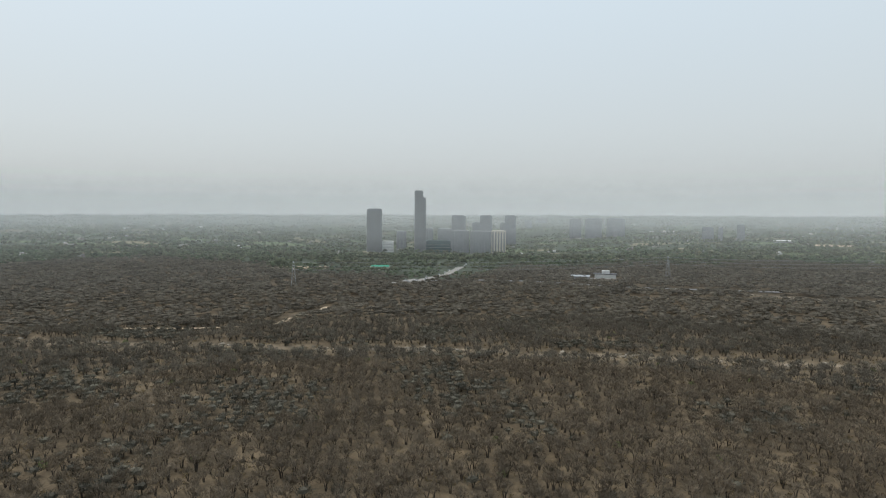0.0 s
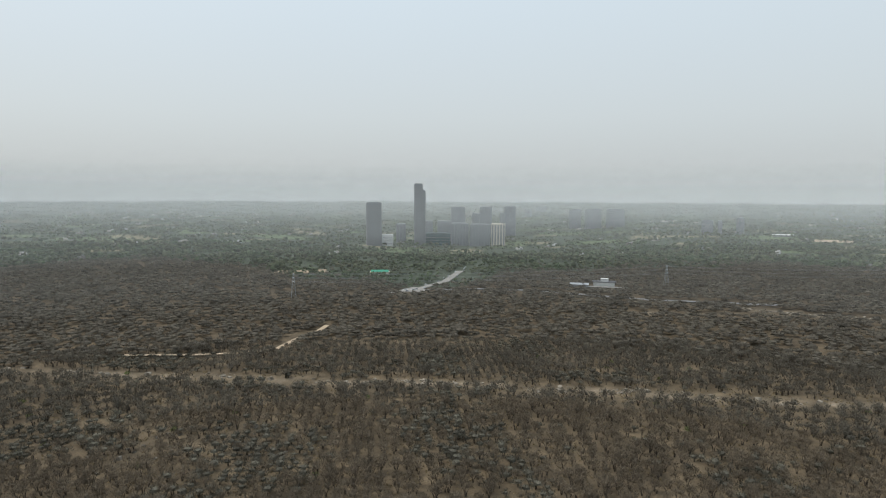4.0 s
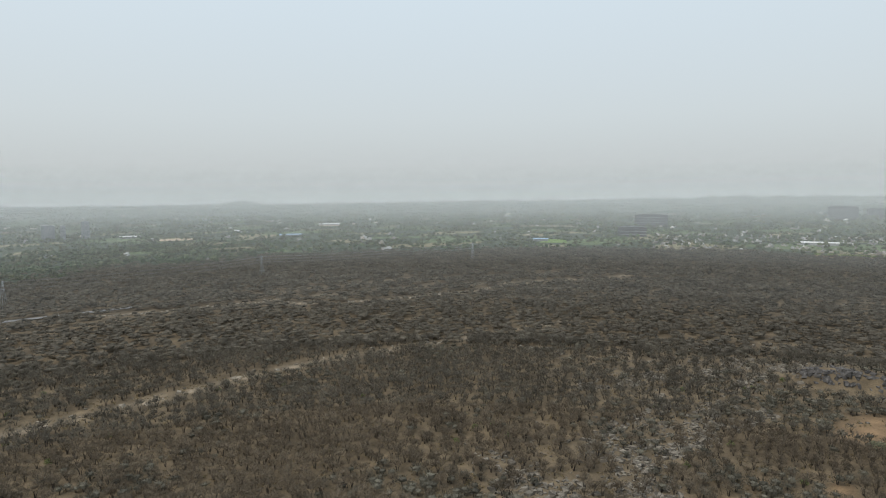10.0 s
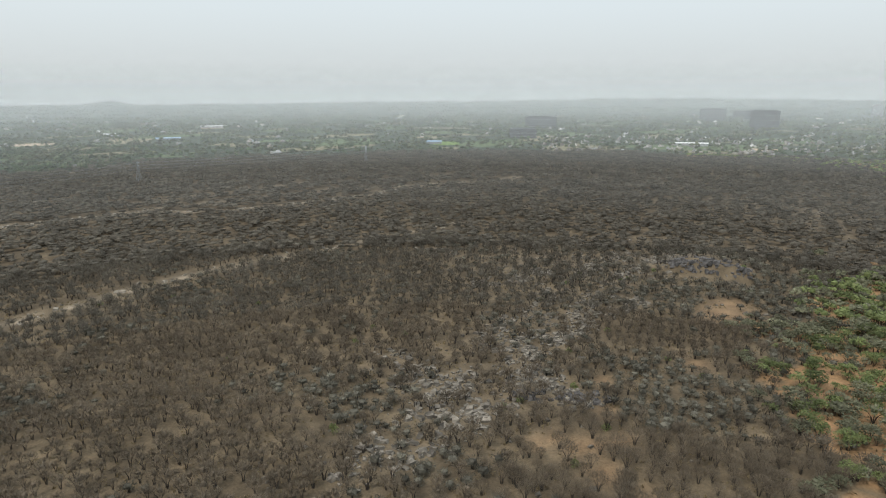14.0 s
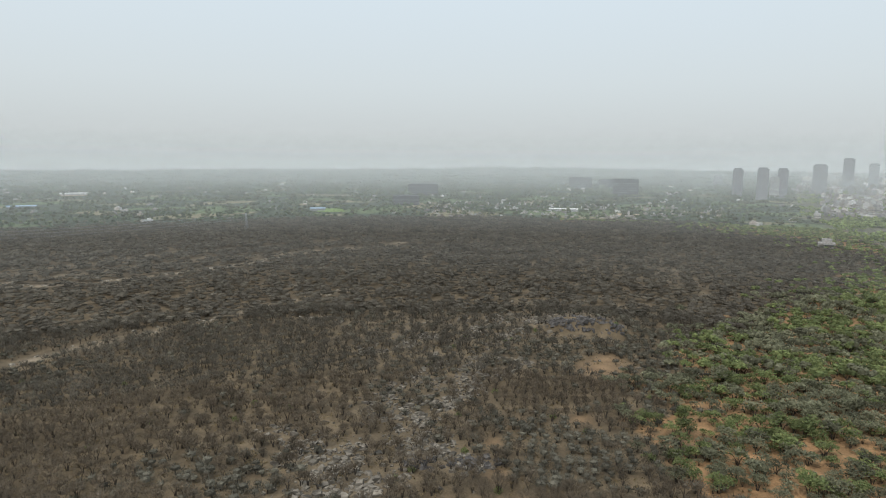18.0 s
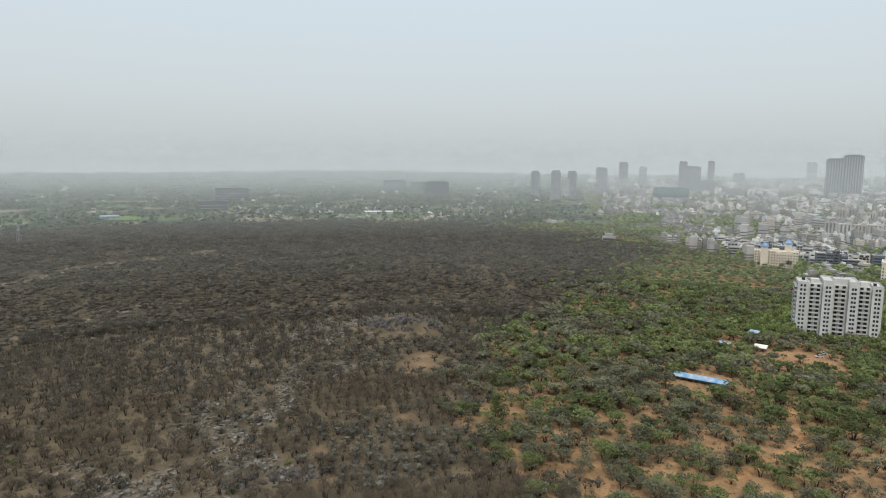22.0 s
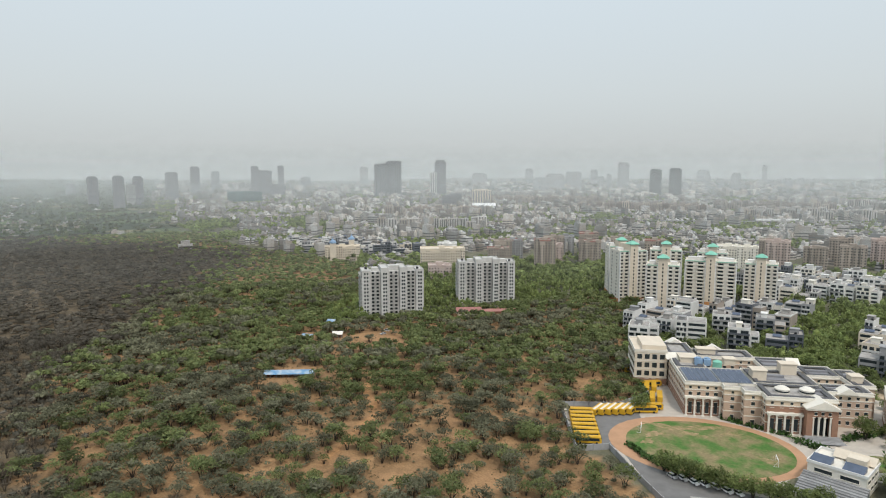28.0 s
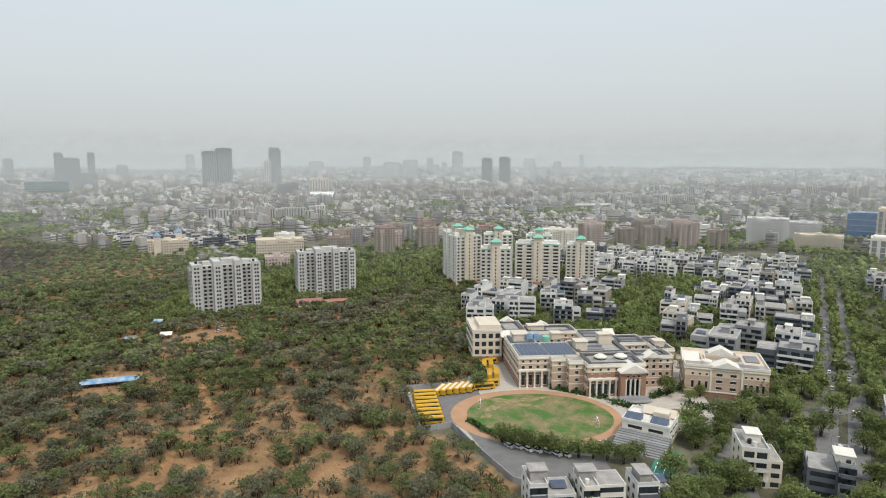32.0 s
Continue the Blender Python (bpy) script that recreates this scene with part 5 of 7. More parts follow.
# ---- far towers ----
def tower(x, y, w, d, h, mat, label, group, style="slabs", turn=None, top=0.0):
    """A tower that turns its front to the viewpoint. style: slabs, fins or glass."""
    az = math.degrees(math.atan2(x, y))
    foot = float(height(x, y)) - 2.5
    h = h - 2.5 - foot
    root = thing("tower_block", x, y, -az if turn is None else turn, foot, label, "tower", group)
    body = part("wall", Mesh().box(-w / 2, w / 2, -d / 2, d / 2, 0, h), mat, root)
    if style == "slabs":
        m = Mesh()
        for k in range(1, int(h / 3.4)):
            m.box(-w / 2 - 1.1, w / 2 + 1.1, -d / 2 - 1.1, d / 2 + 1.1, k * 3.4, k * 3.4 + 0.9)
        tagged(part("slab_stack", m, MIDGREY, root, "pale projecting floor slabs"), kind="stuff")
        part("window_wall", Mesh().box(-w / 2 - 0.15, -w * 0.06, -d / 2 - 0.2, d / 2 + 0.2, 3, h - 2).box(w * 0.06, w / 2 + 0.15, -d / 2 - 0.2, d / 2 + 0.2, 3, h - 2), GREYDARK, root, "dark window bays")
    elif style == "fins":
        n = max(3, int(w / 8))
        for k in range(n):
            fx = -w / 2 + w * (k + 0.5) / n
            part("window_bay", Mesh().box(fx - w / n * 0.28, fx + w / n * 0.28, -d / 2 - 0.4, -d / 2 + 0.2, 4, h - 3), GREYDARK, body, "dark vertical window bay")
        m = Mesh()
        for k in range(1, int(h / 6.4)):
            m.box(-w / 2 - 0.6, w / 2 + 0.6, -d / 2 - 0.6, d / 2 + 0.6, k * 6.4, k * 6.4 + 0.7)
        tagged(part("banding", m, mat, root), kind="stuff")
    else:
        m = Mesh()
        for k in range(1, int(h / 8)):
            m.box(-w / 2 - 0.3, w / 2 + 0.3, -d / 2 - 0.3, d / 2 + 0.3, k * 8, k * 8 + 0.8)
        tagged(part("banding", m, GREY, root), kind="stuff")
    part("roof_block", Mesh().box(-w * 0.4, w * 0.36, -d * 0.4, d * 0.4, h, h + 1.5 + top), mat, root)
    return root


G1 = "towers beyond the dry wood"


def far_tower(x, y, w, d, h, *rest):
    """The same tower, further out by a constant factor from the point where the flight begins."""
    k = 1.42
    tower(x * k, y * k, w * k, d * k, 79.3 + k * (h - 79.3), *rest)


far_tower(-135, 1223, 29, 22, 84, GREYDARK, "dark grey slab tower with banded floors", G1)
far_tower(-111, 1242, 24, 18, 20, WHITE, "low white annex at the foot of a tower", G1, "glass")
far_tower(-51, 1303, 17, 20, 122, GREYDARK, "very tall slim grey tower with projecting floors", G1)
far_tower(-40, 1305, 7, 18, 108, GREYDARK, "lower shoulder of the slim grey tower", G1)
far_tower(-90, 1343, 21, 18, 37, GREY, "small grey apartment tower", G1, "fins")
far_tower(-11, 1326, 53, 30, 18, GREENGLASS, "dark glass podium building", G1, "glass")
for x, y, w, h in ((-30, 1391, 15, 42), (4, 1393, 32, 41), (36, 1309, 36, 40), (77, 1291, 42, 39), (163, 1713, 12, 50)):
    far_tower(x, y, w, 20, h, GREY, "mid-height grey apartment block with bays", G1, "fins")
far_tower(115, 1293, 29, 20, 40, CREAM, "yellowish apartment block below the towers", G1, "fins")
for x, y, w, h in ((37, 1494, 33, 70), (107, 1553, 30, 70), (174, 1617, 29, 70), (85, 1610, 19, 52)):
    far_tower(x, y, w, 24, h, GREYDARK, "grey high-rise with dark vertical bays", G1, "fins")
for x, y, w, h in ((311, 2273, 25, 50), (390, 2478, 45, 56), (382, 1803, 33, 60), (426, 1769, 46, 61), (491, 1774, 50, 61)):
    far_tower(x, y, w, 24, h, GREYDARK, "grey apartment tower far off in the haze", G1, "fins")
for x, y, w, h in ((803, 1892, 33, 34), (836, 1878, 13, 33), (887, 1857, 22, 43)):
    tower(x, y, w, 18, h, GREYDARK, "dark block standing in the far plain", "blocks in the far plain", "glass")
for x, y, w, h in ((2125, 615, 105, 41), (1598, 510, 70, 26), (2850, 97, 100, 56), (3050, -16, 74, 44), (2310, -78, 86, 62)):
    tower(x, y, w, 40, h, DARK, "broad dark office block in the far plain", "blocks in the far plain", "glass")
G2 = "towers along the city edge"
for x, y, w, h in ((2412, -462, 34, 98), (2230, -502, 34, 101), (2415, -607, 34, 99), (2637, -789, 48, 114), (3059, -1024, 42, 142), (3236, -1186, 40, 121), (3400, -560, 44, 62)):
    tower(x, y, w, 30, h, GREYDARK, "slim grey high-rise at the city edge", G2, "fins", top=4)
tower(2415, -582, 30, 20, 74, GREY, "bridge block between two slim towers", G2, "glass")
for x, y, w, h in ((2921, -1263, 36, 146), (2928, -1402, 30, 149), (2715, -1214, 74, 124), (2718, -1290, 60, 62), (3300, -1735, 58, 92)):
    tower(x, y, w, 36, h, GREYDARK, "grey office tower of a hazy cluster", G2, "fins", top=3)
tower(2327, -963, 126, 50, 45, GREENGLASS, "long dark glass podium", G2, "glass")
tower(2338, -1603, 60, 44, 154, DARK, "dark twin office tower, lower half", G2, "fins", top=2)
tower(2340, -1675, 68, 44, 168, DARK, "dark twin office tower, taller half", G2, "fins", top=2)
tower(2296, -1915, 54, 40, 168, GREYDARK, "tall pale tower with dark glass and a stepped top", G2, "fins", top=8)
tower(2300, -1875, 30, 40, 118, WHITE, "white framed wing of the tall tower", G2, "fins")
for x, y, w, h in ((1524, -1298, 30, 44), (1524, -1335, 38, 48)):
    tower(x, y, w, 26, h, GREYDARK, "unfinished dark apartment block", G2)
tower(1545, -1471, 62, 30, 58, CREAM, "broad pale office block", G2, "fins")
G3 = "skyline in the haze"
for az, w, h, far in ((122.9, 60, 190, 4100), (133.4, 110, 140, 4000), (137.9, 60, 175, 4100), (140.2, 120, 135, 3600), (141.5, 60, 150, 3900), (142.1, 66, 150, 3700), (143.6, 50, 165, 3900), (146.1, 76, 215, 3800),
                      (148.8, 62, 160, 3100), (150.4, 64, 166, 3100), (152.6, 90, 165, 4200), (155, 50, 130, 4200), (157.2, 34, 195, 4200), (138.9, 90, 110, 3300)):
    x, y = polar(az, far)
    tower(x, y, w * 0.85, 40, h * 0.8, DARK if az in (148.8, 150.4) else PALEGREY, "pale high-rise of the hazy skyline", G3, "glass", top=5)

sky_r = random.Random(12)
for k in range(16):
    x, y = polar(141.5 + k * 1.25 + sky_r.uniform(-0.5, 0.5), sky_r.uniform(3300, 4200))
    tower(x, y, sky_r.uniform(24, 46), 30, sky_r.uniform(55, 115), PALEGREY, "slim pale high-rise far off in the haze", G3, "glass", top=3)

# ---- notable buildings of the city ----
G4 = "brown apartment blocks"
k = 0
for x, y, w, t, m in ((505, -508, 34, -132, BROWNR), (535, -545, 30, -130, BROWNR), (480, -560, 34, -138, BROWNR), (492, -590, 30, -139, PINK), (462, -622, 36, -142, BROWNR), (440, -655, 34, -146, BROWNR),
                      (560, -590, 34, -133, GREY), (525, -630, 36, -138, BROWNR), (500, -670, 34, -140, BROWNR), (545, -680, 30, -140, GREY), (415, -690, 34, -148, BROWNR)):
    flats(x, y, t, w, 20, 24 + 4 * (k % 3), m, "weathered brown apartment block with balconies and a red roof rim" if k % 2 == 0 else "weathered brown apartment block with pale piers", G4, REDROOF if k % 2 == 0 else None)
    k += 1
for x, y, w, t, m in ((300, -760, 36, -157, PINK), (270, -790, 34, -160, BROWNR), (235, -800, 36, -163, BROWNR), (200, -830, 34, -166, PINK), (170, -850, 36, -168, BROWNR), (325, -800, 34, -157, BROWNR),
                      (260, -840, 34, -162, BROWNR), (345, -735, 34, -155, TRIM), (310, -705, 30, -156, TRIM), (225, -870, 34, -165, PINK)):
    flats(x, y, t, w, 20, 24 + 4 * (k % 3), m, "brownish mid-rise apartment block with balconies", G4)
    k += 1
flats(560, -470, -128, 52, 26, 22, CREAM, "beige office block with stepped roof", "offices near the towers")
flats(610, -520, -130, 34, 24, 20, WHITE, "white office block behind the towers", "offices near the towers")
flats(470, -440, -130, 30, 20, 15, BROWNR, "low brown shop block", "offices near the towers")
flats(505, -420, -128, 34, 20, 13, PINK, "low reddish shop block", "offices near the towers")
flats(690, -412, -120, 44, 20, 17, CREAM, "long cream institute with blue corner domes", "offices near the towers")
for x, y in ((676, -390), (700, -432)):
    ob = thing("domed_turret", x, y, -120, -0.8, "cream corner turret with a pale blue dome", "turret")
    part("shaft", Mesh().box(-3.5, 3.5, -3.5, 3.5, 0, 24), CREAM, ob)
    part("dome", Mesh().cyl(0, 0, 24, 25.5, 4.4, 12).cyl(0, 0, 25.5, 29, 4.0, 12, 1.0).cyl(0, 0, 29, 31.5, 0.6, 8, 0.1), BLUEDOME, ob, "pale blue dome")
flats(127, -950, -172, 50, 30, 34, WHITE, "large white office block with window grid", "offices by the avenue")
flats(88, -985, -175, 44, 30, 28, WHITE, "white office block with square windows", "offices by the avenue")
flats(62, -900, -176, 52, 24, 20, CREAM, "cream office block by the avenue", "offices by the avenue")
tower(20, -1068, 40, 36, 40, BLUEGLASS, "blue glass office building", "offices by the avenue", "glass")
tower(-6, -945, 20, 34, 55, CREAM, "tall beige office tower by the avenue", "offices by the avenue", "fins")
tower(-4, -845, 24, 30, 29, TRIM, "pale office slab by the avenue", "offices by the avenue", "fins")
tent = thing("tent_hall", 217, -1235, 10, -0.8, "long white tensile tent roof hall", "hall")
for k in range(8):
    part("tent_bay", Mesh().gable(-34 + k * 8.5, -25.5 + k * 8.5, -14, 14, 5, 14, "y").box(-34 + k * 8.5, -25.6 + k * 8.5, -13, 13, 0, 5), WHITEPAINT, tent, "white peaked tent bay")
tent = thing("tent_hall", 1469, -1400, 44, -0.8, "white arched hall roof among houses", "hall")
part("roof", Mesh().gable(-45, 45, -16, 16, 8, 17, "x").box(-45, 45, -16, 16, 0, 8), WHITEPAINT, tent)
via = thing("metro_viaduct", 0, 0, 0, 0, "grey elevated metro viaduct crossing the city", "viaduct")
LINE = [(900, -1080), (640, -1251), (500, -1420), (372, -1650), (260, -1900)]
for a, b in zip(LINE, LINE[1:]):
    part("deck", Mesh().strip([a, b], 11, 11), GREY, via)
for a, b in zip(LINE, LINE[1:]):
    for k in range(8):
        part("pier", Mesh().cyl(a[0] + (b[0] - a[0]) * k / 8, a[1] + (b[1] - a[1]) * k / 8, -1, 10.8, 1.2, 8), GREY, via)
train = thing("metro_train", 545, -1370, 49, 12.2, "white metro train on the viaduct", "train")
for k in range(4):
    part("carriage", Mesh().box(-44 + k * 22.2, -22.4 + k * 22.2, -1.5, 1.5, 0, 3.6), WHITEPAINT, train)

# ---- villas of the near quarter ----
LOTS = []      # x, y, reach of what stands there


def place_villa(u, v, turn, w, d, floors, mat, label, seed):
    villa(u, v, turn, w, d, floors, mat, label, seed)
    LOTS.append((u, v, max(w, d) * 0.62))


place_villa(72, -372, -177, 24, 20, 4, GREY, "large light-grey villa with solar panels on a flat roof", 1)
place_villa(64, -402, -177, 26, 18, 4, GREY, "unfinished grey concrete villa with rooftop rooms", 2)
place_villa(36, -366, -177, 27, 18, 4, SLATE, "long black villa with roof terraces and plants", 3)
place_villa(34, -400, -177, 22, 16, 4, WHITE, "white villa with stacked balconies", 4)
place_villa(40, -440, -177, 22, 16, 4, SLATE, "dark slate villa with a steel roof room", 5)
place_villa(216, -350, -152, 18, 16, 4, WHITE, "white villa with ribbon windows beside the wood", 6)
place_villa(196, -372, -152, 18, 14, 5, WHITE, "pale blue-white villa with a blank side wall", 7)
place_villa(172, -392, -155, 18, 14, 4, WHITE, "white villa with roof terraces", 8)
place_villa(150, -398, -158, 20, 14, 4, SLATE, "dark slate blue villa with plants on the roof", 9)
place_villa(196, -420, -155, 18, 14, 4, WHITE, "white villa with a flat roof", 10)
place_villa(172, -432, -158, 18, 14, 4, GREY, "grey villa with rooftop tanks", 11)
place_villa(29, -230, -158, 13, 15, 4, CREAM, "cream four-storey house with balconies and green roof tank", 12)
place_villa(8, -234, -170, 13, 16, 4, GREY, "grey modern house with recessed dark balconies", 13)
place_villa(80, -172, -140, 15, 12, 3, WHITE, "white house with terraces and solar panels", 14)
place_villa(66, -180, -140, 14, 12, 3, TRIM, "cream house with roof rooms and tanks", 15)
place_villa(54, -190, -140, 11, 10, 3, WHITE, "white house with a roof terrace", 16)
place_villa(-14, -312, -177, 14, 12, 3, GREY, "low grey house by the avenue", 17)
place_villa(-30, -380, -175, 18, 14, 4, WHITE, "white house with slatted screens by the avenue", 18)
place_villa(-24, -450, -175, 22, 20, 5, BROWNR, "unfinished brown block in scaffolding", 19)
place_villa(-26, -500, -175, 22, 20, 5, GREY, "dark brick block with balconies", 20)
vr = random.Random(5)
SIDE = [(62, -196), (46, -214), (44, -232), (36, -268), (22, -300), (6, -318)]
AVENUE = [(4, -250), (8, -340), (14, -400), (30, -602), (42, -760), (60, -1000)]
PARK = [(140, -372), (138, -430), (135, -500), (134, -585)]
tones = [WHITE, WHITE, GREY, TRIM, WHITE, SLATE, CREAM, BROWNR, GREY]
names = {WHITE: "white flat-roofed villa with balconies", GREY: "grey flat-roofed villa with tanks on top", TRIM: "cream villa with roof rooms", SLATE: "dark villa with roof terrace", CREAM: "beige villa with balconies", BROWNR: "brown villa with a flat roof"}
QUARTER = ([(240, -345), (155, -362), (157, -425), (170, -512), (196, -506), (225, -478), (252, -440), (244, -400)], [(120, -380), (18, -372), (26, -575), (124, -575)],
           [(290, -640), (262, -575), (196, -560), (166, -590), (120, -585), (26, -590), (40, -760), (120, -730), (240, -700)], [(-12, -520), (-70, -520), (-60, -700), (4, -700)])
for ring in QUARTER:
    for row in range(24):
        for col in range(18):
            gx, gy = 290 - col * 19.5 + (7 if row // 2 % 2 else 0), -345 - (row // 2) * 48 - (row % 2) * 20
            px, py = gx + vr.uniform(-1.5, 1.5), gy + vr.uniform(-2.5, 2.5) + 0.1 * (gx - 100)
            far = math.hypot(px, py) > 560
            if not inside(px, py, ring) or near_line(np.array(px), np.array(py), AVENUE) < 21 or near_line(np.array(px), np.array(py), PARK) < 15 or vr.random() < 0.1:
                continue
            if any((px - a) ** 2 + (py - b) ** 2 < (8 + q) ** 2 for a, b, q in LOTS):
                continue
            m = tones[vr.randrange(len(tones))]
            place_villa(px, py, (-176 if row % 2 else -172) + vr.uniform(-3, 3), vr.uniform(14, 18.5), vr.uniform(13, 18), vr.choice((3, 4, 4, 5)), m, names[m], 100 + row * 20 + col)
            LOTS[-1] = (px, py, 8.5)
for row in range(4):
    for col in range(9):
        px, py = 690 + col * 24 - row * 6 + vr.uniform(-3, 3), -432 - row * 30 + col * 3 + vr.uniform(-3, 3)
        if px < 730 and py > -450:
            continue
        m = tones[vr.randrange(len(tones))]
        place_villa(px, py, -118, vr.uniform(14, 20), vr.uniform(12, 16), vr.choice((3, 4, 4, 5)), m, names[m], 400 + row * 20 + col)


# ---- the mass of the city ----
def boxes_mesh(name, cx, cy, w, d, h, turn, z0, mat, tint, extra=True):
    """Many plain houses as one mesh: a body, a roof room and dark window belts each."""
    sets = [(0, 0, 1.0, 1.0, np.zeros(len(cx)), h)]
    if extra:
        r = np.random.default_rng(3)
        sets.append((0.22, 0.12, 0.35, 0.4, h, h + r.uniform(1.8, 3.2, len(cx))))
    tris_v, tris_f, tv = [], [], []
    k = 0
    c, s = np.cos(turn), np.sin(turn)
    for ox, oy, fw, fd, a, b in sets:
        corners = []
        for z in (a, b):
            for sx, sy in ((-0.5, -0.5), (0.5, -0.5), (0.5, 0.5), (-0.5, 0.5)):
                lx, ly = (ox + sx * fw) * w, (oy + sy * fd) * d
                corners.append(np.stack([cx + c * lx - s * ly, cy + s * lx + c * ly, z0 + z], -1))
        v = np.stack(corners, 1)
        n = len(cx)
        f = np.array([(4, 5, 6, 7), (0, 1, 5, 4), (1, 2, 6, 5), (2, 3, 7, 6), (3, 0, 4, 7)])
        tris_f.append((f[None] + (np.arange(n) * 8)[:, None, None] + k).reshape(-1, 4))
        tris_v.append(v.reshape(-1, 3))
        tv.append(np.repeat(tint, 8))
        k += 8 * n
    me = bpy.data.meshes.new(name)
    me.from_pydata(np.concatenate(tris_v).tolist(), [], np.concatenate(tris_f).tolist())
    me.attributes.new("tint", "FLOAT", "POINT").data.foreach_set("value", np.concatenate(tv).astype(np.float32))
    me.materials.append(mat)
    return me


HOUSE = material("city_render", (0.47, 0.465, 0.45), 0.85, scale=25, vary=0.12, second=(0.37, 0.325, 0.28), tint="tint", islands=0.12)
# dark of window belts; on the slabs it also paints recess shade
SHADY = material("city_openings_and_shade", (0.17, 0.165, 0.16), 0.6, scale=20, vary=0.3)
cr = np.random.default_rng(17)


def city(r0, r1, a0, a1, per, size, tall, label, name):
    x, y = scatter(r0, r1, a0, a1, per, cr)
    r = np.hypot(x, y)
    grid = 46.0
    x = np.where(cr.uniform(0, 1, len(x)) < 0.7, np.round(x / grid) * grid + cr.uniform(-14, 14, len(x)), x)
    keep = inside(x, y, TOWN) & (waves(x, y, 330, 81) > -0.62) & (waves(x, y, 420, 96) < 0.42) & (near_line(x, y, LINE) > 22) & (near_line(x, y, AVENUE) > 26)
    keep &= ~((r < 900) & (np.degrees(np.arctan2(x, y)) > 127)) | (r > 860)
    for a, b, q in LOTS:
        keep &= np.hypot(x - a, y - b) > q + 7
    x, y = x[keep], y[keep]
    n = len(x)
    w, d = size * cr.uniform(0.7, 1.5, n), size * cr.uniform(0.7, 1.4, n)
    h = tall * cr.uniform(0.6, 1.3, n) * np.where(waves(x, y, 500, 83) > 0.45, 1.7, 1.0)
    turn = np.radians(-20 + 25 * np.round(waves(x, y, 900, 84) * 2) + cr.normal(0, 3, n))
    tint = np.clip(cr.normal(0.44, 0.45, n) - 0.35 * np.clip((124 - np.degrees(np.arctan2(x, y))) / 12, 0, 1), 0, 1)
    tagged(new(name, boxes_mesh(name, x, y, w, d, h, turn, height(x, y) - 0.9, HOUSE, tint)), label, "houses", kind="stuff")
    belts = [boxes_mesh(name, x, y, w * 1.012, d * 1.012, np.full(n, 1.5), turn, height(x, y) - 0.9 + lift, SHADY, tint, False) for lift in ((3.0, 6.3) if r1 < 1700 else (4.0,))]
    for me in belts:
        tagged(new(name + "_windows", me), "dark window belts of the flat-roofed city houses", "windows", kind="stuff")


city(640, 1500, 112, 184, 280, 7.6, 9.0, "densely packed white and grey flat-roofed city houses", "city_houses")
city(1500, 2700, 107, 184, 620, 10, 10, "sprawl of pale flat-roofed houses in the haze", "far_city_houses")
city(2700, 4300, 100, 184, 3000, 26, 16, "pale blocks of the hazy outer city", "outer_city_houses")
# taller flats among them
x, y = scatter(900, 2600, 118, 182, 9000, cr)
n = len(x)
w, d, h, turn = cr.uniform(10, 24, n), cr.uniform(10, 15, n), cr.uniform(17, 30, n), np.radians(cr.uniform(-40, 40, n))
tint = np.clip(cr.normal(0.3, 0.25, n), 0, 1)
tagged(new("city_flats", boxes_mesh("city_flats", x, y, w, d, h, turn, np.full(n, -1.5), HOUSE, tint)), "mid-rise brownish flats between the houses", "flats", kind="stuff")
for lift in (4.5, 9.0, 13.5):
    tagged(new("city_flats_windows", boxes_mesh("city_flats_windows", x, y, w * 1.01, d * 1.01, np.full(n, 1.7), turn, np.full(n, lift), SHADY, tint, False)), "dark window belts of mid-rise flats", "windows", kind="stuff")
# rows of apartment slabs in the middle distance
BROWNCITY = material("brown_city_render", (0.35, 0.295, 0.255), 0.85, scale=30, vary=0.12, tint="tint", islands=0.12)


def slab_rows(x0, y0, length, count, tall, mat, label):
    """Rows of apartment slabs turned to face the viewpoint, each with dark strips for recess shade, and roof rooms."""
    ox, oy = Vector((x0, y0)).normalized()
    places = []
    for k in range(count):
        a = -length / 2
        while a < length / 2:
            step = cr.uniform(15, 22)
            if cr.uniform() > 0.1:
                b = k * 42 + cr.normal(0, 4)
                places.append((x0 + oy * a + ox * b, y0 - ox * a + oy * b, step - 2.5))
            a += step
    x, y, w = np.array(places).T
    n = len(x)
    d, h = cr.uniform(12, 16, n), tall * cr.uniform(0.8, 1.12, n)
    turn = np.full(n, math.atan2(-ox, oy)) + cr.normal(0, 0.03, n)
    tint = np.clip(cr.normal(0.5, 0.16, n), 0, 1)
    z = height(x, y) - 0.9
    tagged(new("apartment_slabs", boxes_mesh("apartment_slabs", x, y, w, d, h, turn, z, mat, tint)), label, "apartment blocks", kind="stuff")
    # raised dark strips stand in for the shade of balcony bays
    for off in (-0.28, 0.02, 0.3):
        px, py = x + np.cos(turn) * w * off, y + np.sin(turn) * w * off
        tagged(new("recesses", boxes_mesh("recesses", px, py, w * 0.13, d * 1.05, h - 1.5, turn, z, SHADY, tint, False)), "raised dark strips painted as balcony shade on the apartment slabs", "windows", kind="stuff")


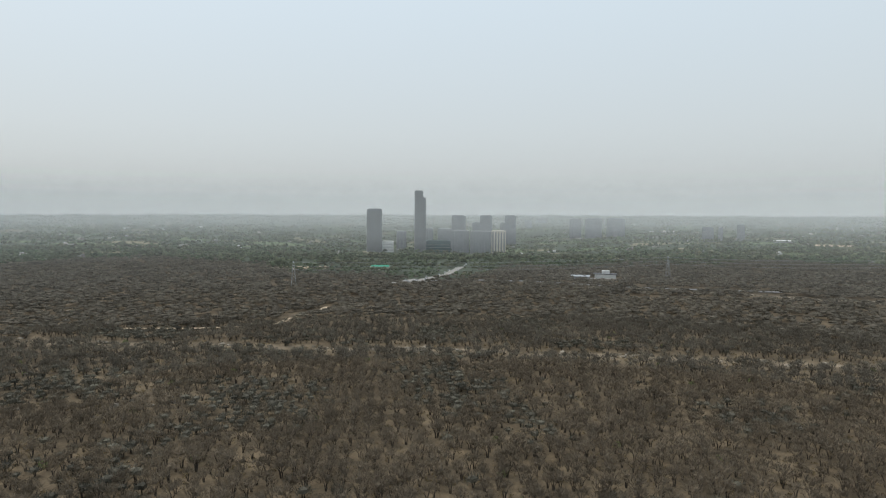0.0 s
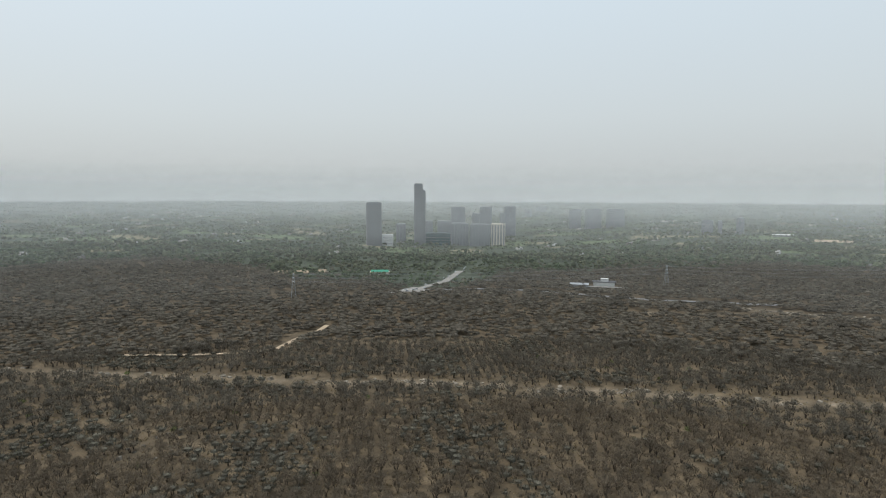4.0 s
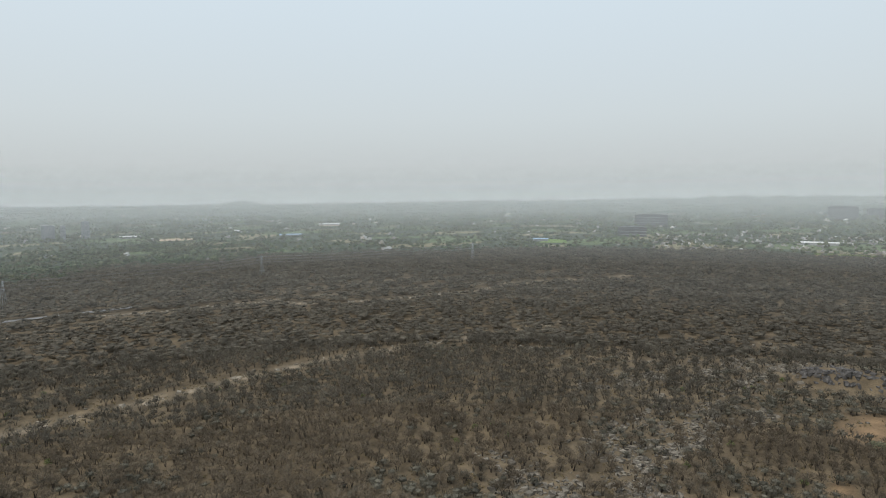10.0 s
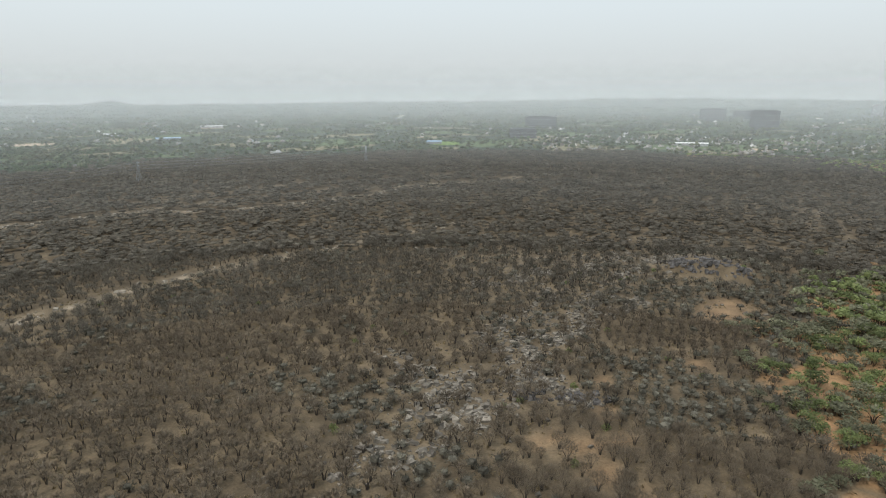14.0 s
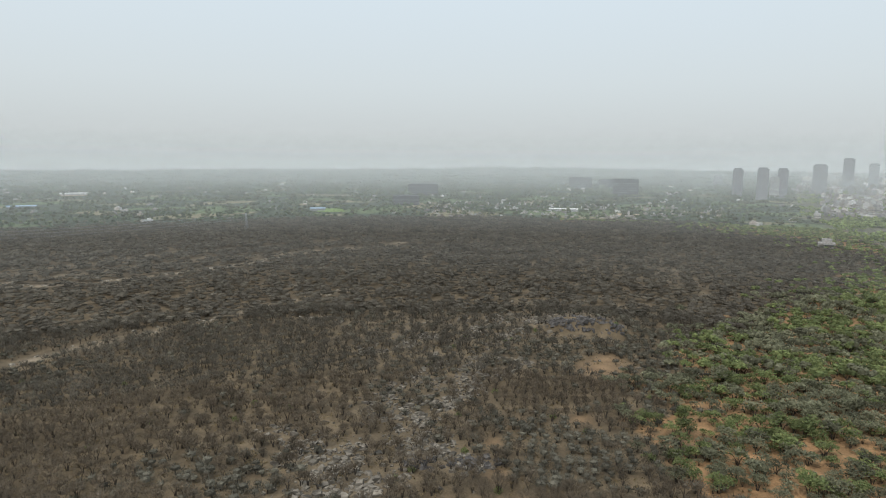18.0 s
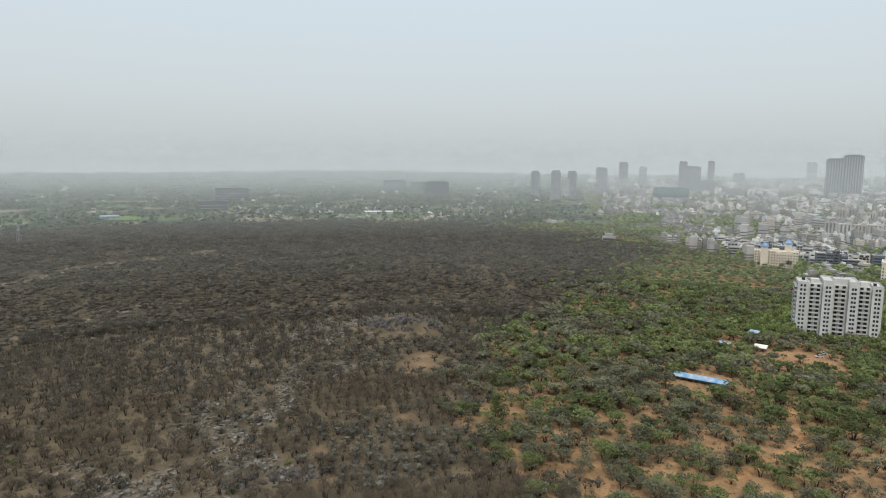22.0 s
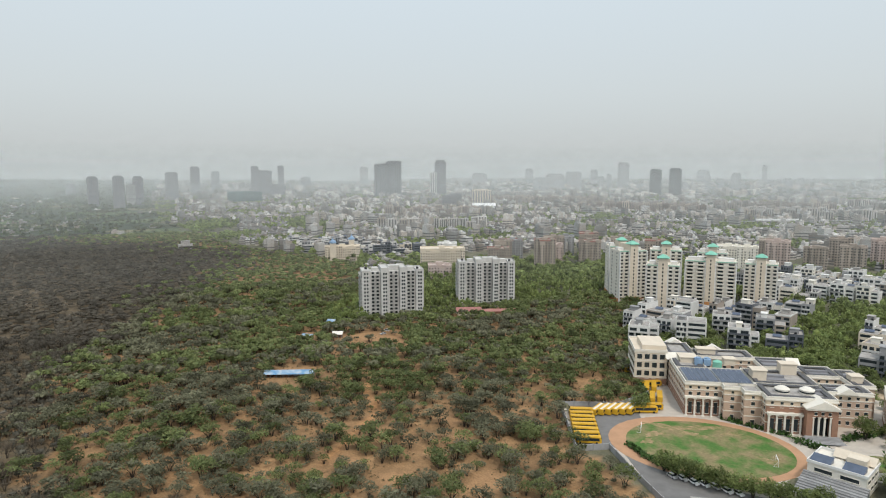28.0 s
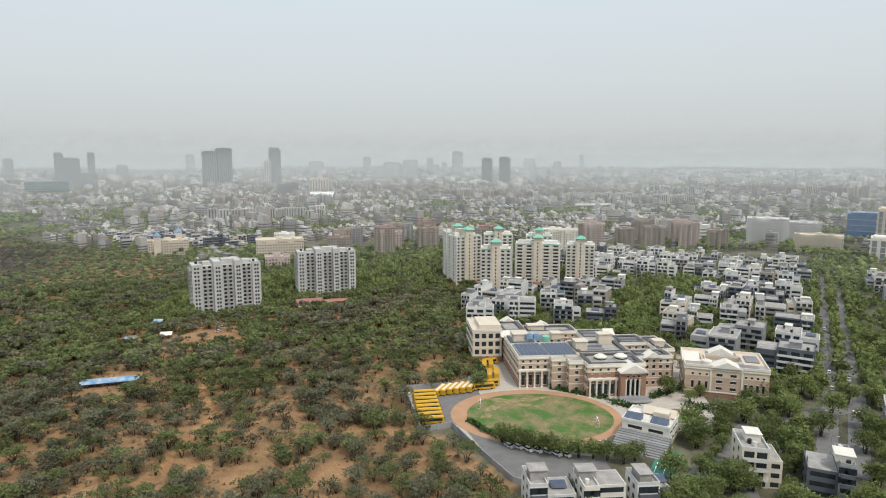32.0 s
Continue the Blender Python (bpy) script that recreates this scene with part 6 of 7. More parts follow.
for x0, y0, length, count, tall, mat, label in ((500, -2140, 280, 2, 34, HOUSE, "pale apartment slabs in a long row"), (400, -2420, 300, 3, 32, BROWNCITY, "brown apartment slabs in close rows"),
                                                (560, -1640, 320, 3, 26, HOUSE, "cream apartment slabs beyond the viaduct"), (150, -2380, 220, 2, 36, BROWNCITY, "brown apartment slabs beside a green belt"),
                                                (990, -1560, 330, 3, 29, BROWNCITY, "brown apartment slabs in close rows"), (1500, -1720, 420, 3, 30, BROWNCITY, "weathered apartment slabs in the haze"),
                                                (1880, -1930, 380, 2, 32, HOUSE, "pale apartment slabs in the haze"), (760, -1880, 300, 2, 30, BROWNCITY, "brown apartment slabs before far houses"),
                                                (1230, -1010, 240, 2, 26, BROWNCITY, "brown apartment slabs among low houses"), (930, -760, 200, 2, 24, HOUSE, "pale apartment slabs among low houses")):
    slab_rows(x0, y0, length, count, tall, mat, label)
# scattered roofs in the green plain
x, y = scatter(1150, 3600, -45, 108, 19000, cr)
r, az, town, dry, green = zones(x, y)
keep = ~town & ~dry & ~green & (waves(x, y, 380, 91) > 0.05)
x, y = x[keep], y[keep]
n = len(x)
tagged(new("village_houses", boxes_mesh("village_houses", x, y, cr.uniform(7, 24, n), cr.uniform(7, 13, n), cr.uniform(3, 7, n), np.radians(cr.uniform(-60, 60, n)), height(x, y) - 0.9, HOUSE, np.clip(cr.normal(0.2, 0.3, n), 0, 1))),
       "scattered pale houses and sheds in the green plain", "houses", kind="stuff")
x, y = scatter(1290, 1800, 74, 100, 1600, cr)
r, az, town, dry, green = zones(x, y)
keep = ~town & ~dry
x, y = x[keep], y[keep]
n = len(x)
tagged(new("far_yard", boxes_mesh("far_yard", x, y, cr.uniform(4, 14, n), cr.uniform(4, 8, n), cr.uniform(2, 5, n), np.radians(cr.uniform(-60, 60, n)), height(x, y) - 0.9, HOUSE, np.clip(cr.normal(0.1, 0.3, n), 0, 1))),
       "yard full of parked vehicles and small pale sheds", "yard", kind="stuff")

# trees of the town
x, y = scatter(170, 760, 118, 190, 36, cr)
keep = inside(x, y, TOWN)
for a, b, q in LOTS:
    keep &= np.hypot(x - a, y - b) > q * 0.85 + 1.2
c, s = math.cos(radians(STURN)), math.sin(radians(STURN))
u, v = (x - SX) * c + (y - SY) * s, -(x - SX) * s + (y - SY) * c
keep &= ~((u > -60) & (u < 84) & (v > -24) & (v < 74)) & ~((u > 74) & (u < 122) & (v > -34) & (v < 16))      # the school
keep &= ~((u > -56) & (u < 40) & (v > -72) & (v < 0)) & ~((u > 14) & (u < 52) & (v > -92) & (v < -20)) & ~((u > 44) & (u < 80) & (v > -56) & (v < -20)) & (near_line(x, y, SIDE) > 6) & ~((u > -36) & (u < 16) & (v > -97) & (v < -40))      # field, stand and drive
keep &= (near_line(x, y, AVENUE) > 9)
for a, b, q in [(397, -281, 27), (383, -370, 27)] + [(row[0], row[1], 12 + row[4]) for row in ESTATE]:
    keep &= np.hypot(x - a, y - b) > q
x, y = x[keep], y[keep]
size = cr.uniform(0.6, 1.25, len(x))
own = np.hypot(x, y) < 330
own &= np.cumsum(own) <= 170
BIG_TREES = [(153, -247), (13, -281), (6, -326), (-1, -299), (24, -330), (11, -307), (39, -312), (51, -243), (57, -259), (47, -269), (41, -279), (33, -313), (19, -258), (-2, -273), (-5, -290), (42, -297), (26, -295), (17, -246), (52, -211), (76, -291), (33, -216), (-12, -262), (-16, -282)]
LUSH_WOOD = [limbs(cr, 4, 2.4, 6.5, 2.6, 0.22) for _ in range(5)]
close = ~own & (np.hypot(x, y) < 470)
forest("street_trees", LUSH_NEAR, LUSH_WOOD, x[close], y[close], size[close], LUSH, "full green street trees between the villas", cr)
forest("street_trees", LUSH_MID, None, x[~own & ~close], y[~own & ~close], size[~own & ~close], LUSH, "full green street trees between the villas", cr)
fine_crowns = [tri_mesh("crown", t, LUSH, cr.uniform(0.25, 0.75) * np.ones(len(t))) for t in (leafy(cr, 900, 4.0, 1.8, 8.4, 0.72, 7, 0.32, 0.15) for _ in range(6))]
fine_trunks = [tri_mesh("trunk", t, BARK) for t in LUSH_WOOD]
spots = [(-19, -59), (-15.5, -62), (-11.5, -65.5), (-7, -68.5), (-3, -70.5), (2, -72.5), (7, -74), (12, -75.5), (17, -77), (22, -80), (27, -78), (54, -70), (58, -78), (64, -72), (70, -64), (76, -70), (84, -60), (90, -54), (98, -50), (80, -78), (66, -86), (92, -66), (104, -44), (74, -26), (78, -14), (82, -20), (52, -84), (46, -90), (100, -60), (110, -50), (116, -40)]
big = BIG_TREES
ex, ey = np.array([campus(*p) for p in spots] + big).T
ex, ey, es = np.append(x[own], ex), np.append(y[own], ey), np.concatenate([size[own], np.append(cr.uniform(0.85, 1.15, 11), cr.uniform(0.6, 1.0, len(spots) - 11)), cr.uniform(1.15, 1.6, len(big))])
grove("street_tree", ex, ey, es, fine_crowns, fine_trunks, "full green broadleaf tree beside the street", "tree", "street trees near the school")
line = []
for (x0, y0), (x1, y1) in zip(PARK, PARK[1:]):
    n = 46
    k = cr.uniform(0, 1, n)
    line.append(np.stack([x0 + (x1 - x0) * k + cr.normal(0, 5, n), y0 + (y1 - y0) * k], -1))
for side in (-8.5, 0.0, 8.5):
    for (x0, y0), (x1, y1) in zip(AVENUE[1:], AVENUE[2:]):
        n = int(math.hypot(x1 - x0, y1 - y0) / 8)
        k = (np.arange(n) + cr.uniform(0, 0.8, n)) / n
        line.append(np.stack([x0 + (x1 - x0) * k + side * 1.35 + cr.normal(0, 0.8, n), y0 + (y1 - y0) * k], -1))
line = np.concatenate(line)
forest("avenue_trees", LUSH_MID, LUSH_WOOD, line[:, 0], line[:, 1], cr.uniform(0.85, 1.4, len(line)), LUSH, "rows of green trees along the avenue and the park", cr)
x, y = np.concatenate([scatter(640, 1500, 104, 184, 95, cr), scatter(1500, 3000, 104, 184, 210, cr)], 1)
keep = inside(x, y, TOWN) & ((waves(x, y, 260, 95) > 0.1) | (waves(x, y, 420, 96) > 0.38) | (near_line(x, y, LINE) < 55)) & (near_line(x, y, LINE) > 12)
x, y = x[keep], y[keep]
forest("city_trees", LUSH_FAR, None, x, y, cr.uniform(0.9, 1.7, len(x)), LUSH, "green trees between the houses of the city", cr)

# ---- school grounds ----
def flat(name, ring, z, mat, label, category, thick=0.3):
    return single(name, Mesh().prism(ring, z - thick, z), mat, label=label, category=category, kind="structure")


def oval(cu, cv, ru, rv, tilt, n=40):
    c, s = math.cos(radians(tilt)), math.sin(radians(tilt))
    return [campus(cu + c * ru * math.cos(a) - s * rv * math.sin(a), cv + s * ru * math.cos(a) + c * rv * math.sin(a)) for a in (2 * math.pi * k / n for k in range(n))]


flat("school_yard", [campus(*p) for p in ((-54, 0), (-50, -46), (-37, -42), (-29, -62), (-20, -88), (4, -84), (26, -56), (50, -58), (80, -40), (84, -20), (120, 20), (84, 40), (60, 60), (15, 74), (-16, 84), (-12, 22), (-28, 4))], -0.50, PAVING, "pale paved school yard", "pavement")
flat("sports_track", oval(0.5, -34, 37, 30, -8), -0.42, CLAY, "orange clay running track round the turf", "track")
flat("sports_field", oval(2, -34.5, 31.5, 25.5, -8), -0.36, GRASS, "patchy green and brown turf field", "field")
flat("bus_yard", [campus(*p) for p in ((-53, 0), (-45.5, -46), (-33, -40.5), (-27, -30), (-24, -20), (-20, -8), (-20, 1.5))], -0.46, ASPHALT, "grey asphalt bus yard inside the wall", "yard")
flat("school_road", [campus(*p) for p in ((-33, -40.5), (-27, -38), (-21, -49), (-13, -61), (-3, -68), (16, -75), (16, -90), (0, -98), (-18, -92), (-27, -67))], -0.455, ASPHALT, "wide grey asphalt road inside the boundary wall", "road")
for k, (u, v, ru, rv, turn) in enumerate(((-9, -16.5, 9, 2.6, -12), (5, -15, 7, 2.2, 8), (-1, -23, 6, 1.9, -20), (-17, -25, 4.5, 2.4, 30), (15, -20, 4, 1.6, 10), (22, -44, 3.6, 2.2, -35), (-21, -33, 3.2, 2, 50))):
    c, w = math.cos(radians(turn)), math.sin(radians(turn))
    edge = [(b, 1 + 0.22 * math.sin(3 * b + k) + 0.16 * math.sin(7 * b + 2.3 * k) + 0.1 * math.sin(11 * b)) for b in (2 * math.pi * i / 44 for i in range(44))]
    flat("worn_turf", [campus(u + q * (c * ru * math.cos(b) - w * rv * math.sin(b)), v + q * (w * ru * math.cos(b) + c * rv * math.sin(b))) for b, q in edge], -0.352, WORN, "trodden sandy patch in the turf field", "bare patch")
ring = oval(62, -40, 15, 13, 20, 32)
single("school_drive", Mesh().strip(ring + ring[:2], 6.5, -0.38), PAVING, label="pale curved drive before the school portico", category="drive", kind="structure")
single("drive_lawn", Mesh().prism(oval(62, -40, 9, 7, 20, 24), -0.7, -0.3), GRASS, label="small round lawn inside the drive", category="lawn", kind="structure")


def hedge(points, width, high, label):
    r = np.random.default_rng(len(points) + int(points[0][0] * 7) % 97)
    tris = []
    for (u0, v0), (u1, v1) in zip(points, points[1:]):
        n = int(math.hypot(u1 - u0, v1 - v0) * 16)
        k = r.uniform(0, 1, n)
        x, y = u0 + (u1 - u0) * k + r.normal(0, width / 3, n), v0 + (v1 - v0) * k + r.normal(0, width / 3, n)
        z = r.uniform(0, high, n) - 0.6
        c = np.stack([np.array([campus(a, b)[i] for a, b in zip(x, y)]) for i in (0, 1)] + [z], -1)
        d1, d2 = r.normal(0, 0.45, (n, 3)), r.normal(0, 0.45, (n, 3))
        tris.append(np.stack([c - d1, c + d1 * 0.6 + d2, c + d1 * 0.5 - d2], 1))
    return tagged(new("hedge", tri_mesh("hedge", np.concatenate(tris), HEDGE)), label, "hedge", "clipped hedges of the school")


hedge([(-29.5, -38), (-24, -49), (-15, -60), (-3, -67), (18, -71)], 1.6, 1.9, "green hedge and shrubs along the sports field")
hedge([(15, -3), (22, -8), (29, -13), (38, -18.5)], 1.6, 1.8, "low clipped hedge before the school front")
hedge([(38, -22), (46, -32), (49, -40)], 3.0, 2.4, "thick green hedge beside the portico steps")
hedge([(58, -20), (68, -14), (80, -8)], 3.0, 2.2, "green hedge between school and annex")
hedge([(70, -30), (80, -36), (92, -34), (108, -26)], 3.0, 2.6, "green hedge before the annex")
hedge([(-14, 10), (-14, 40), (-17, 70)], 2.2, 3.0, "yellow-green hedge along the side wall")

wall = thing("boundary_wall", 0, 0, 0, 0, "grey concrete boundary wall between school and wood", "wall")
BOUND = [campus(*p) for p in ((-17, 84), (-12.5, 22), (-28.5, 4), (-56, 1), (-53, -20), (-50, -47), (-37, -43), (-31, -62), (-21, -90), (-5, -102))]
for (x0, y0), (x1, y1) in zip(BOUND, BOUND[1:]):
    n = max(1, int(math.hypot(x1 - x0, y1 - y0) / 6))
    deg = math.degrees(math.atan2(y1 - y0, x1 - x0))
    for k in range(n):
        a = (k + 0.5) / n
        part("wall_panel", Mesh().turned(x0 + (x1 - x0) * a, y0 + (y1 - y0) * a, -1.2, 1.9, math.hypot(x1 - x0, y1 - y0) / n - 0.12, 0.3, deg), GREY, wall)
        part("post", Mesh().turned(x0 + (x1 - x0) * k / n, y0 + (y1 - y0) * k / n, -1.2, 2.2, 0.45, 0.45, deg), GREY, wall)

# the spectators' stand with its building and courts
stand = thing("spectator_stand", *campus(40, -60), STURN - 38, -0.7, "white pavilion with roof solar panels and a stepped grey stand", "pavilion")
part("wall", Mesh().box(-9, 9, -6, 9, 0, 8), TRIM, stand)
part("parapet", parapet(Mesh(), -9.3, 9.3, -6.3, 9.3, 8, 1.0), WHITE, stand)
part("roof_gable", Mesh().gable(-4, 9, 4, 10, 8.6, 11, "x"), CREAM, stand)
part("stair_hut", Mesh().box(1, 7, 1, 5, 8, 11), CREAM, stand)
for sx in (-5.5, 4.5):
    part("solar_panel", Mesh().add([(sx - 3.2, -5, 8.6), (sx + 3.2, -5, 8.6), (sx + 3.2, -0.5, 9.9), (sx - 3.2, -0.5, 9.9), (sx + 3.2, -0.5, 8), (sx - 3.2, -0.5, 8)], [(0, 1, 2, 3), (3, 2, 4, 5), (0, 3, 5), (1, 4, 2)]), SOLAR, stand)
row_of("window", window_mesh("window", 5.5, 1.3, TRIM), stand, "f", -8, 8, -6, 2, (5.4,))
row_of("window", window_mesh("window", 3.0, 1.3, TRIM), stand, "r", -5, 8, 9, 3, (5.4, 2.0))
for k in range(10):
    part("seating_step", Mesh().box(-10, 10, -7 - k * 1.15, -6, 0, 4.8 - k * 0.48), GREY, stand)
part("aisle", Mesh().box(-0.5, 0.5, -18, -6.02, 0, 0.35), GREYDARK, stand)
flat("sports_court", [campus(*p) for p in ((28, -88), (40, -70), (47, -74), (36, -92))], -0.34, COURT, "green painted tennis court", "court")
lines = Mesh()
for a, b in (((30, -87.6), (40.2, -72)), ((35.6, -90.5), (45.8, -74.8)), ((32.8, -89), (43, -73.4))):
    lines.strip([campus(*a), campus(*b)], 0.25, -0.31)
single("court_line", lines, WHITEPAINT, label="white painted lines of the court", category="marking", kind="structure")


def goal(u, v, turn):
    x, y = campus(u, v)
    root = thing("football_goal", x, y, turn, -0.4, "white football goal frame on the turf", "goal", "football goals")
    for px in (-3.0, 3.0):
        part("post", Mesh().cyl(px, 0, 0, 2.4, 0.09, 8), WHITEPAINT, root)
        part("back_stay", Mesh().add([(px - 0.05, 0, 2.4), (px + 0.05, 0, 2.4), (px + 0.05, 1.6, 0), (px - 0.05, 1.6, 0)], [(0, 1, 2, 3)]).box(px - 0.05, px + 0.05, 0, 1.6, 0, 0.1), WHITEPAINT, root)
    part("crossbar", Mesh().box(-3.1, 3.1, -0.09, 0.09, 2.32, 2.5), WHITEPAINT, root)


goal(-22, -22, STURN + 80)
goal(24, -46, STURN + 80)


def bus(x, y, turn, top=YELLOW):
    root = thing("school_bus", x, y, turn, -0.38, "yellow school bus with dark windows parked in the yard", "bus", "parked school buses")
    ring = [(-5.3, 0.45), (5.2, 0.45), (5.35, 1.6), (5.1, 2.85), (4.8, 3.0), (-5.2, 3.0), (-5.35, 2.7)]
    m = Mesh()
    n = len(ring)
    m.add([(a, s, b) for s in (-1.22, 1.22) for a, b in ring], [tuple(range(n)), tuple(range(2 * n - 1, n - 1, -1))] + [((i + 1) % n, i, n + i, n + (i + 1) % n) for i in range(n)])
    part("body", m, YELLOW, root)
    part("roof", Mesh().prism([(-4.9, -0.5), (4.6, -0.5), (4.6, 0.5), (-4.9, 0.5)], 3.0, 3.12, 0.97), top, root, "ribbed bus roof")
    part("window_band", Mesh().box(-4.9, 4.4, -1.25, 1.25, 1.35, 2.6), GLASS, root)
    part("windscreen", Mesh().box(5.1, 5.32, -1.05, 1.05, 1.5, 2.55), GLASS, root)
    for wx in (-3.2, 3.4):
        for wy in (-1.12, 1.12):
            part("wheel", Mesh().add([(wx + 0.48 * math.cos(a), wy + s, 0.48 + 0.48 * math.sin(a)) for s in (-0.14, 0.14) for a in (k * math.pi / 5 for k in range(10))],
                 [tuple(range(10)), tuple(range(19, 9, -1))] + [((i + 1) % 10, i, 10 + i, 10 + (i + 1) % 10) for i in range(10)]), TYRE, root)
    return root


first, pale = bus(*campus(-17, 66), STURN + 30), None
spots = [(-46.5 + 0.2 * k, -8.0 - k * 4.4, 4 + 3 * math.sin(k * 2.3)) for k in range(8)] + [(-38.5 + k * 3.2, -4.5 + k * 0.7, 62) for k in range(6)] + [(-17, -1, 8), (-14, 3.2, 8), (-11.5, 16, 82), (-7.8, 17.5, 82), (-12, 30, 82), (-8.2, 32, 82), (-15, 60, 30), (-9, 36, 20)]
for u, v, t in spots:
    x, y = campus(u, v)
    if t == 62 and pale is None:
        pale = bus(x, y, STURN + t, TRIM)
    else:
        copy_thing(pale if t == 62 else first, pose(x, y, -0.38, 0, 0, STURN + t))


def car(x, y, turn, label="pale parked car on asphalt"):
    root = thing("car", x, y, turn, -0.36, label, "car", "cars on the roads")
    part("body", Mesh().prism([(-2.1, -0.85), (2.1, -0.85), (2.2, 0), (2.1, 0.85), (-2.1, 0.85)], 0.3, 0.9, 0.97), VEHICLE, root)
    part("cabin", Mesh().prism([(-1.6, -0.78), (1.0, -0.78), (1.0, 0.78), (-1.6, 0.78)], 0.9, 1.45, 0.78), GLASS, root)
    part("roof", Mesh().box(-1.2, 0.7, -0.6, 0.6, 1.45, 1.5), VEHICLE, root)
    for wx in (-1.3, 1.3):
        for wy in (-0.78, 0.78):
            part("wheel", Mesh().add([(wx + 0.32 * math.cos(a), wy + s, 0.32 + 0.32 * math.sin(a)) for s in (-0.1, 0.1) for a in (k * math.pi / 4 for k in range(8))],
                 [tuple(range(8)), tuple(range(15, 7, -1))] + [((i + 1) % 8, i, 8 + i, 8 + (i + 1) % 8) for i in range(8)]), TYRE, root)
    return root


one = car(7, -338, 95)
for x, y, t in ((6, -352, 95), (7, -364, 95), (16, -372, 275), (13, -345, 275), (2, -318, 60), (-2, -312, 60), (22, -430, 95), (25, -470, 95), (350, -243, 30), (344, -236, 80)):
    copy_thing(one, pose(x, y, -0.36, 0, 0, t))
for k in range(7):
    x, y = campus(-17 + k * 3.3, -63.5 - k * 1.5 + 0.5 * math.sin(k * 2.1))
    copy_thing(one, pose(x, y, -0.36, 0, 0, STURN - 60))

# ---- roads ----
for side in (-5.2, 5.2):
    single("avenue", Mesh().strip([(x + side, y) for x, y in AVENUE], 7.2, -0.38), ASPHALT, label="grey asphalt carriageway of the tree-lined avenue", category="road", kind="structure")
single("side_street", Mesh().strip(SIDE, 7, -0.40), ASPHALT, label="grey asphalt side street below trees", category="road", kind="structure")
single("side_street", Mesh().strip([(36, -190), (28, -215), (42, -262), (38, -280)], 6, -0.44), ASPHALT, label="narrow asphalt lane", category="road", kind="structure")
single("building_plot", Mesh().prism([(112, -338), (84, -352), (78, -366), (108, -366)], -0.8, -0.42), SANDY, label="bare sandy building plot", category="plot", kind="structure")
single("building_plot", Mesh().prism([(-12, -372), (-34, -378), (-36, -330), (-10, -330)], -0.8, -0.42), SANDY, label="bare sandy plot by the avenue", category="plot", kind="structure")
single("highway", Mesh().strip(HIGHWAY[3:7], 9, 0.1), PALE, label="grey highway through the dry wood", category="road", kind="structure")
single("highway", Mesh().strip(BRANCH, 9, 0.08), ASPHALT, label="pale branch road along the wood", category="road", kind="structure")
single("highway_apron", Mesh().prism([(-50, 682), (-28, 668), (-14, 690), (-34, 712)], -0.4, 0.14), PALE, label="pale bare apron at the road junction", category="road", kind="structure")
single("forest_track", Mesh().strip(DIRT, 4.2, 0.15), SANDY, label="pale dirt track through the dry wood", category="track", kind="structure")
hv = random.Random(3)
for k in range(16):
    a = hv.random() * (len(HIGHWAY) - 5) + 3
    i = int(a)
    x0, y0 = HIGHWAY[i]
    x1, y1 = HIGHWAY[i + 1]
    f = a - i
    deg = math.degrees(math.atan2(y1 - y0, x1 - x0))
    off = hv.choice((-5, -2, 2, 5))
    copy_thing(one, pose(x0 + (x1 - x0) * f - off * math.sin(radians(deg)), y0 + (y1 - y0) * f + off * math.cos(radians(deg)), 0.12, 0, 0, deg))

# ---- sheds and camps ----
def shed(x, y, turn, w, d, h, mat, label, posts=6):
    root = thing("shed", x, y, turn, -0.9, label, "shed", "sheds in the wood")
    part("back_wall", Mesh().box(-w / 2, w / 2, d / 2 - 0.3, d / 2, 0, h), GREY, root)
    part("roof", Mesh().add([(-w / 2 - 0.6, -d / 2 - 0.6, h), (w / 2 + 0.6, -d / 2 - 0.6, h), (w / 2 + 0.6, d / 2 + 0.5, h + 1.1), (-w / 2 - 0.6, d / 2 + 0.5, h + 1.1),
         (-w / 2 - 0.6, -d / 2 - 0.6, h - 0.12), (w / 2 + 0.6, -d / 2 - 0.6, h - 0.12), (w / 2 + 0.6, d / 2 + 0.5, h + 0.98), (-w / 2 - 0.6, d / 2 + 0.5, h + 0.98)],
         [(0, 1, 2, 3), (7, 6, 5, 4), (0, 4, 5, 1), (1, 5, 6, 2), (2, 6, 7, 3), (3, 7, 4, 0)]), mat, root)
    for k in range(posts):
        part("post", Mesh().cyl(-w / 2 + w * k / (posts - 1), -d / 2, 0, h - 0.05, 0.12, 6), STEEL, root)
    for k in range(posts - 1):
        part("stall_wall", Mesh().box(-w / 2 + w * (k + 0.5) / (posts - 1) - 0.1, -w / 2 + w * (k + 0.5) / (posts - 1) + 0.1, -d / 2 + 1, d / 2 - 0.3, 0, h * 0.8), BRICKRED, root)
    return root


shed(302, -146, math.degrees(math.atan2(-20, -15)), 26, 3.6, 2.8, BLUE, "long open shed with a bright blue sheet roof", 9)
shed(366, -190, -150, 7.5, 3.6, 2.6, BLUE, "small shed with a blue sheet roof", 4)
shed(390, -222, -140, 5, 4, 3.4, BLUE, "blue-roofed hut among trees", 3)
shed(357, -208, -130, 6, 4, 3.2, TRIM, "pale hut with a flat roof and blue awning", 4)
low = thing("club_house", 352, -322, -125, -0.8, "low red-roofed club house beside the white towers", "house")
part("wall", Mesh().box(-9, 9, -5, 5, 0, 4), CREAM, low)
part("roof", Mesh().gable(-10, 10, -6, 6, 4, 6.2, "x"), REDROOF, low)
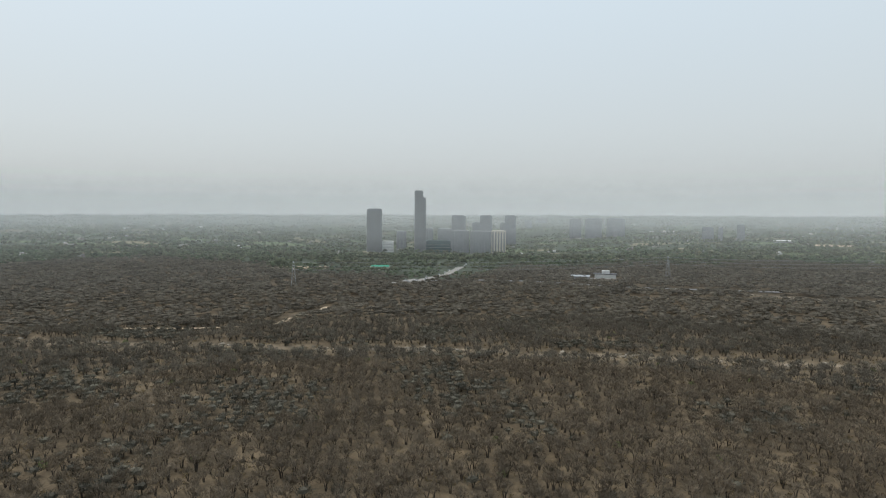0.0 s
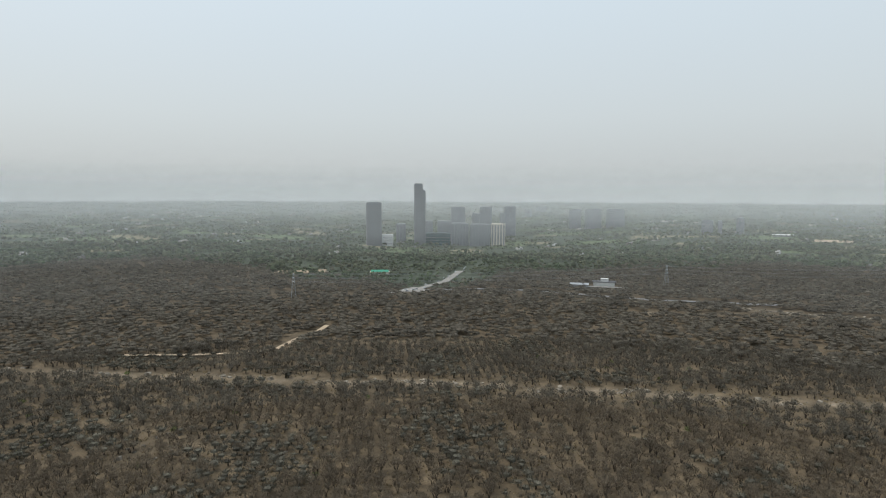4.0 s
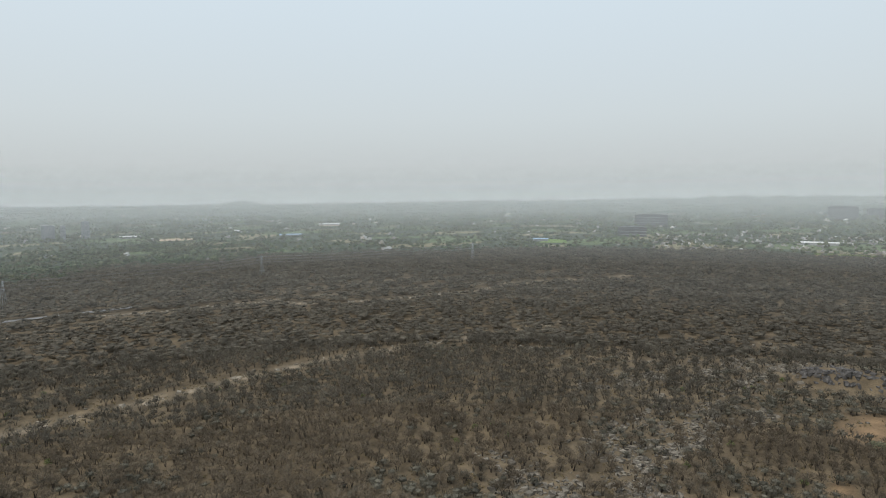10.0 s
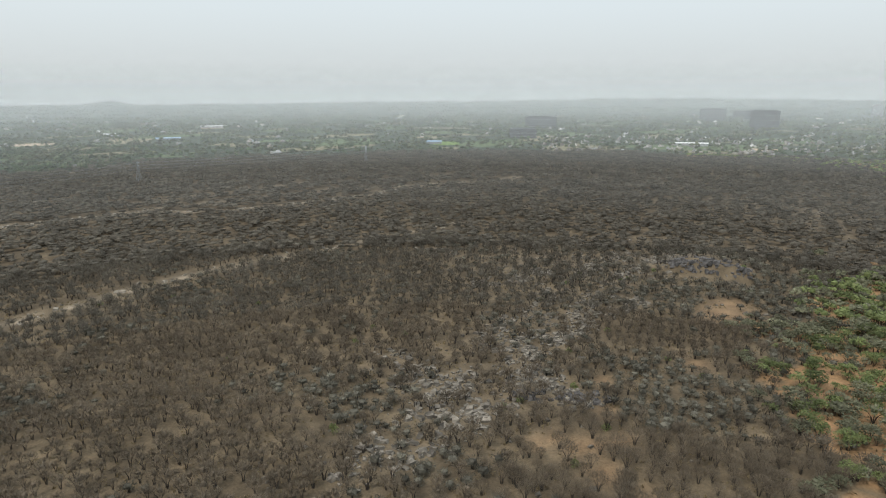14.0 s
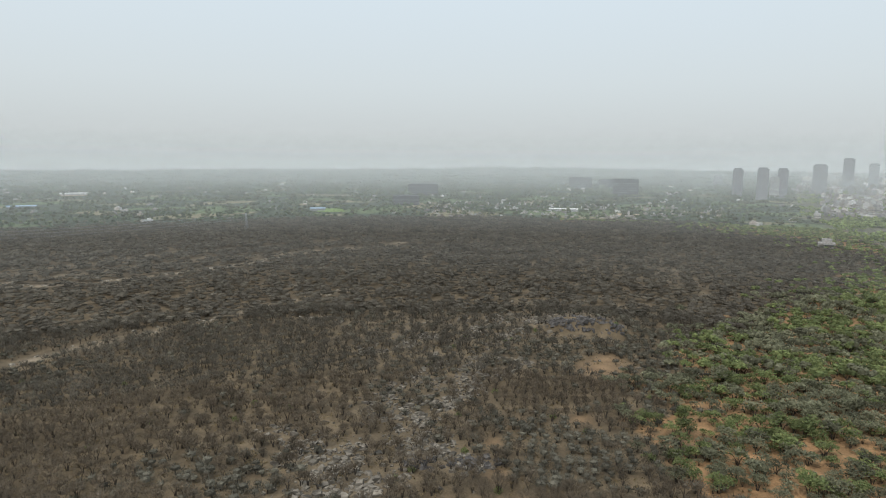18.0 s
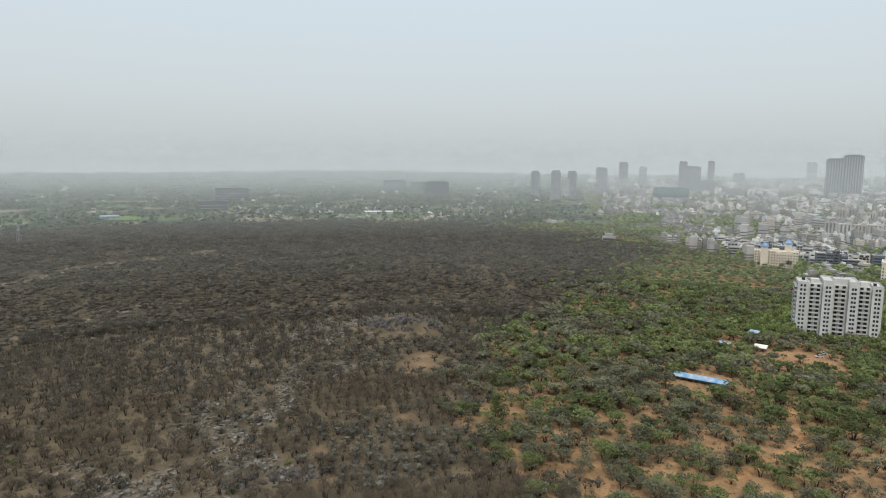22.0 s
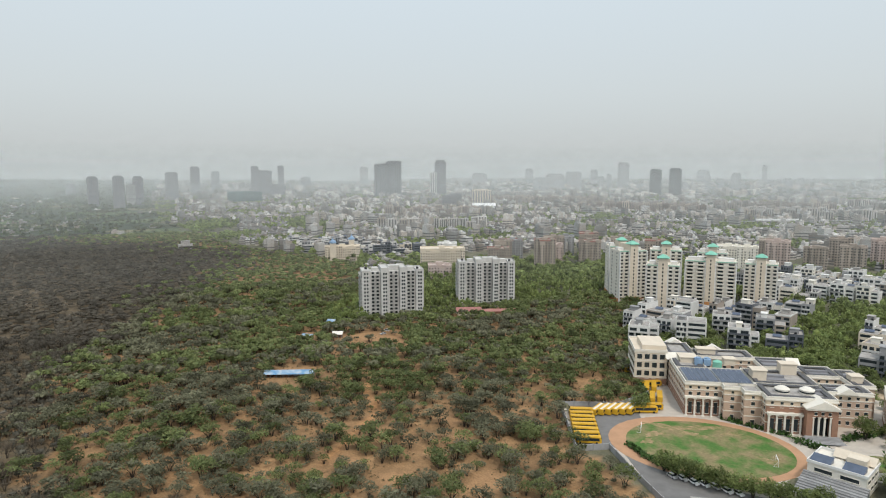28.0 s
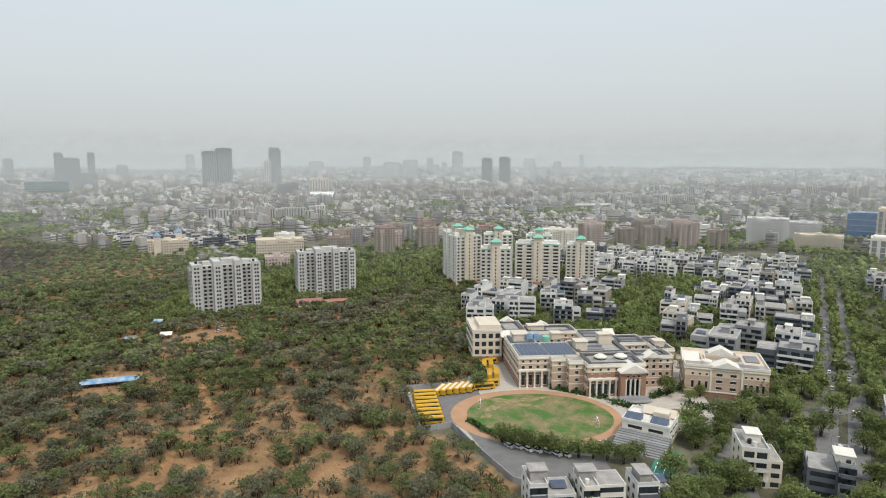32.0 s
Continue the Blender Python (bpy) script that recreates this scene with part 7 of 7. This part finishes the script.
low = thing("club_house", 340, -338, -125, -0.8, "long low red-roofed arcade", "house")
part("wall", Mesh().box(-16, 16, -3, 3, 0, 3.2), BRICKRED, low)
part("roof", Mesh().gable(-17, 17, -4, 4, 3.2, 4.6, "x"), REDROOF, low)
camp = thing("roadside_building", 190, 728, -15, -0.5, "white low roadside building with a dark flat roof", "building")
part("wall", Mesh().box(-12, 12, -5, 5, 0, 5), WHITE, camp)
part("roof", Mesh().box(-13.5, 13.5, -6.5, 6.5, 5, 5.6), DARK, camp)
part("upper_room", Mesh().box(-4, 5, -3, 3, 5.6, 9), WHITE, camp)
part("forecourt", Mesh().box(-40, 26, -16, -6, 0.3, 0.62), PALE, camp, "pale sandy forecourt")
camp = thing("roadside_building", 160, 724, -12, -0.5, "grey sheet-roofed roadside shed", "shed")
part("wall", Mesh().box(-10, 10, -5, 5, 0, 3), GREY, camp)
part("roof", Mesh().gable(-11, 11, -6, 6, 3, 4.4, "x"), STEEL, camp)
green_hall = thing("green_roofed_hall", -84, 826, 5, -0.5, "low hall with a bright green sheet roof", "hall")
part("wall", Mesh().box(-13, 13, -6, 6, 0, 4), CREAM, green_hall)
part("roof", Mesh().gable(-12, 12, -6.5, 6.5, 4, 6.4, "x"), material("green_sheet_roof", (0.03, 0.26, 0.16), 0.5, scale=3, vary=0.15), green_hall)
water = thing("white_pavilion", 939, -296, -105, -0.8, "pale two-storey pavilion standing alone in the wood", "building")
part("wall", Mesh().box(-10, 10, -7, 7, 0, 7), ROOFC, water)
part("upper_wall", Mesh().box(-6, 6, -5, 5, 7, 12), ROOFC, water)
part("window_band", Mesh().box(-9, 9, -7.2, -6.9, 2, 4.5), GLASS, water)
for x, y, w, d in ((-195, 850, 70, 16), (1226 * 1.1, 560 * 1.1, 60, 50), (1430, -60, 60, 30), (960, 1500, 120, 40), (300, 1150, 70, 26), (1700, 1690, 90, 40)):
    a = math.degrees(math.atan2(x, y))
    single("field", Mesh().turned(x, y, float(height(x, y)) - 3, float(height(x, y)) + (0.95 if math.hypot(x, y) < 1400 else 0.3), w, d * 2.2, -a), SANDY if x != 1226 * 1.1 else material("bright_meadow", (0.15, 0.22, 0.06), 0.9, scale=14, vary=0.15), label="bare pale field in the green plain" if x != 1226 * 1.1 else "bright green meadow in the plain", category="field", kind="structure")
for x, y, w, d, h, m, lab in ((1544 * 1.1, 1532 * 1.1, 90, 30, 9, WHITE, "long white warehouse in the plain"), (1240, 1620, 40, 20, 8, WHITE, "white warehouse in the plain"), (1330, 640, 34, 16, 8, BLUE, "blue-roofed warehouse in the plain"),
                              (1180, 1330, 60, 18, 7, BLUE, "long blue-roofed shed in the plain"), (930, 1700, 50, 20, 8, WHITE, "white shed roof by the far blocks"), (1500, 90, 70, 20, 8, WHITE, "pale warehouse beyond the wood")):
    hall = thing("warehouse", x, y, -math.degrees(math.atan2(x, y)), float(height(x, y)) - 0.9, lab, "warehouse", "warehouses of the plain")
    part("wall", Mesh().box(-w / 2, w / 2, -d / 2, d / 2, 0, h - 2), GREY, hall)
    part("roof", Mesh().gable(-w / 2 - 1, w / 2 + 1, -d / 2 - 1, d / 2 + 1, h - 2, h, "x"), m, hall)


# ---- power line ----
def pylon(x, y, turn, h=28):
    root = thing("power_pylon", x, y, turn, -0.8, "grey lattice steel power pylon above the dry wood", "pylon", "power pylons")
    for sx in (-1, 1):
        for sy in (-1, 1):
            part("leg", Mesh().add([(sx * 2.6 + a, sy * 2.6 + b, 0) for a, b in ((-0.12, -0.12), (0.12, -0.12), (0, 0.14))] + [(sx * 0.4 + a, sy * 0.4 + b, h) for a, b in ((-0.09, -0.09), (0.09, -0.09), (0, 0.1))],
                 [(0, 1, 4, 3), (1, 2, 5, 4), (2, 0, 3, 5)]), STEEL, root)
    m = Mesh()
    for k in range(8):
        z0, z1 = h * k / 8, h * (k + 1) / 8
        w0, w1 = 2.6 - 2.2 * k / 8, 2.6 - 2.2 * (k + 1) / 8
        for s in (-1, 1):
            m.add([(-w0, s * w0, z0), (-w0 + 0.16, s * w0, z0), (w1, s * w1, z1), (w1 - 0.16, s * w1, z1)], [(0, 1, 2, 3)])
            m.add([(s * w0, -w0, z0), (s * w0, -w0 + 0.16, z0), (s * w1, w1, z1), (s * w1, w1 - 0.16, z1)], [(0, 1, 2, 3)])
    part("bracing", m, STEEL, root)
    for z in (h * 0.68, h * 0.82, h * 0.96):
        part("cross_arm", Mesh().add([(-4.2, 0, z), (0, -0.5, z + 0.7), (4.2, 0, z), (0, 0.5, z + 0.7), (0, 0, z - 0.1)], [(0, 4, 1), (4, 2, 1), (2, 4, 3), (4, 0, 3), (0, 1, 3), (1, 2, 3)]), STEEL, root)
    return root


PYL = [(-150, 621), (255, 705), (560, 690), (900, 560)]
for (x, y), t in zip(PYL, (10, 5, -8, -25)):
    pylon(x, y, t + 90)
cable = thing("power_cables", 0, 0, 0, 0, "thin sagging power cables between pylons", "cable")
for (x0, y0), (x1, y1) in zip(PYL, PYL[1:]):
    for z in (18.2, 22.2, 26.1):
        for s in (-4, 4):
            m = Mesh()
            d = Vector((x1 - x0, y1 - y0)).normalized()
            pts = [(x0 + (x1 - x0) * k / 16 - d.y * s, y0 + (y1 - y0) * k / 16 + d.x * s, z - 8 * (k / 16) * (1 - k / 16) * 1.6) for k in range(17)]
            tube = [(px + a, py, pz + b) for px, py, pz in pts for a, b in ((0, 0), (0, 0.1), (0.07, 0.05))]
            m.add(tube, [(3 * i + j, 3 * i + 3 + j, 3 * i + 3 + (j + 1) % 3, 3 * i + (j + 1) % 3) for i in range(16) for j in range(3)])
            part("cable", m, STEEL, cable)


def street_lamp(x, y, turn):
    root = thing("street_lamp", x, y, turn, -0.6, "tall grey street lamp with a single arm", "street lamp", "street lamps of the avenue")
    part("pole", Mesh().cyl(0, 0, 0, 9, 0.12, 8, 0.07), STEEL, root)
    part("arm", Mesh().box(0, 1.8, -0.05, 0.05, 8.9, 9.02), STEEL, root)
    part("lamp_head", Mesh().box(1.5, 2.3, -0.14, 0.14, 8.82, 8.95), TRIM, root)
    return root


for k in range(8):
    street_lamp(8.5 + k * 1.8, -262 - k * 26, 0 if k % 2 else 180)
for u, v in ((70, -52), (90, -44), (20, -98)):
    street_lamp(*campus(u, v), STURN)

# ---- rocks ----
rr = np.random.default_rng(29)
base = np.array([(-1, -1, -0.6), (1, -1, -0.6), (1, 1, -0.6), (-1, 1, -0.6), (-0.7, -0.6, 0.8), (0.6, -0.75, 0.65), (0.7, 0.6, 0.85), (-0.6, 0.7, 0.6)])
quad = np.array([(0, 1, 5), (0, 5, 4), (1, 2, 6), (1, 6, 5), (2, 3, 7), (2, 7, 6), (3, 0, 4), (3, 4, 7), (4, 5, 6), (4, 6, 7)])
base = base * np.array([1.05, 0.8, 0.85])
forms = [(base * rr.uniform(0.55, 1.35, (8, 3)))[quad] for _ in range(8)]
x, y = scatter(118, 760, -45, 112, 0.8, rr)
_, _, _, dry, _ = zones(x, y)
keep = dry & ((near_line(x, y, STONE_LINE) > 9) | (waves(x, y, 34, 23) > -0.15)) & (rr.uniform(0, 1, len(x)) < np.clip(rocky(x, y), 0, 1) ** 1.3 * np.where(np.min([near_line(x, y, line) for line in RIDGES], axis=0) < 8, 0.5, np.where(np.hypot(x, y) < 420, 0.22, 0.2)))
x, y = x[keep], y[keep]
size = rr.gamma(1.7, 0.26, len(x)) + 0.16
pale = np.minimum(near_line(x, y, STONE_LINE), near_line(x, y, FAR_LINE)) < 7
# boulders here get the rock colour with shade painted in
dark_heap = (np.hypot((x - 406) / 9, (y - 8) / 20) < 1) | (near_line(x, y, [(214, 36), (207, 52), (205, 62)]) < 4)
ridge_near = np.min([near_line(x, y, line) for line in RIDGES], axis=0) < 8
size = np.where(ridge_near, size * 1.5, size * 1.1)
size = np.where(dark_heap, size * 1.8, np.where(pale, size * 1.5, size))
size = np.minimum(size, 1.9)
own = (np.hypot(x, y) < 215) & (size > 0.9)
own &= np.cumsum(own) <= 60
for pick, mat, label in ((~own & ~pale & ~dark_heap, ROCK, "broken grey rocks lying among the dry trees"), (~own & pale, LEDGE, "pale broken stone ledge running through the dry wood"), (~own & dark_heap & ~pale, SHADE_ROCK, "boulders heaped at the old quarry face, dark tone painted for shade")):
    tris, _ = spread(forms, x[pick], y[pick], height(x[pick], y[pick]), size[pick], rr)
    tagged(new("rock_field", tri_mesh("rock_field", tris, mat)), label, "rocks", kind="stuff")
# quarry face rocks, with shade put into their dark colour
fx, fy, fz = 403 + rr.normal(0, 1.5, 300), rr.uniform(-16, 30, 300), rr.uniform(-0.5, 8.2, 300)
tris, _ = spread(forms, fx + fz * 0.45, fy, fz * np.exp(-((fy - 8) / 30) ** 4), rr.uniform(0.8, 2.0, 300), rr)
tagged(new("quarry_face", tri_mesh("quarry_face", tris, SHADE_ROCK)), "broken rock face of an old quarry, its shade painted dark", "rock face", kind="stuff")
rocks = [tri_mesh("rock", f, ROCK) for f in forms]
for k, (a, b, s, z) in enumerate(zip(x[own], y[own], size[own], height(x[own], y[own]))):
    ob = new("rock", rocks[k % 8])
    ob.matrix_world = pose(a, b, z, 0, 0, k * 77 % 360) @ Matrix.Diagonal((s, s, s * 0.9, 1))
    tagged(ob, "broken grey boulder lying on dry earth", "rock", "boulders of the dry wood")
